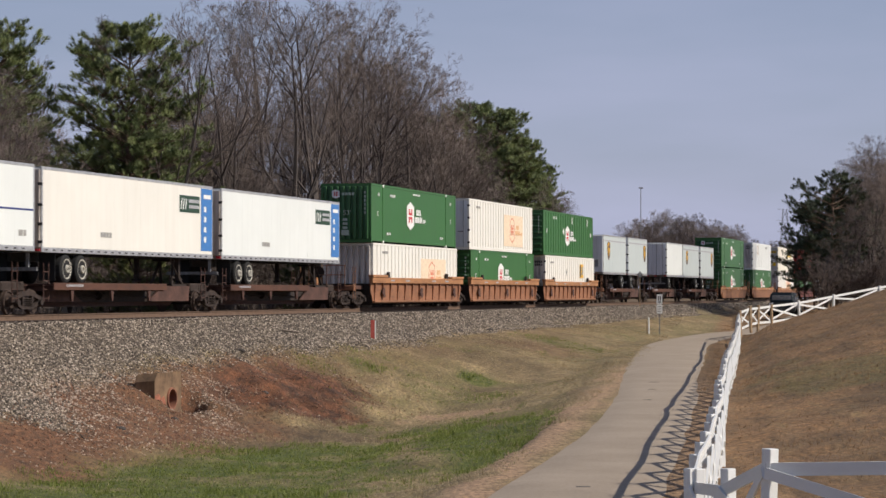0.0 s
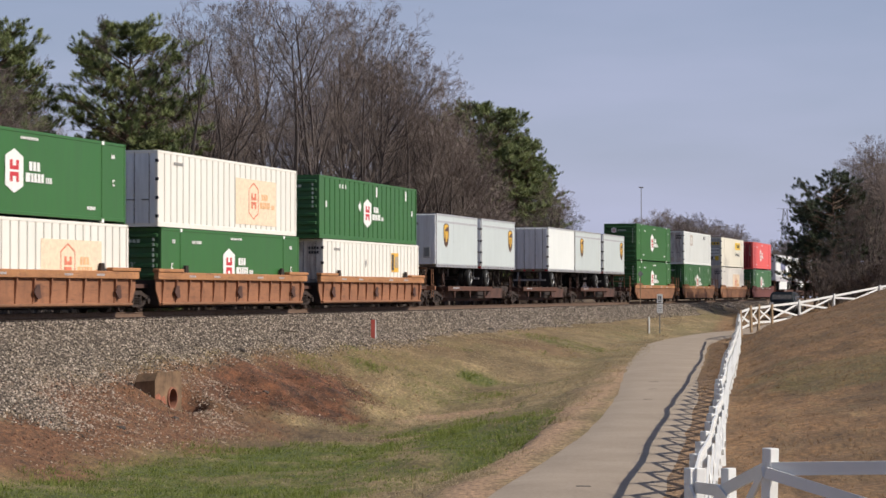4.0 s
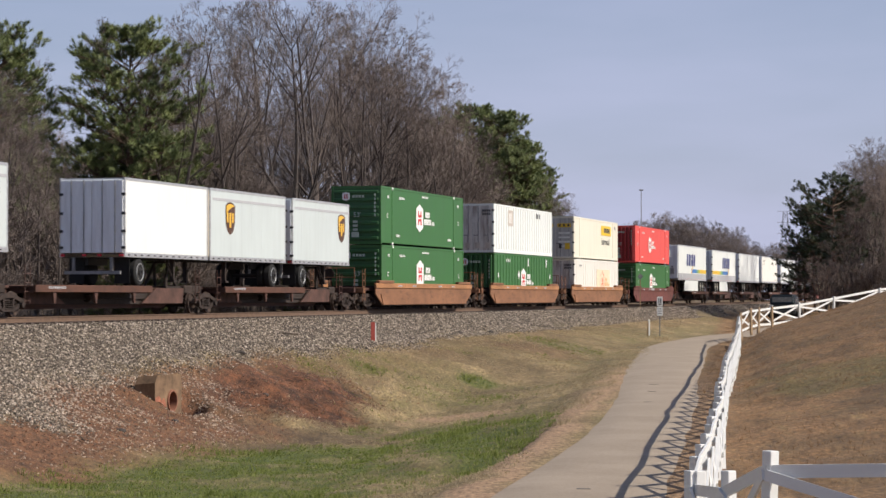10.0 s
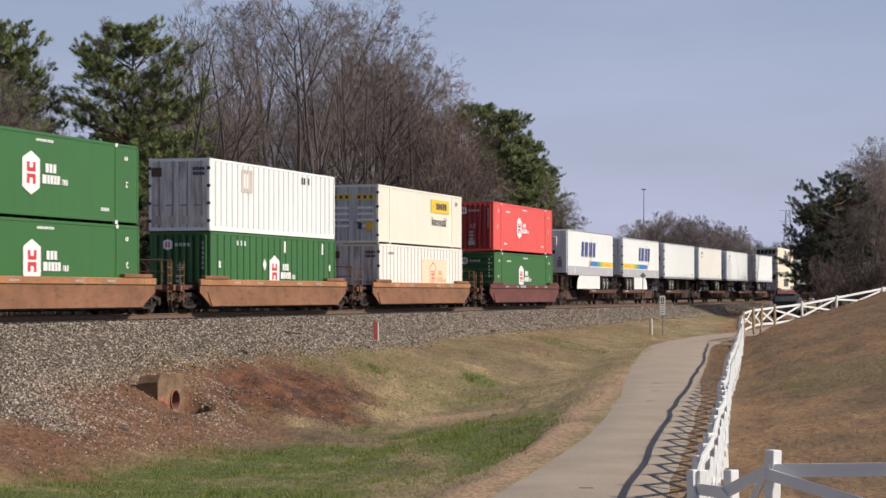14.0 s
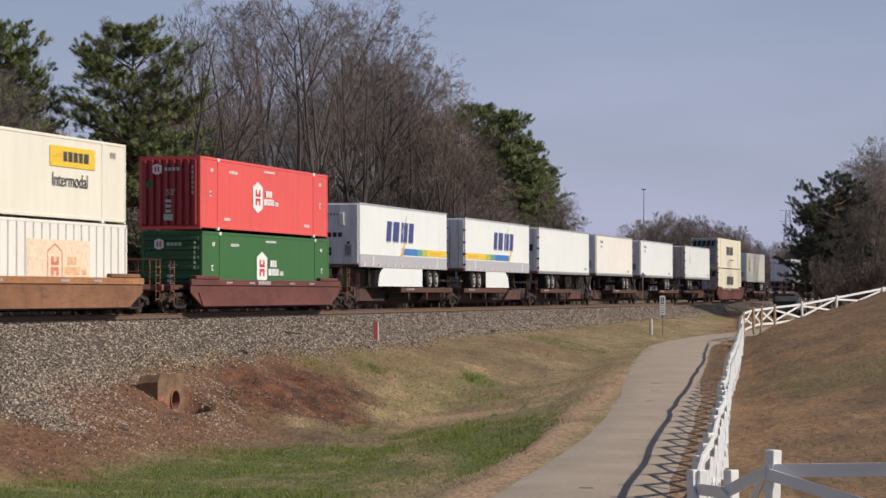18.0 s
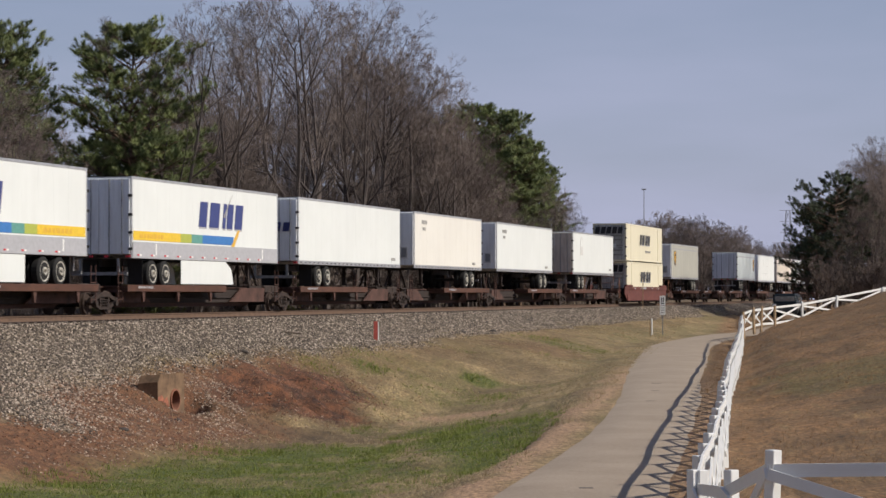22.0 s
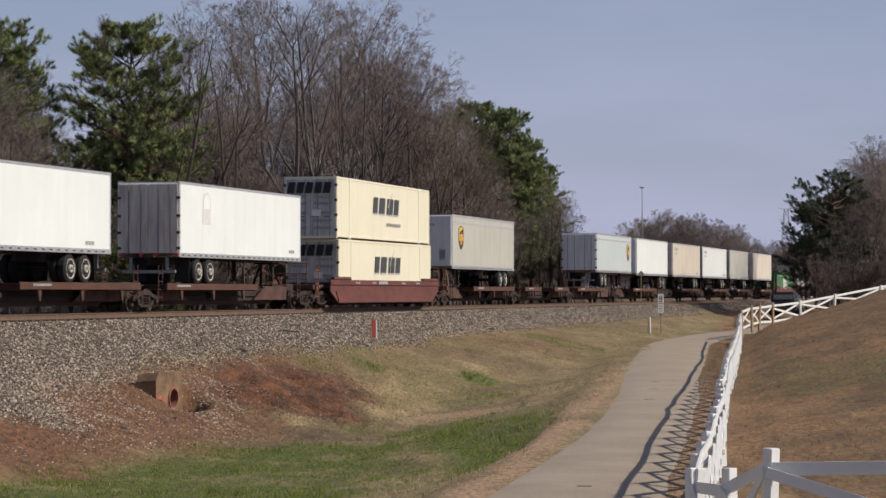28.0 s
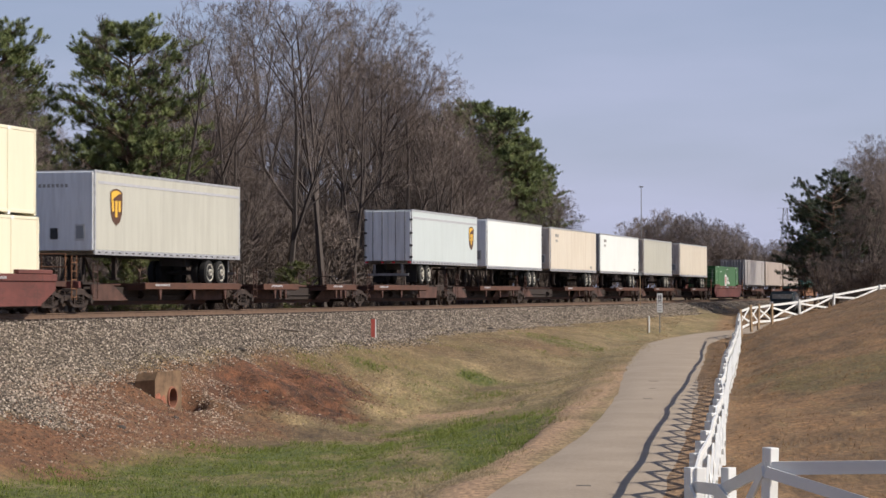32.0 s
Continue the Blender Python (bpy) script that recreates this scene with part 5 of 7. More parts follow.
def m_blue_line(c, h, H):
    bars(c, "mark_navy", -h + 0.12, 1.35, (2 * h - 0.24,), 0.06, y=YS)
    bars(c, "mark_grey", h - 1.2, 0.5, (0.3, 0.2), 0.2, y=YS)


def m_shield(off, z=1.75, right=False, line=True):
    def f(c, h, H):
        shield(c, (h - off) if right else (-h + off), z, YS)
        if line:
            bars(c, "mark_light_grey", -h + 0.3, H - 0.48, (2 * h - 0.4,), 0.10, y=YS)
    return f


def m_haulier(right, stripe_left):
    def f(c, h, H):
        x0 = -h + (5.4 if not right else 7.6)
        slant_word(c, x0 - 0.9, 1.34, 5.4, 1.0, "mark_navy", y=YS)
        bars(c, "mark_light_grey", -h + 0.1, 0.02, (2 * h - 0.2,), 0.60, y=-1.296)
        n = int((2 * h - 1) / 1.3)
        bars(c, "mark_red", -h + 0.5, 0.10, (0.2,) * n, 0.06, 1.1, y=-1.303)
        bars(c, "mark_white", -h + 0.7, 0.10, (0.2,) * n, 0.06, 1.1, y=-1.303)
        for k in (-h + 2.3, h - 2.0):
            plate(c, rect(0.12, 0.42), "mark_white", k, 0.36, -1.303)
        if not right:
            for k in range(5):
                end_plate(c, -h - 0.06, 0.75 - 0.27 * k, 1.55, 0.2, 0.22, "mark_dark")
            part("vent_box", boxes((-h - 0.16, -h - 0.06, -0.55, -0.3, 2.0, 2.6), bevel=0.02), "mark_white", c)
            end_plate(c, -h - 0.06, -0.75, 0.75, 0.16, 0.4, "mark_grey")
            end_plate(c, -h - 0.06, -0.75, 1.15, 0.12, 0.16, "mark_dark")
        # a tapering stripe that runs from yellow through green to blue under a gold blade
        x0, x1 = (-h + 0.15, -h + 10.6) if stripe_left else (h - 0.15, -h + 7.3)
        z0, tail = 0.68, 0.34
        cols = ("mark_yellow",) * 4 + ("mark_olive", "mark_teal") + ("mark_blue",) * 3
        for i, m_ in enumerate(cols):
            a, b = sorted((x0 + (x1 - x0) * i / 9, x0 + (x1 - x0) * (i + 1) / 9))
            plate(c, [(a, z0), (b, z0), (b, z0 + tail), (a, z0 + tail)], m_, 0, 0, YS)
        bars(c, "mark_gold", min(x0, x1) + (0.6 if stripe_left else abs(x1 - x0) - 3.4), z0 + 0.09, (0.3, 0.22, 0.2, 0.3, 0.24, 0.2, 0.2), 0.15, 0.1, y=YS - .006)
        plate(c, [(-.35, -.12), (0.05, -.12), (0.75, 0.62), (.5, 0.62)], "mark_gold", x1, z0, YS - .006)
    return f


def m_small(c, h, H):
    bars(c, "mark_grey", -h + 1.4, H - 0.62, (0.2, 0.25, 0.25, 0.2), 0.2, y=YS)
    bars(c, "mark_grey", -h + 1.6, H - 0.95, (0.25, 0.25), 0.16, y=YS)
    bars(c, "mark_grey", h - 2.2, 0.3, (0.2, 0.2, 0.2), 0.14, y=YS)


def m_oval(c, h, H):
    arch = [(0.42, -0.5)] + [(0.42 * math.cos(a), 0.35 + 0.42 * math.sin(a)) for a in [math.pi * i / 10 for i in range(11)]] + [(-0.42, -0.5)]
    plate(c, arch, "end_oval", -h + 2.9, 1.85, YS)
    plate(c, [(a * 0.82, b * 0.86) for a, b in arch[1:-1]] + [(-0.34, 0.1), (0.34, 0.1)], "white_paint", -h + 2.9, 1.85, YS - 0.003)
    bars(c, "mark_grey", h - 1.6, 0.35, (0.2, 0.2, 0.2), 0.14, y=YS)


def tally(c, h, H, mat="mark_white", y=-1.302):
    """Small stencilled figures and castings along a box side."""
    bars(c, mat, -h + 1.1, H - 0.58, (0.10, 0.10), 0.15, y=y)
    bars(c, mat, -h + 3.2, H - 0.56, (0.10,) * 6, 0.12, 0.07, y=y)
    bars(c, mat, -0.6, H - 0.32, (0.10,) * 9, 0.09, 0.05, y=y)
    bars(c, mat, h - 1.3, H - 0.58, (0.10, 0.10), 0.15, y=y)
    for x in (-h + 1.1, h - 1.1):
        plate(c, rect(0.19, 0.22), mat, x, 1.45, y)
        plate(c, rect(0.11, 0.13), "green_paint", x + 0.02, 1.45, y - 0.005)
    for x in (-5.4, 4.7):
        bars(c, mat, x, 0.42, (0.12, 0.07, 0.12, 0.10, 0.07), 0.12, 0.05, y=y)


def m_hex(dx=0.0, ink="mark_red", plate_mat="mark_white", text="mark_white", z=None, k=1.0):
    def f(c, h, H):
        hex_badge(c, dx - 1.4, (H / 2 + 0.05) if z is None else z, k, plate_mat, ink, text)
        tally(c, h, H, text)
    return f


def m_hex_ribbed(dx=0.6):
    def f(c, h, H):
        hex_badge(c, dx - 0.85, H / 2 - 0.08, 0.95)
        plate(c, [(-.25, 0), (0, -.26), (.25, 0), (0, .26)], "mark_white", dx - 2.1, H / 2 + 0.2)
        bars(c, "mark_white", -h + 3.0, H - 0.5, (0.14, 0.14, 0.14), 0.2, 0.3)
        for x in (-h + 1.0, h - 0.9):
            plate(c, rect(0.2, 0.28), "mark_white", x, 1.6)
        for x in (0.9, 6.1):
            plate(c, rect(0.22, 0.5), "mark_white", x, H - 0.45)
    return f


def m_faded(dx):
    def f(c, h, H):
        plate(c, rect(5.0, 1.9), "mark_pale_orange", dx + 0.35, H / 2 - 0.15, -1.2965)
        for (a, b), (e, f) in zip(hexagon(1.15, 1.5), hexagon(1.15, 1.5)[1:] + hexagon(1.15, 1.5)[:1]):
            d = Vector((e - a, f - b)).normalized() * 0.03
            plate(c, [(a - d.y, b + d.x), (a + d.y, b - d.x), (e + d.y, f - d.x), (e - d.y, f + d.x)], "mark_faded_red", dx, H / 2 - 0.1, -1.302)
        hex_badge(c, dx, H / 2 - 0.1, 0.9, None, "mark_faded_red", "mark_faded_orange")
        bars(c, "mark_grey", -h + 1.6, H - 0.5, (0.15,) * 5, 0.12, 0.05)
    return f


def m_small_plate(dx):
    def f(c, h, H):
        plate(c, rect(1.25, 0.95), "mark_gold", h - dx - 0.15, H / 2 + 0.5)
        plate(c, rect(0.34, 0.80), "mark_dark", h - dx - 0.55, H / 2 + 0.5, -1.309)
        for a in (-.12, .12, .34):
            plate(c, [(-.07, -.28), (.07, -.28), (.10, .28), (-.04, .28)], "mark_grey", h - dx + a, H / 2 + 0.52, -1.309)
        plate(c, [(-.16, 0), (0, -.22), (.16, 0), (0, .22)], "mark_grey", -1.4, H / 2 + 0.4)
        bars(c, "mark_grey", -h + 1.6, H - 0.5, (0.15,) * 5, 0.12, 0.05)
    return f


def m_brown_plate(c, h, H):
    plate(c, rect(1.3, 0.95), "end_brown", -h + 4.3, H - 0.75)
    bars(c, "mark_white", -h + 3.9, H - 1.05, (0.2, 0.2), 0.6, 0.15, y=-1.309)
    bars(c, "mark_dark", h - 4.8, H - 0.55, (0.2, 0.2), 0.3, 0.12)
    bars(c, "mark_dark", h - 3.9, H - 0.55, (0.2,), 0.3, 0.12)


def m_yellow_plate(c, h, H):
    plate(c, rect(3.7, 0.70), "mark_yellow", h - 4.6, H - 0.72)
    plate(c, [(-.62, -.12), (-.2, .02), (.5, .12), (.2, -.1)], "mark_gold", h - 5.7, H - 0.66, -1.306)
    bars(c, "mark_dark", h - 5.4, H - 0.88, (0.3, 0.34, 0.34, 0.3, 0.42), 0.34, 0.1, y=-1.309)
    writing(c, "Intermodal", "mark_dark", h - 6.3, H - 1.74, 0.48)
    bars(c, "mark_grey", h - 1.4, H - 0.55, (0.2, 0.2), 0.2, 0.07)


def m_slant_dark(c, h, H):
    slant_word(c, -h + 5.8, 1.38, 4.9, 0.78, "mark_dark", y=-1.302)
    bars(c, "mark_grey", -h + 8.2, 0.78, (0.2,) * 9, 0.16, 0.08)


def m_door_blocks(c, h, H):
    for k in range(5):
        end_shape(c, -h - 0.12, 0.95 - 0.42 * k, 1.65, [(-.15, -.2), (.15, -.2), (.09, .2), (-.21, .2)], "mark_navy")
    for z in (2.15, 2.5):
        end_shape(c, -h - 0.12, 0.35, z, [(.75, -.06), (.55, .06), (-.55, .22), (-.35, .1)], "mark_grey")
    for k, w in ((2.15, 0.9), (2.4, 0.7)):
        end_plate(c, -h - 0.11, 0.1, k, w, 0.06, "mark_grey")
    bars(c, "mark_grey", h - 1.6, 0.35, (0.2, 0.2, 0.2), 0.14, y=YS)


HUB, HUBD = "green_paint", "dark_green_paint"
# head: dry vans on spine units
trailer(-199.3, 16.1, "white_paint", "white dry van trailer with a thin blue line", "left", end_mat="end_brown", marks=m_blue_line)
trailer(-182.65, 15.95, "warm_white_paint", "cream-white dry van trailer with blue panel and grimy doors", "left", end_mat="end_brown", roof=4.99, floor=2.10, marks=m_blue_panel)
trailer(-165.68, 15.65, "white_paint", "white dry van trailer with a blue panel", "left", end_mat="end_brown", roof=4.98, floor=2.10, marks=m_blue_panel)
spine_car(-200.3, -183.2)
spine_car(-183.2, -166.2)
spine_car(-166.2, -148.4, own_rear=True)
# three-unit ribbed well car
Z0 = 0.30
for k, s in enumerate((-144.9, -125.6, -106.2)):
    well_car(s + 0.1, s + 16.3, "ribbed", shared_front=k > 0, shared_rear=k < 2, front=True, rear=False)
container(-144.6, Z0, 16.15, "warm_white_paint", "white corrugated container with faded orange mark, in a well car", "corr", "corr", "door_grey", marks=m_faded(2.8))
container(-144.92, Z0 + 2.92, 16.2, HUB, "dark green container with white and red mark, stacked on top", "smooth", "corr", HUBD, marks=m_hex(0.3), end_marks=end_badge)
container(-125.3, Z0, 16.15, HUB, "dark green smooth-sided container in a well car", "smooth", "ribs", HUBD, marks=m_hex(0.6), end_marks=end_badge)
container(-125.65, Z0 + 2.92, 16.15, "warm_white_paint", "white corrugated container with faded orange mark on top", "corr", "doors", "end_silver", marks=m_faded(2.5))
container(-105.7, Z0, 16.15, "warm_white_paint", "white corrugated container with a small gold plate, in a well car", "corr", "doors", "door_grey", marks=m_small_plate(4.3), end_marks=end_rusty)
container(-106.26, Z0 + 2.92, 16.3, HUB, "dark green ribbed container with white and red mark on top", "corr", "ribs", HUBD, marks=m_hex_ribbed(0.2), pitch=0.75, end_marks=end_badge)
# pup trailers on spine units
trailer(-85.9, 9.0, "silver_paint", "pale silver short trailer with brown and gold shield", "right", end_mat="end_silver", roof=5.02, axles=1, marks=m_shield(2.0), half=4)
trailer(-75.95, 8.4, "silver_paint", "pale silver short trailer with brown and gold shield", "left", end_mat="end_silver", roof=5.04, axles=1, marks=m_shield(1.2, right=True), half=4)
trailer(-57.97, 8.35, "white_paint", "plain white short trailer with grey ribbed end", "left", end_mat="end_silver", axles=1, posts=False, half=4)
trailer(-49.35, 9.2, "silver_paint", "pale silver short trailer with brown and gold shield", "right", end_mat="dusty_white_paint", axles=1, marks=m_shield(2.3), half=4)
trailer(-39.2, 8.3, "silver_paint", "pale silver short trailer with brown and gold shield", "left", end_mat="end_silver", axles=1, marks=m_shield(1.2, right=True), half=4)
spine_car(-85.2, -67.0, wheels_left=True)
spine_car(-67.0, -49.2)
spine_car(-49.2, -30.6, own_rear=True)
# four single wells
for s, st in ((-25.65, "smooth"), (-2.23, "smooth"), (20.94, "smooth"), (44.54, "maroon")):
    well_car(s, s + 16.18, st)
Z0 = 0.34
container(-25.55, Z0, 16.15, HUB, "dark green container with white and red mark, in a well car", "smooth", "ribs", HUBD, marks=m_hex(0.4), end_marks=end_badge)
container(-25.65, Z0 + 2.93, 16.18, HUB, "dark green container with white and red mark, stacked on top", "smooth", "ribs", HUBD, marks=m_hex(0.4), end_marks=end_badge)
container(-2.1, Z0, 16.15, HUB, "dark green ribbed container with white and red mark below", "corr", "corr", HUBD, marks=m_hex_ribbed(0.4), pitch=0.75, end_marks=end_badge)
container(-2.23, Z0 + 2.93, 16.16, "white_paint", "white corrugated container with rusty grey doors, stacked on top", "corr", "doors", "door_grey", marks=m_brown_plate, end_marks=end_rusty)
container(21.1, Z0, 16.15, "warm_white_paint", "white corrugated container with faded orange mark, in a well car", "corr", "doors", "door_grey", marks=m_faded(1.9), end_marks=end_rusty)
container(20.94, Z0 + 2.92, 16.18, "ivory_paint", "ivory container with yellow plate, stacked on top", "smooth", "doors", "door_silver", marks=m_yellow_plate, end_marks=end_yellow)
container(44.75, Z0, 16.1, HUB, "dark green container with white and red mark, in a well car", "smooth", "ribs", HUBD, marks=m_hex(0.3, k=0.95), end_marks=end_badge)
container(44.54, Z0 + 2.96, 16.1, "red_paint", "bright red container with white mark, stacked on top", "smooth", "corr", "shaded_red_paint", marks=m_hex(0.0, ink="mark_red", k=0.9), end_marks=end_badge)
# highway trailers on spine units
trailer(65.6, 16.15, "white_paint", "white trailer with navy blocks, yellow-blue stripe and white skirt", "right", end_mat="end_silver", roof=5.15, floor=2.05, marks=m_haulier(False, False), skirt=True)
trailer(85.7, 16.05, "white_paint", "white trailer with navy blocks, yellow-blue stripe and white skirt", "left", end_mat="end_silver", roof=5.06, floor=2.05, marks=m_haulier(True, True), skirt=True)
trailer(104.5, 16.1, "white_paint", "plain white dry van trailer, clean", "left", end_mat="end_silver", roof=5.05, floor=2.07, marks=m_door_blocks, setback=3.0)
trailer(123.25, 14.25, "warm_white_paint", "plain cream-white dry van trailer with dusty edges", "right", end_mat="end_silver", roof=5.05, floor=2.10, marks=m_small)
trailer(141.2, 15.3, "white_paint", "white dry van trailer with small grey lettering", "right", end_mat="end_silver", roof=5.03, floor=2.1, marks=m_small)
trailer(163.1, 14.5, "white_paint", "white dry van trailer with stained brown end", "left", end_mat="end_brown", roof=5.03, floor=2.1, marks=m_oval, rim=None)
for a, b, wl in ((64.6, 83.8, False), (83.8, 103.2, True), (103.2, 121.9, True), (121.9, 140.2, False), (140.2, 160.3, False), (160.3, 178.9, True)):
    spine_car(a, b, wl, own_rear=b > 170)
well_car(182.82, 199.0, "maroon")
container(183.1, Z0, 16.15, "cream_paint", "cream container with dark slanted blocks, in a well car", "smooth", "doors", "door_silver", marks=m_slant_dark, end_marks=end_slant)
container(182.82, Z0 + 2.92, 16.18, "cream_paint", "cream container with dark slanted blocks, stacked on top", "smooth", "doors", "door_silver", marks=m_slant_dark, end_marks=end_slant)
trailer(203.83, 14.75, "beige_grey_paint", "dull grey trailer with brown and gold shield", "right", end_mat="end_silver", roof=5.06, floor=2.05, marks=m_shield(1.9, 1.75))
spine_car(203.0, 219.6, False)
spine_car(219.6, 236.0, empty=True)
spine_car(236.0, 253.0, True)
spine_car(253.0, 259.6 + 10.4, False, own_rear=False)
trailer(244.48, 13.8, "silver_paint", "pale blue-silver trailer with brown and gold shield", "left", end_mat="end_silver", roof=5.03, floor=2.2, marks=m_shield(1.4, 1.6, True))
trailer(260.7, 14.6, "white_paint", "white dry van trailer", "right", end_mat="end_silver", roof=5.03, floor=2.1)
trailer(278.0, 15.3, "dusty_white_paint", "dusty cream dry van trailer", "right", end_mat="end_brown", roof=5.0, floor=2.1, marks=m_small)
trailer(294.8, 15.7, "white_paint", "white dry van trailer", "right", end_mat="end_grey", roof=5.0, floor=2.1, marks=m_small)
trailer(313.0, 13.6, "beige_grey_paint", "grey-beige dry van trailer", "right", end_mat="end_brown", roof=5.0, floor=2.1)
trailer(331.0, 15.8, "dusty_white_paint", "dusty beige dry van trailer", "right", end_mat="end_brown", roof=5.0, floor=2.1)
for a, b, e in ((270.0, 293.4, False), (293.4, 311.9, False), (311.9, 328.5, False), (328.5, 347.6, True)):
    spine_car(a, b, False, own_rear=e)
well_car(352.1, 368.3, "maroon")
container(352.1, Z0, 16.15, HUB, "dark green smooth-sided container riding alone in a well car", "smooth", "ribs", HUBD, marks=m_hex(0.3), end_marks=end_badge)
for s, mat, words in ((373.6, "stained_grey", "stained dull grey container riding on a spine car"), (391.0, "stained_beige", "rust-streaked beige container riding on a spine car"), (408.2, "stained_beige", "rust-streaked beige container riding on a spine car")):
    container(s, 1.42, 16.1, mat, words, "smooth", "corr", mat, H=2.72)
for a, b, e in ((371.5, 389.2, False), (389.2, 406.9, False), (406.9, 425.0, True)):
    spine_car(a, b, False, own_rear=e)
well_car(430.0, 446.2, "smooth")
container(430.0, Z0, 16.15, "teal_green_paint", "dark teal container in a well car", "smooth", "ribs", "teal_green_paint", end_marks=end_badge)

# ---------------------------------------------------------------- trees
def limb_mesh(name, segs, mat, sides=4):
    """Tapered tubes from a list of (p, q, r0, r1)."""
    vs, fs = [], []
    for p, q, r0, r1 in segs:
        d = q - p
        if d.length < 1e-6:
            continue
        d.normalize()
        u = d.orthogonal().normalized()
        w = d.cross(u)
        k = len(vs)
        for c, r in ((p, r0), (q, r1)):
            for i in range(sides):
                t = 2 * math.pi * i / sides
                vs.append(c + (u * math.cos(t) + w * math.sin(t)) * r)
        for i in range(sides):
            fs.append((k + i, k + (i + 1) % sides, k + sides + (i + 1) % sides, k + sides + i))
    return raw_mesh(name, vs, fs, mat)


def bare_tree(seed, H, lean=0.0, counts=(9, 7, 6, 5, 4), first=0.3, angle=40, leaders=1, fork=0.25, fine=0.0065):
    """A leafless hardwood: an upright trunk, forked leaders, ascending limbs, branches and a haze of twigs."""
    rng = random.Random(seed)
    thick, thin = [], []
    lift = (0.02, 0.09, 0.06, 0.05, 0.03, 0.0)
    bend = (0.035, 0.055, 0.07, 0.08, 0.08, 0.08)
    tilts = (angle, 40, 38, 34, 32)

    def aside(d, tilt, turn):
        u = d.orthogonal().normalized()
        w = d.cross(u)
        return (d * math.cos(tilt) + (u * math.cos(turn) + w * math.sin(turn)) * math.sin(tilt)).normalized()

    def grow(p, d, length, r, level, start):
        n = (9, 6, 4, 3, 2, 1)[level]
        kids = counts[level] if level < len(counts) else 0
        spots = sorted(rng.uniform(start, 1.0) for _ in range(kids))
        r0, turn = r, rng.uniform(0, 6.28)
        for i in range(n):
            d = (d + Vector([rng.gauss(0, bend[level]) for _ in range(3)]) + Vector((0, 0, lift[level]))).normalized()
            q = p + d * length / n
            r1 = max(r0 * (1 - 0.8 * (i + 1) / n), fine)
            (thick if level < 3 else thin).append((p, q, r, r1))
            for f in spots:
                if i / n < f <= (i + 1) / n:
                    turn += 2.4 + rng.gauss(0, 0.5)
                    e = aside(d, radians(tilts[level]) * rng.uniform(0.65, 1.2), turn)
                    k = (0.60 - 0.34 * f) if level == 0 else (0.62 - 0.30 * f) if level < 3 else (0.72 - 0.30 * f)
                    rr = r + (r1 - r) * (f * n - i)
                    grow(p.lerp(q, f * n - i), e, length * k * rng.uniform(0.75, 1.2), max(rr * rng.uniform(0.55, 0.8), fine), level + 1, 0.22)
            p, r = q, r1

    d0 = Vector((lean, rng.uniform(-.05, .05), 1)).normalized()
    base, r = Vector((0, 0, -0.3)), 0.0095 * H + 0.03
    if leaders == 1:
        grow(base, d0, H, r, 0, first)
    else:
        q = base + d0 * H * fork
        thick.append((base, q, r, r * 0.8))
        a0 = rng.uniform(0, 6.28)
        for k in range(leaders):
            grow(q, aside(d0, radians(rng.uniform(9, 17)), a0 + k * 6.28 / leaders), H * (1 - fork) * rng.uniform(0.86, 1.05), r * (0.78 - 0.08 * leaders), 0, first)
    k = H / max(q.z for _, q, _, _ in thick + thin)
    sc = lambda L: [(p * k, q * k, a, b) for p, q, a, b in L]
    return limb_mesh("trunk", sc(thick), "bark", 5), limb_mesh("crown", sc(thin), "twig", 3)


def brush(seed, n=46):
    """One bushy shoot of pine needles along z, about one unit long: needles as slim triangles."""
    r = np.random.RandomState(seed)
    u, a = r.uniform(0, 0.45, n), r.uniform(0, 6.283, n)
    tilt = np.interp(u, (0, 0.45), (1.5, 0.6)) * r.uniform(0.6, 1.15, n)
    d = np.stack([np.sin(tilt) * np.cos(a), np.sin(tilt) * np.sin(a), np.cos(tilt)], 1)
    side = np.stack([-np.sin(a), np.cos(a), 0 * a], 1) * 0.028
    root = np.stack([0 * u, 0 * u, u], 1)
    tip = root + d * r.uniform(0.42, 0.62, n)[:, None]
    return np.stack([root - side, root + side, tip], 1)


BRUSHES = [brush(900 + i) for i in range(6)]


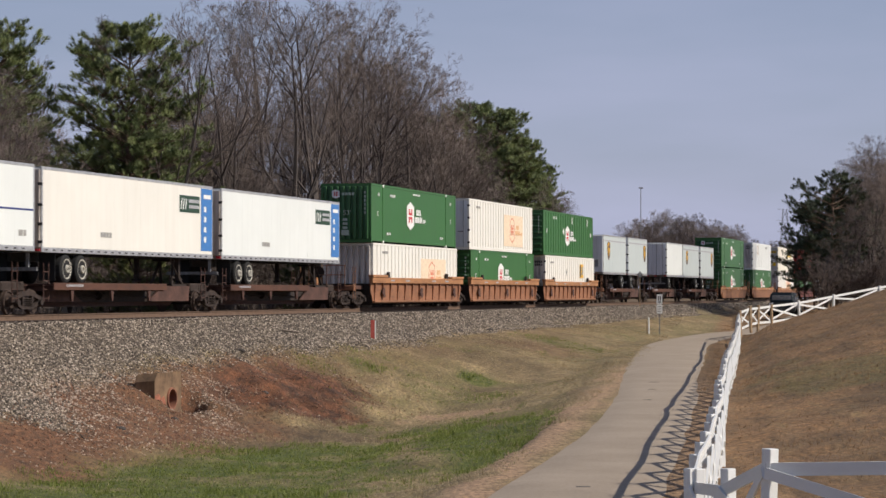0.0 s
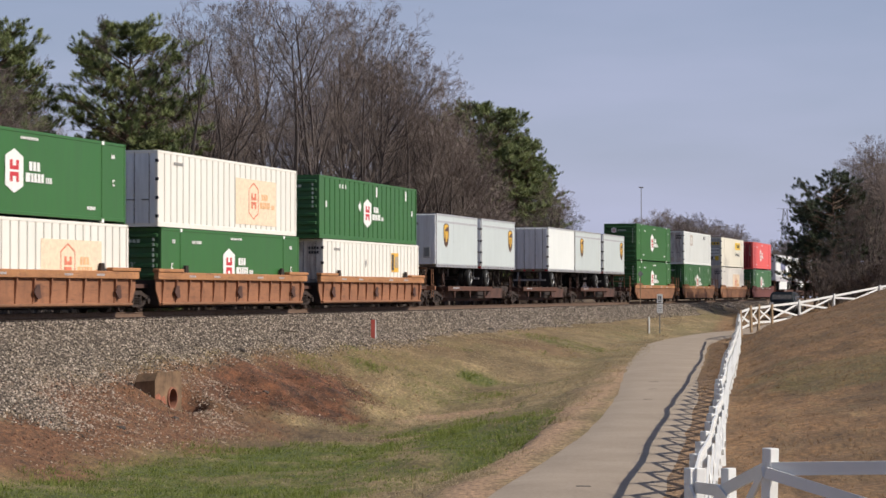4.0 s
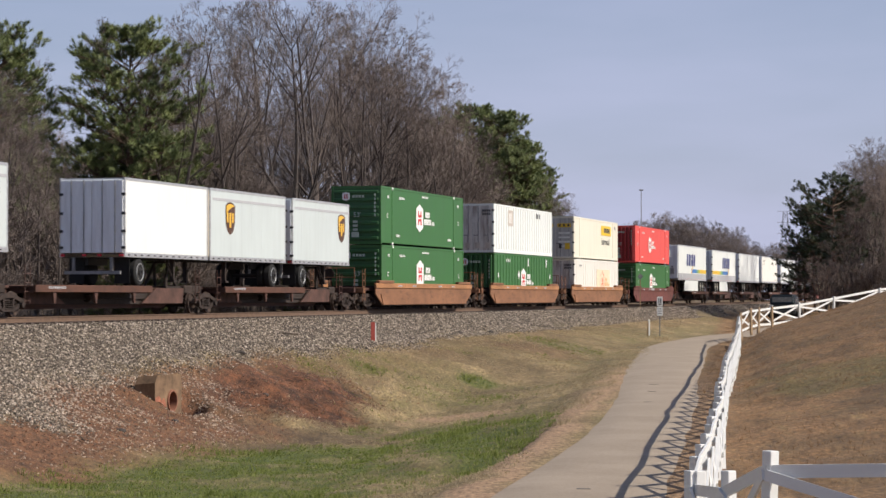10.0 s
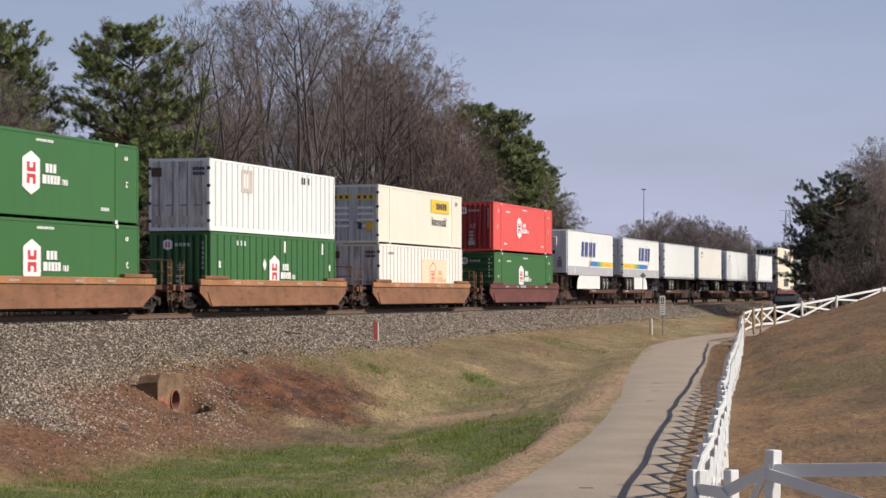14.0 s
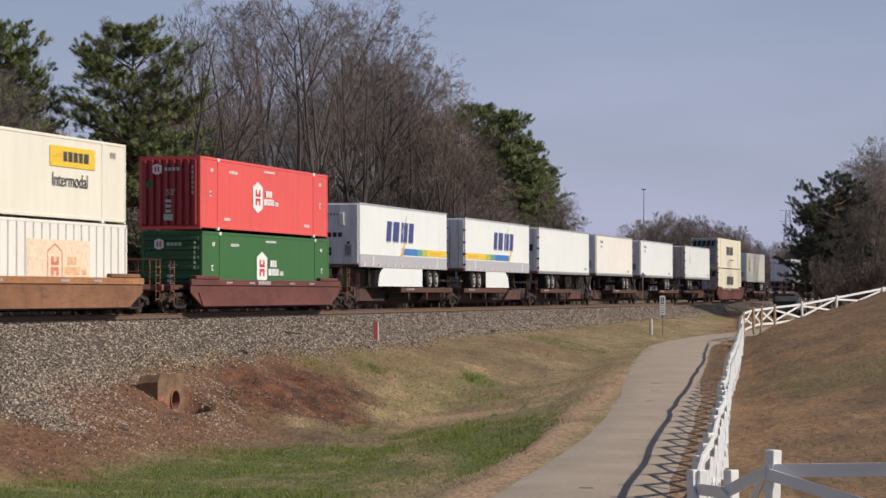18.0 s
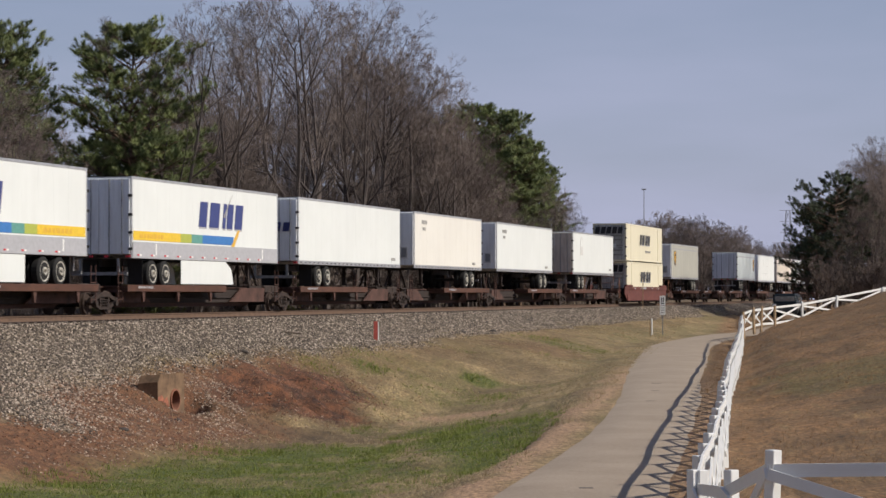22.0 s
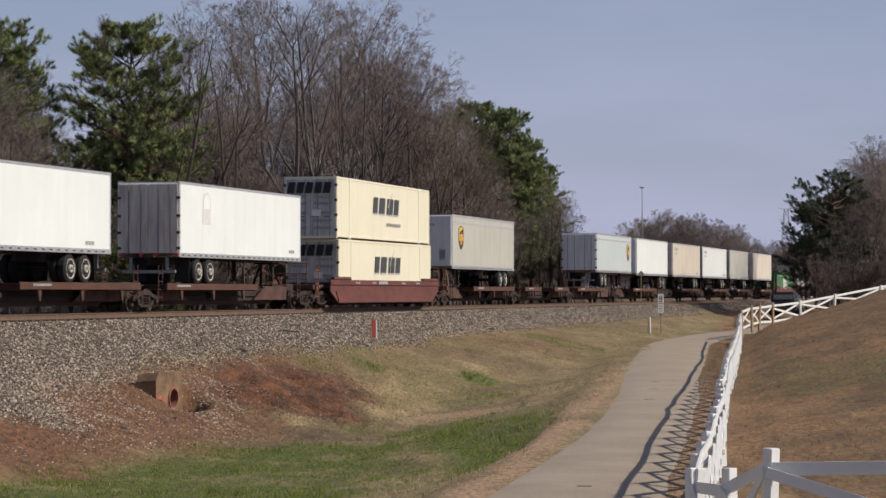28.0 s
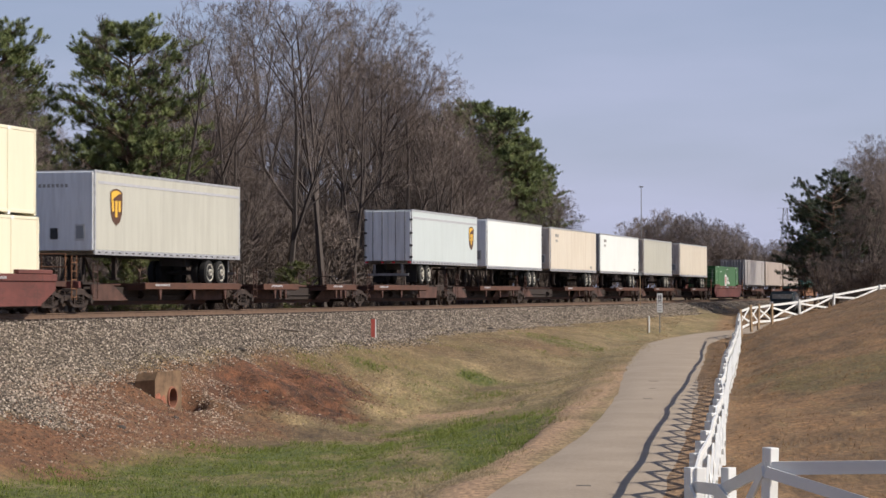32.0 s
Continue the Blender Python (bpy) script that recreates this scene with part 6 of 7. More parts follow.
def pine(seed, H, crown=0.8, radius=0.235, mat="needles", size=0.46, step=0.5, per=6, side=7, droop=0.0, peak=0.35):
    """A pine: straight trunk, whorls of limbs that turn up at their ends, needles in brushes at the shoot tips."""
    rng = random.Random(seed)
    wood, tufts = [], []
    n, p = 10, Vector((0, 0, -0.3))
    spine = [p]
    for i in range(n):
        q = Vector((rng.gauss(0, 0.006 * H), rng.gauss(0, 0.006 * H), H * (i + 1) / n * 0.97))
        wood.append((p, q, 0.014 * H * (1 - i / n) + 0.02, 0.014 * H * (1 - (i + 1) / n) + 0.02))
        p = q
        spine.append(q)

    def shoot(c, d):
        d = (d + Vector((rng.gauss(0, .18), rng.gauss(0, .18), rng.uniform(0.5, 1.3)))).normalized()
        u = d.orthogonal().normalized()
        R = np.array((u, d.cross(u), d)).T
        s = size * rng.uniform(0.7, 1.2)
        tufts.append(BRUSHES[rng.randrange(6)] @ R.T * s + np.array(c))

    rings = max(4, int(H * crown / step))
    for i in range(rings):
        f = (i + rng.uniform(0.2, 0.8)) / rings
        for k in range(per):
            z = H * (1 - crown) + H * crown * min(0.985, f + rng.gauss(0, 0.012))
            j = min(int(z / H * n), n - 1)
            base = spine[j].lerp(spine[j + 1], z / H * n - j)
            a = rng.uniform(0, 6.283)
            prof = np.interp(f, (0, 0.15, peak, 0.65, 0.85, 1.0), (0.60, 0.92, 1.0, 0.86, 0.58, 0.18))
            reach = H * radius * float(prof) * rng.choice((0.62, 0.8, 0.95, 1.0, 1.15)) * rng.uniform(0.85, 1.1)
            out = Vector((math.cos(a), math.sin(a), 0))
            rise = 0.05 - droop + 0.6 * f * f + rng.gauss(0, 0.1)
            pts = [base + out * reach * t + Vector((0, 0, reach * (rise * t + 0.22 * t * t))) for t in (0, .25, .5, .75, 1)]
            for m_, (x0, x1) in enumerate(zip(pts, pts[1:])):
                wood.append((x0, x1, 0.036 * (1 - m_ / 5) * min(1, reach / 2) + 0.006, 0.036 * (1 - (m_ + 1) / 5) * min(1, reach / 2) + 0.006))
            shoot(pts[-1], out)
            num = max(3, int(side * min(1.0, 0.35 + reach / 3.2)))
            for m_ in range(num):
                t = rng.uniform(0.28, 1.0) ** 0.8
                g = min(int(t * 4), 3)
                at = pts[g].lerp(pts[g + 1], t * 4 - g)
                b = a + rng.choice((-1, 1)) * rng.uniform(0.5, 1.25)
                d = Vector((math.cos(b), math.sin(b), rng.uniform(0.05, 0.55))).normalized()
                ln = (0.16 + 0.24 * (1 - t)) * reach + 0.25
                end = at + d * ln
                wood.append((at, end, 0.016, 0.008))
                shoot(end, d)
                shoot(at.lerp(end, rng.uniform(0.45, 0.8)) + Vector((0, 0, 0.05)), d)
                shoot(end + Vector((rng.gauss(0, .16), rng.gauss(0, .16), rng.gauss(0.02, .1))), d)
    V = np.concatenate(tufts).reshape(-1, 3)
    k = H / V[:, 2].max()
    V[:, 2] *= k
    wood = [(Vector((p.x, p.y, p.z * k)), Vector((q.x, q.y, q.z * k)), a, b) for p, q, a, b in wood]
    return limb_mesh("trunk", wood, "pine_bark", 4), raw_mesh("crown", V.tolist(), np.arange(len(V)).reshape(-1, 3).tolist(), mat)


BARE = [bare_tree(11 + i, 17.0, *q, fine=0.005) for i, q in enumerate((
    (-.05, (8, 6, 5, 5, 3), .32, 38, 1), (.08, (6, 5, 5, 4, 3), .12, 40, 2, .30), (.02, (9, 6, 5, 4, 3), .38, 44, 1),
    (-.08, (5, 5, 5, 4, 3), .15, 36, 3, .22), (.05, (9, 6, 5, 4, 3), .28, 36, 1), (0.0, (6, 5, 5, 4, 3), .18, 42, 2, .42)))]
BUSH = [bare_tree(41 + i, 5.0, 0.0, (6, 6, 5, 4), .1, 44, 3, .06, .010) for i in range(3)]
FAR = [bare_tree(51 + i, 17.0, 0.0, (9, 8, 6, 5), .16, 42, 1, .2, .010) for i in range(4)]
PINES = [pine(61, 14.0, side=9, per=7), pine(62, 15.0, 0.72, 0.21, side=8, per=7), pine(63, 12.0, 0.78, 0.33, "needles_dark", 0.5, 0.62, 4, 9, 0.12, 0.45), pine(64, 4.5, 0.95, 0.32, "needles_yellow", 0.40, 0.4, 5, 5)]


def plant(kind, name, label, category, x, y, k=1.0, turn=0.0, group="", kz=1.0, parts=("trunk", "crown")):
    t = thing(name, label, category, group)
    z = float(ground_z(np.array([x]), np.array([y]))[0])
    t.matrix_basis = Matrix.Translation((x, y, z)) @ Matrix.Rotation(turn, 4, "Z") @ Matrix.Diagonal((k, k, k * kz, 1))
    for nm, me in zip(parts, kind):
        part(nm, me, "", t)
    return t


def px_place(px, d):
    """Plan position at distance d along the bearing px thousandths right of the middle of the view."""
    return px / 1000 * d, d


# (bearing in thousandths, distance, height, variant)
TALL = ((-166, 150, 11.5, 0), (-112, 118, 16.0, 1), (-100, 140, 17.5, 2), (-88, 128, 17.2, 3), (-76, 145, 19.0, 0), (-66, 135, 17.5, 4), (-58, 150, 9.0, 5), (-50, 138, 18.5, 1),
        (-44, 152, 19.2, 2), (-38, 146, 18.5, 3), (-33, 155, 19.6, 4), (-28, 150, 17.6, 0), (-22, 158, 17.8, 5), (-16, 156, 16.8, 1), (-10, 162, 15.4, 2), (-4, 166, 14.0, 3),
        (2, 170, 12.4, 4), (8, 175, 11.2, 5), (14, 178, 10.6, 0), (-184, 135, 13.6, 2), (-172, 128, 12.6, 4), (-150, 150, 10.0, 3), (-122, 150, 14.0, 5), (-138, 140, 9.5, 1),
        (-118, 160, 16.0, 0), (-88, 170, 17.0, 5), (-66, 172, 9.0, 3), (-40, 178, 19.5, 5), (-24, 180, 18.5, 4), (-12, 182, 16.5, 2), (6, 188, 13.0, 1), (20, 190, 11.0, 3), (26, 186, 9.0, 2), (-5, 190, 15.0, 5))
rng = random.Random(5)
for b, d, H, v in TALL:
    x, y = px_place(b, d)
    plant(BARE[v], "bare_tree", "leafless grey-brown hardwood tree in winter woods", "tree", x, y, (1.12 if -82 < b < -38 else 1.05) * H / 17.0, rng.uniform(0, 6.28), "bare trees behind the track")
for b, d, H, v in ((-133, 118, 15.4, 0), (-190, 114, 14.6, 1), (-199, 120, 15.4, 0), (-162, 126, 8.0, 0), (-125, 122, 10.2, 0), (-142, 124, 10.0, 0), (-130, 121, 10.6, 1), (-178, 120, 9.8, 1), (37, 180, 12.0, 1), (24, 178, 15.8, 1), (31, 180, 13.8, 1), (13, 184, 16.8, 0), (28, 176, 12.8, 0), (20, 181, 13.6, 0)):
    x, y = px_place(b, d)
    plant(PINES[v], "pine_tree", "green pine tree with tufted needles among bare woods", "tree", x, y, H / (14, 15, 12)[v], rng.uniform(0, 6.28), "pines behind the track", parts=("trunk", "crown"))
for i in range(64):
    b = -200 + 262 * (i + rng.random()) / 64
    if -62 < b < -32 and i % 3:
        continue
    s_d = np.interp(b, (-200, -100, 0, 60), (98, 118, 158, 215)) + rng.uniform(0, 14)
    x, y = px_place(b, s_d)
    plant(BUSH[i % 3], "bush", "tangled leafless brown undergrowth bush", "bush", x, y, rng.uniform(0.75, 1.5), rng.uniform(0, 6.28), "undergrowth behind the track")
for i in range(44):
    b = -195 + 250 * (i + rng.random()) / 44
    s_d = np.interp(b, (-200, -100, 0, 60), (98, 114, 152, 208)) + rng.uniform(0, 30)
    x, y = px_place(b, s_d)
    plant(BUSH[i % 3], "bush", "low brown briar thicket beside the track", "bush", x, y, rng.uniform(0.45, 0.75), rng.uniform(0, 6.28), "briars behind the track")
# rounded shoulder of the wood
shoulder = random.Random(23)
for x, y, H, v in ((-2.7, 152, 17.6, 4), (-1.1, 156, 16.8, 0), (0.4, 152, 15.4, 3), (1.4, 158, 14.4, 5)):
    plant(BARE[v], "bare_tree", "leafless grey-brown hardwood tree in winter woods", "tree", x, y, H / 17.0, shoulder.uniform(0, 6.28), "bare trees behind the track")
# nearer hazy trees that veil the pines, and the depth of the wood
for b, d, H, v in ((-192, 104, 10.6, 3), (-184, 106, 9.6, 5), (-178, 104, 8.0, 1), (-170, 106, 8.2, 2), (-163, 104, 6.6, 0), (-152, 106, 6.0, 3), (4, 160, 12.0, 5), (10, 163, 11.4, 2), (16, 166, 10.4, 0), (22, 168, 9.2, 3), (0, 160, 12.6, 1), (-188, 108, 11.6, 0), (-196, 106, 11.8, 4), (-175, 108, 9.4, 3),
                   (-104, 122, 8.0, 2), (-84, 128, 8.5, 0), (-30, 148, 10.0, 1), (-18, 154, 13.0, 4), (-9, 158, 13.0, 0), (-3, 162, 12.4, 2)):
    x, y = px_place(b, d)
    plant(BARE[v], "bare_tree", "slender leafless brown tree at the wood's edge", "tree", x, y, H / 17.0, rng.uniform(0, 6.28), "trees at the wood's edge")
for b, d, H in ((3, 158, 12.4), (7, 160, 12.0), (11, 162, 11.4), (15, 163, 10.8), (19, 165, 9.8), (13, 160, 9.0), (22, 168, 8.6), (5, 157, 9.5), (-4, 158, 11.5), (-10, 156, 10.5), (44, 182, 8.0), (48, 184, 8.4), (52, 188, 7.2), (37, 176, 7.0), (30, 172, 7.8), (24, 168, 8.4)):
    x, y = px_place(b, d)
    plant(FAR[int(d) % 4], "bare_tree", "bushy leafless grey-brown tree at the end of the wood", "tree", x, y, H / 17.0, rng.uniform(0, 6.28), "trees at the wood's edge")
for i in range(64):
    b = -205 + 262 * (i + rng.random()) / 64
    d = float(np.interp(b, (-200, 60), (185, 250))) + rng.uniform(0, 30)
    x, y = px_place(b, d)
    plant(FAR[i % 4], "bare_tree", "leafless brown tree deep in the winter wood", "tree", x, y, rng.uniform(8.0, 12.5) * float(np.interp(b, (0, 55), (1, .55))) / 17.0, rng.uniform(0, 6.28), "trees deep in the wood")
for b, d, k in ((-62, 122, 0.75), (-128, 104, 1.0), (-120, 108, 0.9), (-140, 106, 0.8)):
    x, y = px_place(b, d)
    plant(PINES[3], "young_pine", "small yellow-green young pine at the wood's edge", "tree", x, y, k, rng.uniform(0, 6.28), parts=("trunk", "crown"))
for i in range(70):
    b = -200 + 255 * (i + rng.random()) / 70
    s_d = np.interp(b, (-200, -100, 0, 60), (140, 160, 192, 225)) + rng.uniform(0, 16)
    x, y = px_place(b, s_d)
    plant(BUSH[i % 3], "bush", "tall tangled leafless thicket inside the wood", "bush", x, y, rng.uniform(1.2, 1.9) * float(np.interp(b, (-40, 30), (1, .8))), rng.uniform(0, 6.28), "thickets inside the wood")
thicket = random.Random(77)
for i in range(64):
    b = -122 + 124 * (i + thicket.random()) / 64
    d = float(np.interp(b, (-122, 2), (150, 178))) + thicket.uniform(0, 22)
    if -80 < b < -36 and i % 2:
        continue
    x, y = px_place(b, d)
    plant(FAR[i % 4], "bare_tree", "bushy brown sapling thicket under the tall trees", "tree", x, y, thicket.uniform(6.0, 10.5) / 17.0, thicket.uniform(0, 6.28), "saplings in the wood")
for b, d, H, v in ((45, 176, 10.3, 0), (49, 178, 8.8, 4), (41, 174, 9.2, 2)):
    x, y = px_place(b, d)
    plant(BARE[v], "bare_tree", "slender leafless brown tree at the wood's edge", "tree", x, y, H / 17.0, rng.uniform(0, 6.28), "trees at the wood's edge")
# second rank of tall trees, and tall saplings that fill the wood to half its height
for i in range(30):
    b = -122 + 130 * (i + thicket.random()) / 30
    d = float(np.interp(b, (-122, 8), (158, 190))) + thicket.uniform(0, 18)
    top = float(np.interp(b, (-122, -90, -30, -5, 8), (13.5, 16.0, 18.5, 15.5, 12.5))) * d / 165
    x, y = px_place(b, d)
    plant(BARE[(i * 5 + 1) % 6], "bare_tree", "leafless grey-brown hardwood tree in winter woods", "tree", x, y, top * thicket.uniform(0.72, 0.98) / 17.0, thicket.uniform(0, 6.28), "bare trees behind the track")
for i in range(46):
    b = -124 + 128 * (i + thicket.random()) / 46
    if -80 < b < -36 and i % 3:
        continue
    d = float(np.interp(b, (-124, 4), (128, 164))) + thicket.uniform(0, 12)
    x, y = px_place(b, d)
    plant(FAR[i % 4], "bare_tree", "bushy brown sapling thicket under the tall trees", "tree", x, y, thicket.uniform(5.5, 9.5) / 17.0, thicket.uniform(0, 6.28), "saplings in the wood")
for i in range(14):
    b = -120 + 38 * (i + thicket.random()) / 14
    x, y = px_place(b, 128 + 14 * thicket.random())
    plant(FAR[i % 4], "bare_tree", "bushy brown sapling thicket under the tall trees", "tree", x, y, thicket.uniform(7.5, 11.5) / 17.0, thicket.uniform(0, 6.28), "saplings in the wood")
for i in range(70):
    s = -45 + 215 * (i + thicket.random()) / 70
    q = on_track(s, -6.2 - 4.5 * thicket.random())
    plant(BUSH[i % 3], "bush", "low brown briar thicket beside the track", "bush", float(q[0]), float(q[1]), thicket.uniform(0.36, 0.60), thicket.uniform(0, 6.28), "briars behind the track")
for b, d, H, v in ((-117, 132, 11.0, 2), (-113, 126, 12.0, 0), (-109, 136, 13.0, 4), (-105, 128, 12.2, 1), (-101, 134, 13.2, 3), (-97, 130, 12.6, 5), (-93, 138, 13.0, 2), (-89, 132, 12.0, 4)):
    x, y = px_place(b, d)
    plant(BARE[v], "bare_tree", "slender leafless brown tree at the wood's edge", "tree", x, y, H / 17.0, thicket.uniform(0, 6.28), "trees at the wood's edge")
# dark pines and bare trees beyond the fenced hill
for b, d, H, v in ((165, 206, 12.6, 2), (157, 210, 9.6, 2), (171, 212, 11.4, 2), (162, 214, 10.4, 2), (167, 218, 11.0, 2), (153, 214, 6.5, 2), (176, 214, 9.0, 2)):
    x, y = px_place(b, d)
    plant(PINES[v], "pine_tree", "dark green shaded pine tree beyond the fenced hill", "tree", x, y, H / 12.0, rng.uniform(0, 6.28), "dark pines beyond the hill", parts=("trunk", "crown"))
for i in range(8):
    x, y = px_place(170 + 30 * (i + rng.random()) / 8, 206 + 22 * rng.random())
    plant(FAR[i % 4], "bare_tree", "bushy leafless brown tree beyond the hill", "tree", x, y, rng.uniform(8.5, 12.5) / 17.0, rng.uniform(0, 6.28), "bare trees beyond the hill")
for b, d, H, v in ((178, 232, 14.4, 0), (186, 240, 15.4, 2), (193, 236, 14.8, 3), (182, 228, 11.0, 4), (198, 230, 15, 1), (179, 244, 15.0, 3), (184, 252, 16.0, 5), (189, 246, 16.2, 0), (194, 250, 16.0, 4), (187, 226, 14.0, 1), (192, 222, 13.6, 5), (172, 200, 8.4, 3), (177, 203, 10.0, 0), (182, 200, 10.4, 2), (188, 204, 11.0, 4), (194, 200, 11, 1), (180, 208, 12.0, 5), (174, 222, 12.4, 0), (185, 212, 12.6, 3)):
    x, y = px_place(b, d)
    plant(BARE[v], "bare_tree", "leafless brown hardwood tree beyond the hill", "tree", x, y, 1.12 * H / 17.0, rng.uniform(0, 6.28), "bare trees beyond the hill")
for i in range(26):
    x, y = px_place(159 + i * 1.7, 196 + 10 * rng.random())
    plant(BUSH[i % 3], "bush", "tangled leafless brown undergrowth bush", "bush", x, y, rng.uniform(0.7, 1.1), rng.uniform(0, 6.28), "undergrowth beyond the hill")
# distant wood across the bend
for i in range(84):
    b = 74 + 88 * (i + rng.random()) / 84
    d = rng.uniform(430, 520)
    H = np.interp(b, (74, 82, 100, 120, 135, 150, 162), (12, 17.5, 18, 15.5, 11.5, 12.5, 12.5)) * d / 480 * rng.uniform(0.75, 1.02)
    x, y = px_place(b, d)
    plant(FAR[i % 4], "bare_tree", "distant leafless trees beyond the bend of the line", "tree", x, y, H / 17.0, rng.uniform(0, 6.28), "distant trees")
for i in range(84):
    b = 60 + 105 * (i + rng.random()) / 84
    d = rng.uniform(430, 500)
    x, y = px_place(b, d)
    plant(BUSH[i % 3], "bush", "distant leafless brown thicket beyond the line", "bush", x, y, rng.uniform(1.2, 2.0), rng.uniform(0, 6.28), "distant thickets")

# ---------------------------------------------------------------- fences
BOARD = {}


def board(parent, name, p, q, h=0.14, t=0.03, mat="fence_white"):
    p, q = Vector(p), Vector(q)
    bm = boxes((-0.5, 0.5, -t / 2, t / 2, -h / 2, h / 2))
    key = (name, round(h, 3), mat)
    if key not in BOARD:
        BOARD[key] = mesh_of(bm, name, mat)
    else:
        bm.free()
    d = q - p
    ob = part(name, BOARD[key], "", parent)
    yaw = math.atan2(d.y, d.x)
    ob.matrix_basis = Matrix.Translation((p + q) / 2) @ Euler((0, -math.atan2(d.z, math.hypot(d.x, d.y)), yaw)).to_matrix().to_4x4() @ Matrix.Diagonal((d.length + 0.06, 1, 1, 1))
    return ob


POSTS = {}


def fence_run(pts, tops, label, mats, seed=3, height=1.38, cap=0.17, face=1, wob=0.045, turn=0.6, rail=0.14):
    """A crossbuck board fence: posts, top and bottom rails, crossed diagonals."""
    r = random.Random(seed)
    f = thing("board_fence", label, "fence")
    P = []
    for (x, y), top, mat in zip(pts, tops, mats):
        if mat not in POSTS:
            bm = bmesh.new()
            w = 0.066
            box(bm, -w, w, -w, w, -height - 0.25, 0.0, bevel=0.008)
            POSTS[mat] = mesh_of(bm, "post", mat)
        ob = part("post", POSTS[mat], "", f, "", Matrix.Translation((x, y, top)) @ Euler((r.uniform(-.03, .03), r.uniform(-.03, .03), turn + r.uniform(-.1, .1))).to_matrix().to_4x4())
        P.append(Vector((x, y, top)))
    jog = [[(r.uniform(-wob, wob), r.uniform(-wob, wob) * 0.5) for _ in P] for _ in range(2)]
    for i, (a, b) in enumerate(zip(P, P[1:])):
        dz = Vector((0, 0, 1))
        d = (b - a).normalized()
        side = Vector((d.y, -d.x, 0)).normalized()
        out = side * 0.065 * face
        j = lambda k, m_: dz * jog[k][m_][0] + side * jog[k][m_][1]
        board(f, "top_rail", a - dz * cap + out + j(0, i), b - dz * cap + out + j(0, i + 1), rail)
        board(f, "bottom_rail", a - dz * 1.12 + out + j(1, i), b - dz * 1.12 + out + j(1, i + 1))
        board(f, "diagonal", a - dz * 0.26 + out * 1.35, b - dz * 1.02 + out * 1.35, 0.12)
        board(f, "diagonal", a - dz * 1.02 + out * 1.75, b - dz * 0.26 + out * 1.75, 0.12)
    return f


ys = list(np.arange(29.7, 138, 2.42))
lean_in = lambda y: float(np.interp(y, (29.7, 36, 48, 60, 75, 100, 138), (0.03, 0.09, 0.2, 0.15, 0.2, 0.3, 0.42)))
pts = [(fence_x(y) - 0.14 + lean_in(y) + 0.0013 * y * float(vnoise(y, 3.0, 5.5, 40)), y) for y in ys]
tops = [float(np.interp(y, (29.7, 42, 60, 78, 103, 138), (-1.6, -1.5, -1.35, -1.15, -0.88, -0.28))) for y in ys]
fence_run(pts, tops, "white painted crossbuck board fence along the drive", ["fence_white"] * len(ys), cap=0.04, wob=0.05, rail=0.105)
ends = ((1310, 140, 549), (1328, 143, 541), (1343, 146, 539), (1366, 149, 538), (1414, 153, 531), (1476, 157, 520), (1557, 161.5, 505), (1652, 166, 490), (1750, 171, 478))
pts = [((a - 784) / FOCAL * d, d) for a, d, _ in ends]
tops = [EYE_Z + (531 - c) * d / FOCAL for _, d, c in ends]
fence_run(pts, tops, "white board fence climbing the grassy hill, some bare wooden posts", ["post_wood", "post_wood", "post_wood", "post_wood"] + ["fence_white"] * 5, 4, face=-1)
near = ((1235, 29.7, 828), (1288, 27.4, 828), (1363, 25.2, 793), (1768, 24.3, 786))
pts = [((a - 784) / FOCAL * d, d) for a, d, _ in near]
tops = [EYE_Z + (531 - c) * d / FOCAL for _, d, c in near]
fence_run(pts[::-1], tops[::-1], "white crossbuck board fence at the foot of the hill, shaded face", ["fence_white"] * 4, 5, cap=0.22, turn=0.55, face=-1)

# ---------------------------------------------------------------- culvert, markers, signs
cul = thing("culvert", "stained concrete culvert headwall with round pipe mouth", "culvert")
cul.matrix_basis = Matrix.Translation((-9.12, 75.0, -2.66)) @ Matrix.Rotation(radians(72), 4, "Z")
HOLE = (1.28, 0.0)
bm = bmesh.new()
n = 28
ring = [bm.verts.new((HOLE[0] + 0.31 * math.cos(2 * math.pi * i / n), 0, HOLE[1] + 0.31 * math.sin(2 * math.pi * i / n))) for i in range(n)]
rim = []
for i in range(n):
    c_, s_ = math.cos(2 * math.pi * i / n), math.sin(2 * math.pi * i / n)
    k = min((1.28 if c_ < 0 else 0.75) / max(abs(c_), 1e-6), (0.86 if s_ > 0 else 0.9) / max(abs(s_), 1e-6))
    rim.append(bm.verts.new((HOLE[0] + k * c_, 0, k * s_)))
back = [bm.verts.new((v.co.x, 0.7, v.co.z - 0.06)) for v in rim]
deep = [bm.verts.new((v.co.x, 0.65, v.co.z)) for v in ring]
for i in range(n):
    j = (i + 1) % n
    bm.faces.new((ring[i], ring[j], rim[j], rim[i]))
    bm.faces.new((rim[i], rim[j], back[j], back[i]))
    bm.faces.new((ring[j], ring[i], deep[i], deep[j]))
bm.faces.new(back)
part("headwall", bm, "concrete_stained", cul)
bm = bmesh.new()
ring = [[bm.verts.new((HOLE[0] + r * math.cos(2 * math.pi * i / n), yy, HOLE[1] + r * math.sin(2 * math.pi * i / n))) for i in range(n)] for r, yy in ((0.37, 0.0), (0.36, -0.05), (0.305, -0.05), (0.30, 0.6))]
for a, b in zip(ring, ring[1:]):
    for i in range(n):
        bm.faces.new((a[i], a[(i + 1) % n], b[(i + 1) % n], b[i]))
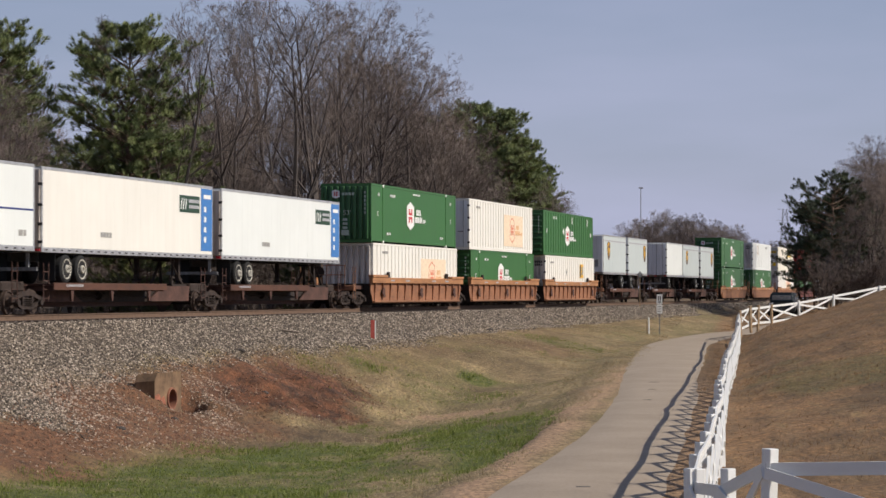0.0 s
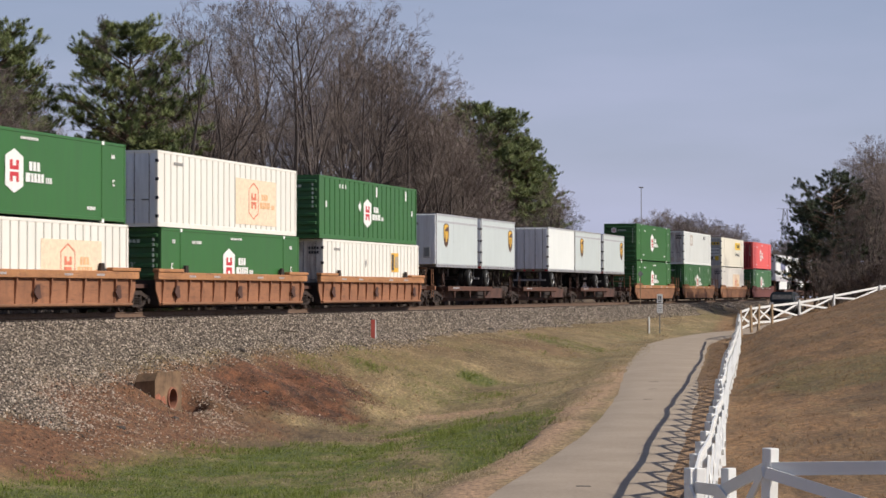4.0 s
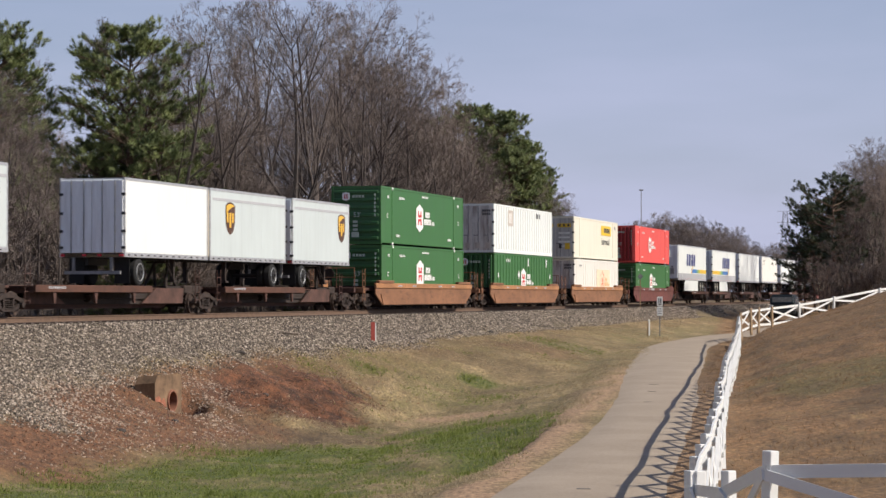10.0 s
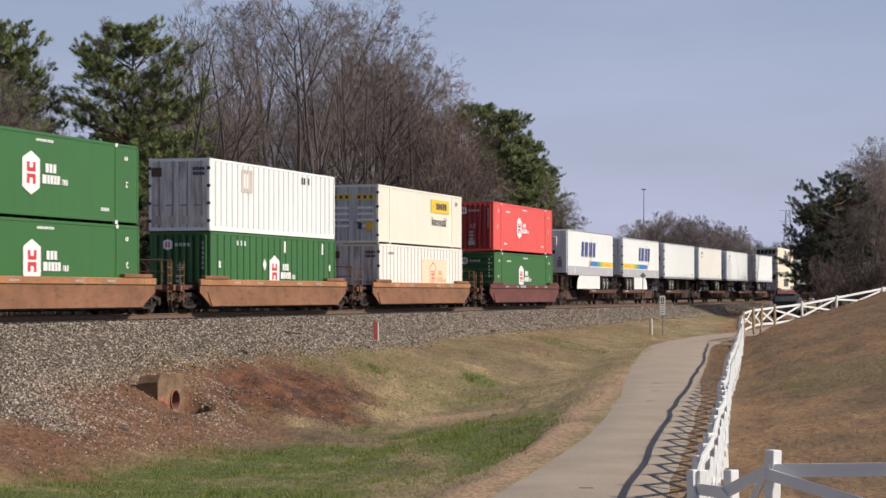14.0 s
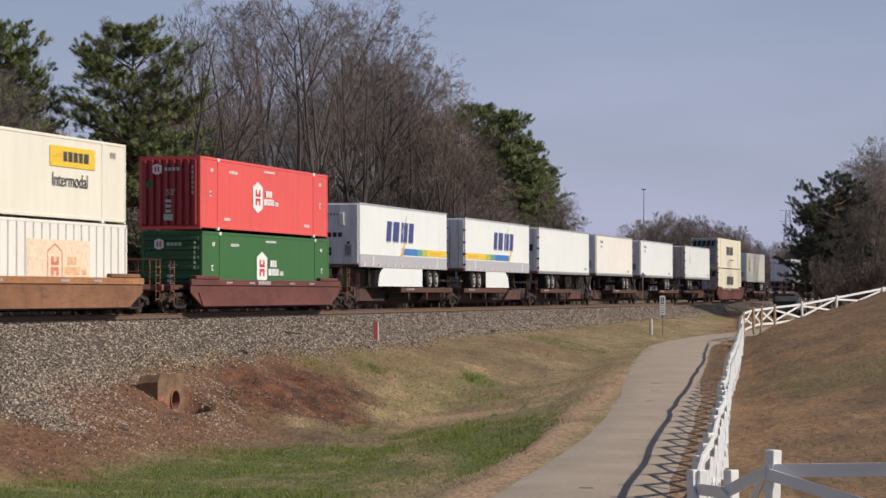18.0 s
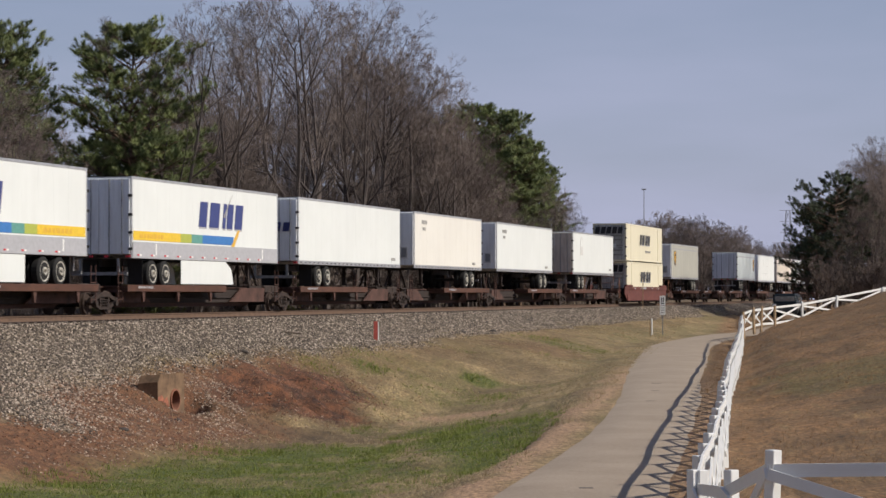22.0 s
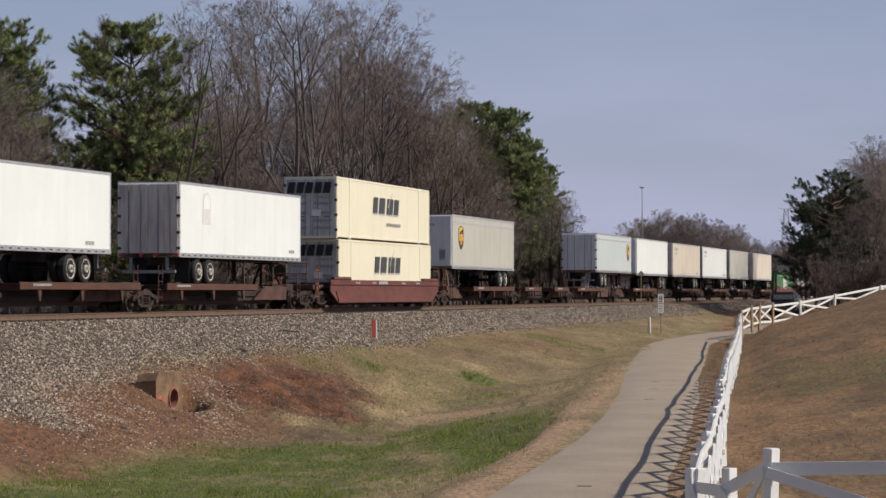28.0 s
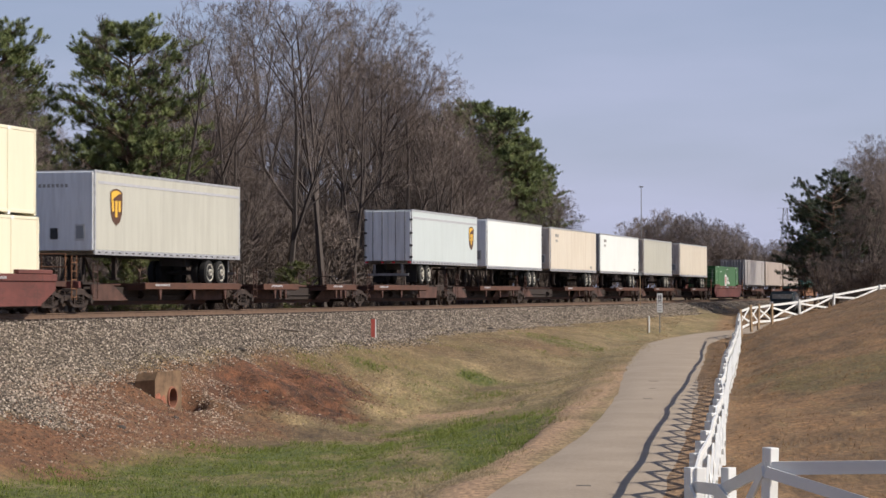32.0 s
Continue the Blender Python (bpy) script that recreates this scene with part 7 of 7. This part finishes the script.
part("pipe_rim", bm, "pipe_orange", cul)
bm = bmesh.new()
prism(bm, [(0.03, -0.75), (0.86, -0.75), (0.86, -0.12), (0.7, 0.12), (0.5, 0.04), (0.3, 0.2), (0.03, 0.14)], -0.004, 0.0)
part("rust_stain", bm, "stain_red", cul, "orange-red stain of iron water")
# black disc across the pipe, stands in for the darkness inside
bm = bmesh.new()
lathe(bm, (HOLE[0], 0.5, HOLE[1]), (0, 1, 0), [(-0.006, 0.31), (0.0, 0.31)], 24)
part("pipe_mouth", bm, "black_trim", cul)


def ground_at(px, d):
    x = (px - 784) / FOCAL * d
    return x, d, float(ground_z(np.array([x]), np.array([d]))[0])


x, y, z = ground_at(661, 106)
mk = thing("marker_post", "short dark red utility marker post with pale edge", "post", at=pose(x, y, z, 0, 0, 10))
part("panel", boxes((-0.11, 0.07, -0.02, 0.02, -0.3, 0.84), bevel=0.006), "marker_red", mk)
part("edge_strip", boxes((0.071, 0.118, -0.028, 0.028, -0.3, 0.82), bevel=0.004), "mark_white", mk)
x, y, z = ground_at(1148.5, 149)
st = thing("marker_stake", "short white marker stake in grass", "post", at=pose(x, y, z))
bm = bmesh.new()
rod(bm, (0, 0, -0.3), (0, 0, 1.0), 0.055, 10)
rod(bm, (0, 0, 1.0), (0, 0, 1.06), 0.055, 10, 0.03)
part("tube", bm, "sign_white", st)
part("stake", boxes((-0.14, -0.09, 0.0, 0.05, -0.3, 0.8)), "post_wood", st, "thin brown wooden stake")
x, y, z = ground_at(1167.5, 150)
sg = thing("track_sign", "two small white track-side signs on one post", "sign", at=pose(x, y, z))
part("pole", boxes((-0.03, 0.03, -0.02, 0.02, -0.3, 2.5)), "galvanised", sg)
for zz, hh in ((2.2, 0.58), (1.57, 0.58)):
    pl = part("plate", boxes((-0.18, 0.18, -0.045, -0.022, zz - hh / 2, zz + hh / 2), bevel=0.006), "sign_white", sg)
    bm = bmesh.new()
    if zz > 1.9:
        box(bm, -0.09, -0.03, -0.05, -0.046, zz - 0.1, zz + 0.18)
        box(bm, 0.02, 0.09, -0.05, -0.046, zz - 0.1, zz + 0.18)
        box(bm, -0.1, 0.1, -0.05, -0.046, zz - 0.22, zz - 0.15)
    else:
        for k in (-0.15, 0.0, 0.15):
            box(bm, -0.12, 0.12, -0.05, -0.046, zz + k - 0.015, zz + k + 0.015)
    part("print", bm, "mark_dark", pl)
x, y, z = ground_at(1133, 182)
ws = thing("whistle_post", "tall dark post with a small grey diamond plate", "sign", at=pose(x, y, z))
part("pole", boxes((-0.03, 0.03, -0.03, 0.03, -0.3, 2.7)), "post_wood", ws)
bm = bmesh.new()
prism(bm, [(0, 2.25), (0.24, 2.5), (0, 2.75), (-0.24, 2.5)], -0.06, -0.035)
part("plate", bm, "galvanised", ws)

# mast and pylon far beyond the bend
x, y, z = ground_at(1135, 420)
ms = thing("lamp_mast", "tall slender grey lamp mast far off", "mast", at=pose(x, y, z))
bm = bmesh.new()
rod(bm, (0, 0, -0.5), (0, 0, 19.3), 0.11, 8, 0.06)
part("pole", bm, "galvanised", ms)
part("lamp_head", boxes((-0.4, 0.4, -0.2, 0.2, 19.3, 19.5), bevel=0.04), "galvanised", ms)
x, y, z = ground_at(1390, 640)
py = thing("pylon", "distant grey lattice power pylon", "pylon", at=pose(x, y, z))
bm = bmesh.new()
for sx in (-1, 1):
    for sy in (-1, 1):
        rod(bm, (sx * 2.2, sy * 2.2, -0.5), (sx * 0.5, sy * 0.5, 24), 0.07, 4)
for i in range(8):
    z0, z1 = i * 3.0, i * 3.0 + 3.0
    a, b = 2.2 - 1.7 * z0 / 24, 2.2 - 1.7 * z1 / 24
    for sy in (-1, 1):
        rod(bm, (-a, sy * a, z0), (b, sy * b, z1), 0.04, 4)
        rod(bm, (a, sy * a, z0), (-b, sy * b, z1), 0.04, 4)
part("tower", bm, "galvanised", py)
bm = bmesh.new()
for z0 in (18, 21, 24):
    rod(bm, (-2.2, 0, z0), (2.2, 0, z0), 0.06, 4)
part("cross_arm", bm, "galvanised", py)

# parked car seen over the crest of the drive
x, y, z = ground_at(1390, 174)
car = thing("car", "dark parked estate car beyond the fence", "car", at=pose(x, y, z + 0.22, 0, 0, -15))
bm = bmesh.new()
prism(bm, [(-0.93, 0.35), (-0.97, 0.75), (-0.92, 1.05), (0.92, 1.05), (0.97, 0.75), (0.93, 0.35)], -2.2, 2.2)
bmesh.ops.bevel(bm, geom=list(bm.edges), offset=0.06, segments=2, affect="EDGES")
part("body", bm, "car_paint", car)
bm = bmesh.new()
vs = [(-0.93, -2.15, 1.03), (0.93, -2.15, 1.03), (0.93, 1.2, 1.03), (-0.93, 1.2, 1.03), (-0.80, -1.95, 1.76), (0.80, -1.95, 1.76), (0.80, 0.5, 1.76), (-0.80, 0.5, 1.76)]
bv = [bm.verts.new(v) for v in vs]
for f in ((0, 1, 5, 4), (1, 2, 6, 5), (2, 3, 7, 6), (3, 0, 4, 7), (4, 5, 6, 7), (3, 2, 1, 0)):
    bm.faces.new([bv[i] for i in f])
bmesh.ops.bevel(bm, geom=list(bm.edges), offset=0.09, segments=3, affect="EDGES")
part("cabin", bm, "car_paint", car)
part("rear_window", boxes((-0.70, 0.70, -2.10, -2.02, 1.14, 1.56)), "car_glass", car)
for sgn in (-1, 1):
    part("tail_light", boxes((*sorted((sgn * 0.62, sgn * 0.9)), -2.23, -2.19, 0.78, 1.0), bevel=0.01), "lamp_lens", car)
    part("side_window", boxes((*sorted((sgn * 0.86, sgn * 0.905)), -1.7, 0.5, 1.12, 1.55)), "car_glass", car)
    for yy in (-1.35, 1.35):
        wv = part("wheel", TYRE, "", car, "", pose(sgn * 0.82, yy, 0.30, 0, 0, 90) @ Matrix.Rotation(radians(90), 4, "Z") @ Matrix.Scale(0.64, 4))
part("bumper", boxes((-0.9, 0.9, -2.28, -2.15, 0.42, 0.62), bevel=0.03), "black_trim", car)

# ---------------------------------------------------------------- loose pieces on the ground
def scatter(name, label, n, area, shape, mat, seed, keep):
    """Many small pieces in one mesh; keep(x, y, s, l, rng) gives the share that stays."""
    r = np.random.RandomState(seed)
    s = r.uniform(area[0], area[1], n)
    l = r.uniform(area[2], area[3], n)
    th = np.interp(s, S_GRID, TH)
    x = np.interp(s, S_GRID, TX) + l * np.cos(th)
    y = np.interp(s, S_GRID, TY) - l * np.sin(th)
    ok = keep(x, y, s, l) > r.uniform(0, 1, n)
    x, y = x[ok], y[ok]
    z = ground_z(x, y)
    V, F = shape(x, y, z, r)
    ob = new(name, raw_mesh(name, V, F, mat))
    return tagged(ob, label, kind="stuff")


def pebbles(lo, hi):
    def f(x, y, z, r):
        n = len(x)
        k = r.uniform(lo, hi, n)
        base = np.array([(1, 0, 0), (0, 1, 0), (-1, 0, 0), (0, -1, 0), (0, 0, 0.8), (0, 0, -0.6)])
        V = base[None] * k[:, None, None] * r.uniform(0.6, 1.25, (n, 6, 3))
        a = r.uniform(0, 6.28, n)
        c, s = np.cos(a)[:, None], np.sin(a)[:, None]
        V = np.stack([V[..., 0] * c - V[..., 1] * s, V[..., 0] * s + V[..., 1] * c, V[..., 2]], -1) + np.stack([x, y, z + 0.2 * k], 1)[:, None]
        tri = np.array([(0, 1, 4), (1, 2, 4), (2, 3, 4), (3, 0, 4), (1, 0, 5), (2, 1, 5), (3, 2, 5), (0, 3, 5)])
        F = (tri[None] + 6 * np.arange(n)[:, None, None]).reshape(-1, 3)
        return V.reshape(-1, 3), F.tolist()
    return f


def blades(lo, hi, w, per=3, reach=0.05, clump=0.0):
    def f(x, y, z, r):
        x, y, z = (np.repeat(a, per) for a in (x, y, z))
        n = len(x)
        x = x + r.normal(0, 0.05, n)
        y = y + r.normal(0, 0.05, n)
        h = r.uniform(lo, hi, n) * (1 + clump * smooth(0.0, 0.7, vnoise(x, y / 1.6, 0.55, 95) + 0.6 * vnoise(x, y / 1.6, 1.9, 96)))
        a = r.uniform(0, 6.28, n)
        ca_, sa_ = np.cos(a) * w, np.sin(a) * w
        lx, ly = r.normal(0, reach, n), r.normal(0, reach, n)
        A = np.stack([x - ca_, y - sa_, z - 0.02], 1)
        B = np.stack([x + ca_, y + sa_, z - 0.02], 1)
        C = np.stack([x + lx, y + ly, z + h], 1)
        V = np.stack([A, B, C], 1).reshape(-1, 3)
        F = np.arange(3 * n).reshape(-1, 3)
        return V, F.tolist()
    return f


def w_ballast(x, y, s, l):
    wob = 0.9 * vnoise(x, y, 3.0, 7)
    return np.clip(0.9 - smooth(-0.4, 1.6, l - ballast_foot(s) + wob * np.interp(s, (0, 60, 120), (1, .35, .2))), 0.0, 1) * np.where(np.abs(l) < 1.0, 0, 1) + np.where((s < 10) & (l > 4), 0.05 * (1 - smooth(6.5, 9, l)), 0)


def w_green(x, y, s, l):
    return green_zone(x, y, ground_z(x, y), s, l)


def w_hill(x, y, s, l):
    mm = x - fence_x(y)
    return np.where((mm > 0.1) | ((mm > -0.9) & (mm < 0)), 1, 0) * smooth(3, 4, l) * (y > 32) * smooth(-0.9, 0.3, vnoise(x, y, 2.1, 33) + 0.5 * vnoise(x, y, 0.8, 34))


def w_straw(x, y, s, l):
    mm = x - fence_x(y)
    off = np.where(mm < -4.2, 1, 0.0) * (1 - 0.8 * green_zone(x, y, ground_z(x, y), s, l))
    return off * smooth(0.0, 1.0, l - ballast_foot(s)) * smooth(-0.6, 0.4, vnoise(x, y, 2.5, 31)) * np.where((s < 18) & (l < 9.5), 0.12, 1)


scatter("ballast_stones", "loose grey crushed ballast stones on the track shoulder", 150000, (-8, 75, 1.0, 9.0), pebbles(0.022, 0.056), "stones", 3, w_ballast)
scatter("far_ballast_stones", "grey crushed ballast stones along the track", 46000, (75, 220, 1.0, 4.6), pebbles(0.03, 0.06), "stones", 4, w_ballast)
scatter("clay_chips", "small pale stones and red clods on the clay slope", 42000, (-12, 26, 4, 12), pebbles(0.015, 0.05), "clay_chips", 9, lambda x, y, s, l: 0.8 * smooth(4.2, 5.5, l) * (1 - smooth(8.0, 10.5, l)) * smooth(-0.3, 0.8, vnoise(x, y, 1.6, 51) + 1.0 * np.exp(-((s + 2 + 0.8 * (l - 4.7)) / 1.5) ** 2) + 1.0 * np.exp(-((s - 12.6 + 2 * (l - 4.5)) / 1.5) ** 2)) * np.where(s + 2 * (l - 4.5) > 14.5, 0.12, 1))
scatter("green_grass", "short bright green grass in the ditch", 75000, (-30, 60, 5, 24), blades(0.02, 0.08, 0.012, 4, clump=1.8), "green_blades", 5, w_green)
scatter("dry_grass", "short dry tan winter grass", 150000, (-40, 130, 3, 24), blades(0.012, 0.055, 0.011, clump=1.6), "straw", 6, w_straw)
scatter("hill_grass", "short brown winter grass on the fenced hill", 90000, (-60, 110, 8, 40), blades(0.012, 0.05, 0.011, clump=1.4), "hill_straw", 16, w_hill)
scatter("weeds", "reddish dead weeds on the eroded bank", 5000, (0, 30, 5, 12), blades(0.03, 0.12, 0.008, 4), "weeds", 7, lambda x, y, s, l: np.exp(-(((s - 14) / 6) ** 2 + ((l - 8.2) / 1.6) ** 2)))

scatter("clay_clods", "crumbled red clods on the eroded bank", 20000, (-10, 26, 4.5, 11), pebbles(0.012, 0.05), "clods", 14, lambda x, y, s, l: np.maximum(np.exp(-(((s - 13.5) / 6.5) ** 2 + ((l - 7.4) / 2.0) ** 2)), 0.45 * smooth(5, 6.5, l) * (1 - smooth(9, 10.5, l)) * (s < 6)) * smooth(-0.4, 0.5, vnoise(x, y, 0.8, 81)))

# fallen branch and dark lumps on the ballast
x, y, z = ground_at(505, 97)
br = new("fallen_branch", limb_mesh("fallen_branch", [(Vector((-0.75, 0.5, 0.12)), Vector((-0.1, 0.1, 0.12)), 0.03, 0.035), (Vector((-0.1, 0.1, 0.12)), Vector((0.55, -0.45, 0.06)), 0.035, 0.03), (Vector((-.1, .1, .12)), Vector((-.4, -.1, .2)), .02, .01)], "branch_grey", 6))
br.location = (x, y, z)
tagged(br, "broken dead grey branch lying on the ballast", "branch")
for px, d, k in ((427, 89, .16), (868, 128, .2), (815, 122, .16), (215, 68, .15), (470, 82, .13), (310, 73.2, .14)):
    x, y, z = ground_at(px, d)
    bm = bmesh.new()
    bmesh.ops.create_icosphere(bm, subdivisions=2, radius=k)
    for v in bm.verts:
        v.co *= 1 + 0.35 * noise.noise(v.co * 5 + Vector((px, 0, 0)))
        v.co.z *= 0.55
    ob = part("rock", bm, "dark_stone")
    ob.location = (x, y, z + 0.02)
    tagged(ob, "dark lump of rock lying on the slope", "rock", "dark rocks")

# dark scuffs on the drive
for px, py, w_ in ((1157, 695, .17), (1154, 706, .13), (1146, 721, .13), (1032, 851, .13)):
    d = 3.35 * FOCAL / (py - 531)
    x, y, _ = ground_at(px, d)
    ob = part("road_scuff", boxes((-w_, w_, -0.12, 0.12, 0, 0.004)), "road_scuff")
    ob.location = (x, y, float(road_z(y)) + 0.042)
    tagged(ob, "dark rubbed patch on the asphalt drive", "road mark", "scuffs on the drive")

# sleepers under the rails
TIE = mesh_of(boxes((-0.12, 0.12, -1.3, 1.3, -0.36, -0.19), bevel=0.01), "sleeper", "tie_wood")
for i in range(260):
    s = -70 + i * 0.62
    p = on_track(s)
    th = np.interp(s, S_GRID, TH)
    part("sleeper", TIE, "", track, "", Matrix.Translation(p) @ Matrix.Rotation(math.pi / 2 - th, 4, "Z"))


# ---------------------------------------------------------------- what moves
def motions():
    ts = [0.0, 2, 4, 6, 8, 10, 12, 14, 16, 18, 20, 22, 24, 26, 28, 30, 32]
    for ob, s, half, *lift in RIDERS:
        up = Matrix.Translation((0, 0, lift[0] if lift else 0))
        walk(ob, [(t, at_s(s, half, t) @ up) for t in ts])
    # wheels roll without slipping: one keyed turn for the leading and one for the trailing axles of all bogies
    for k, ws in WHEELS.items():
        rows = []
        for i in range(32 * 30 + 1):
            t = i / 30
            a = -(travel(t) - travel(0)) / 0.42
            rows.append((t, Matrix.Translation((k, 0, 0.42)) @ Matrix.Rotation(a, 4, "Y")))
        walk(ws[0], rows)
        keys = ws[0].animation_data
        for w in ws[1:]:
            w.rotation_mode = "QUATERNION"
            d = w.animation_data_create()
            d.action = keys.action
            d.action_slot = keys.action_slot


motions()
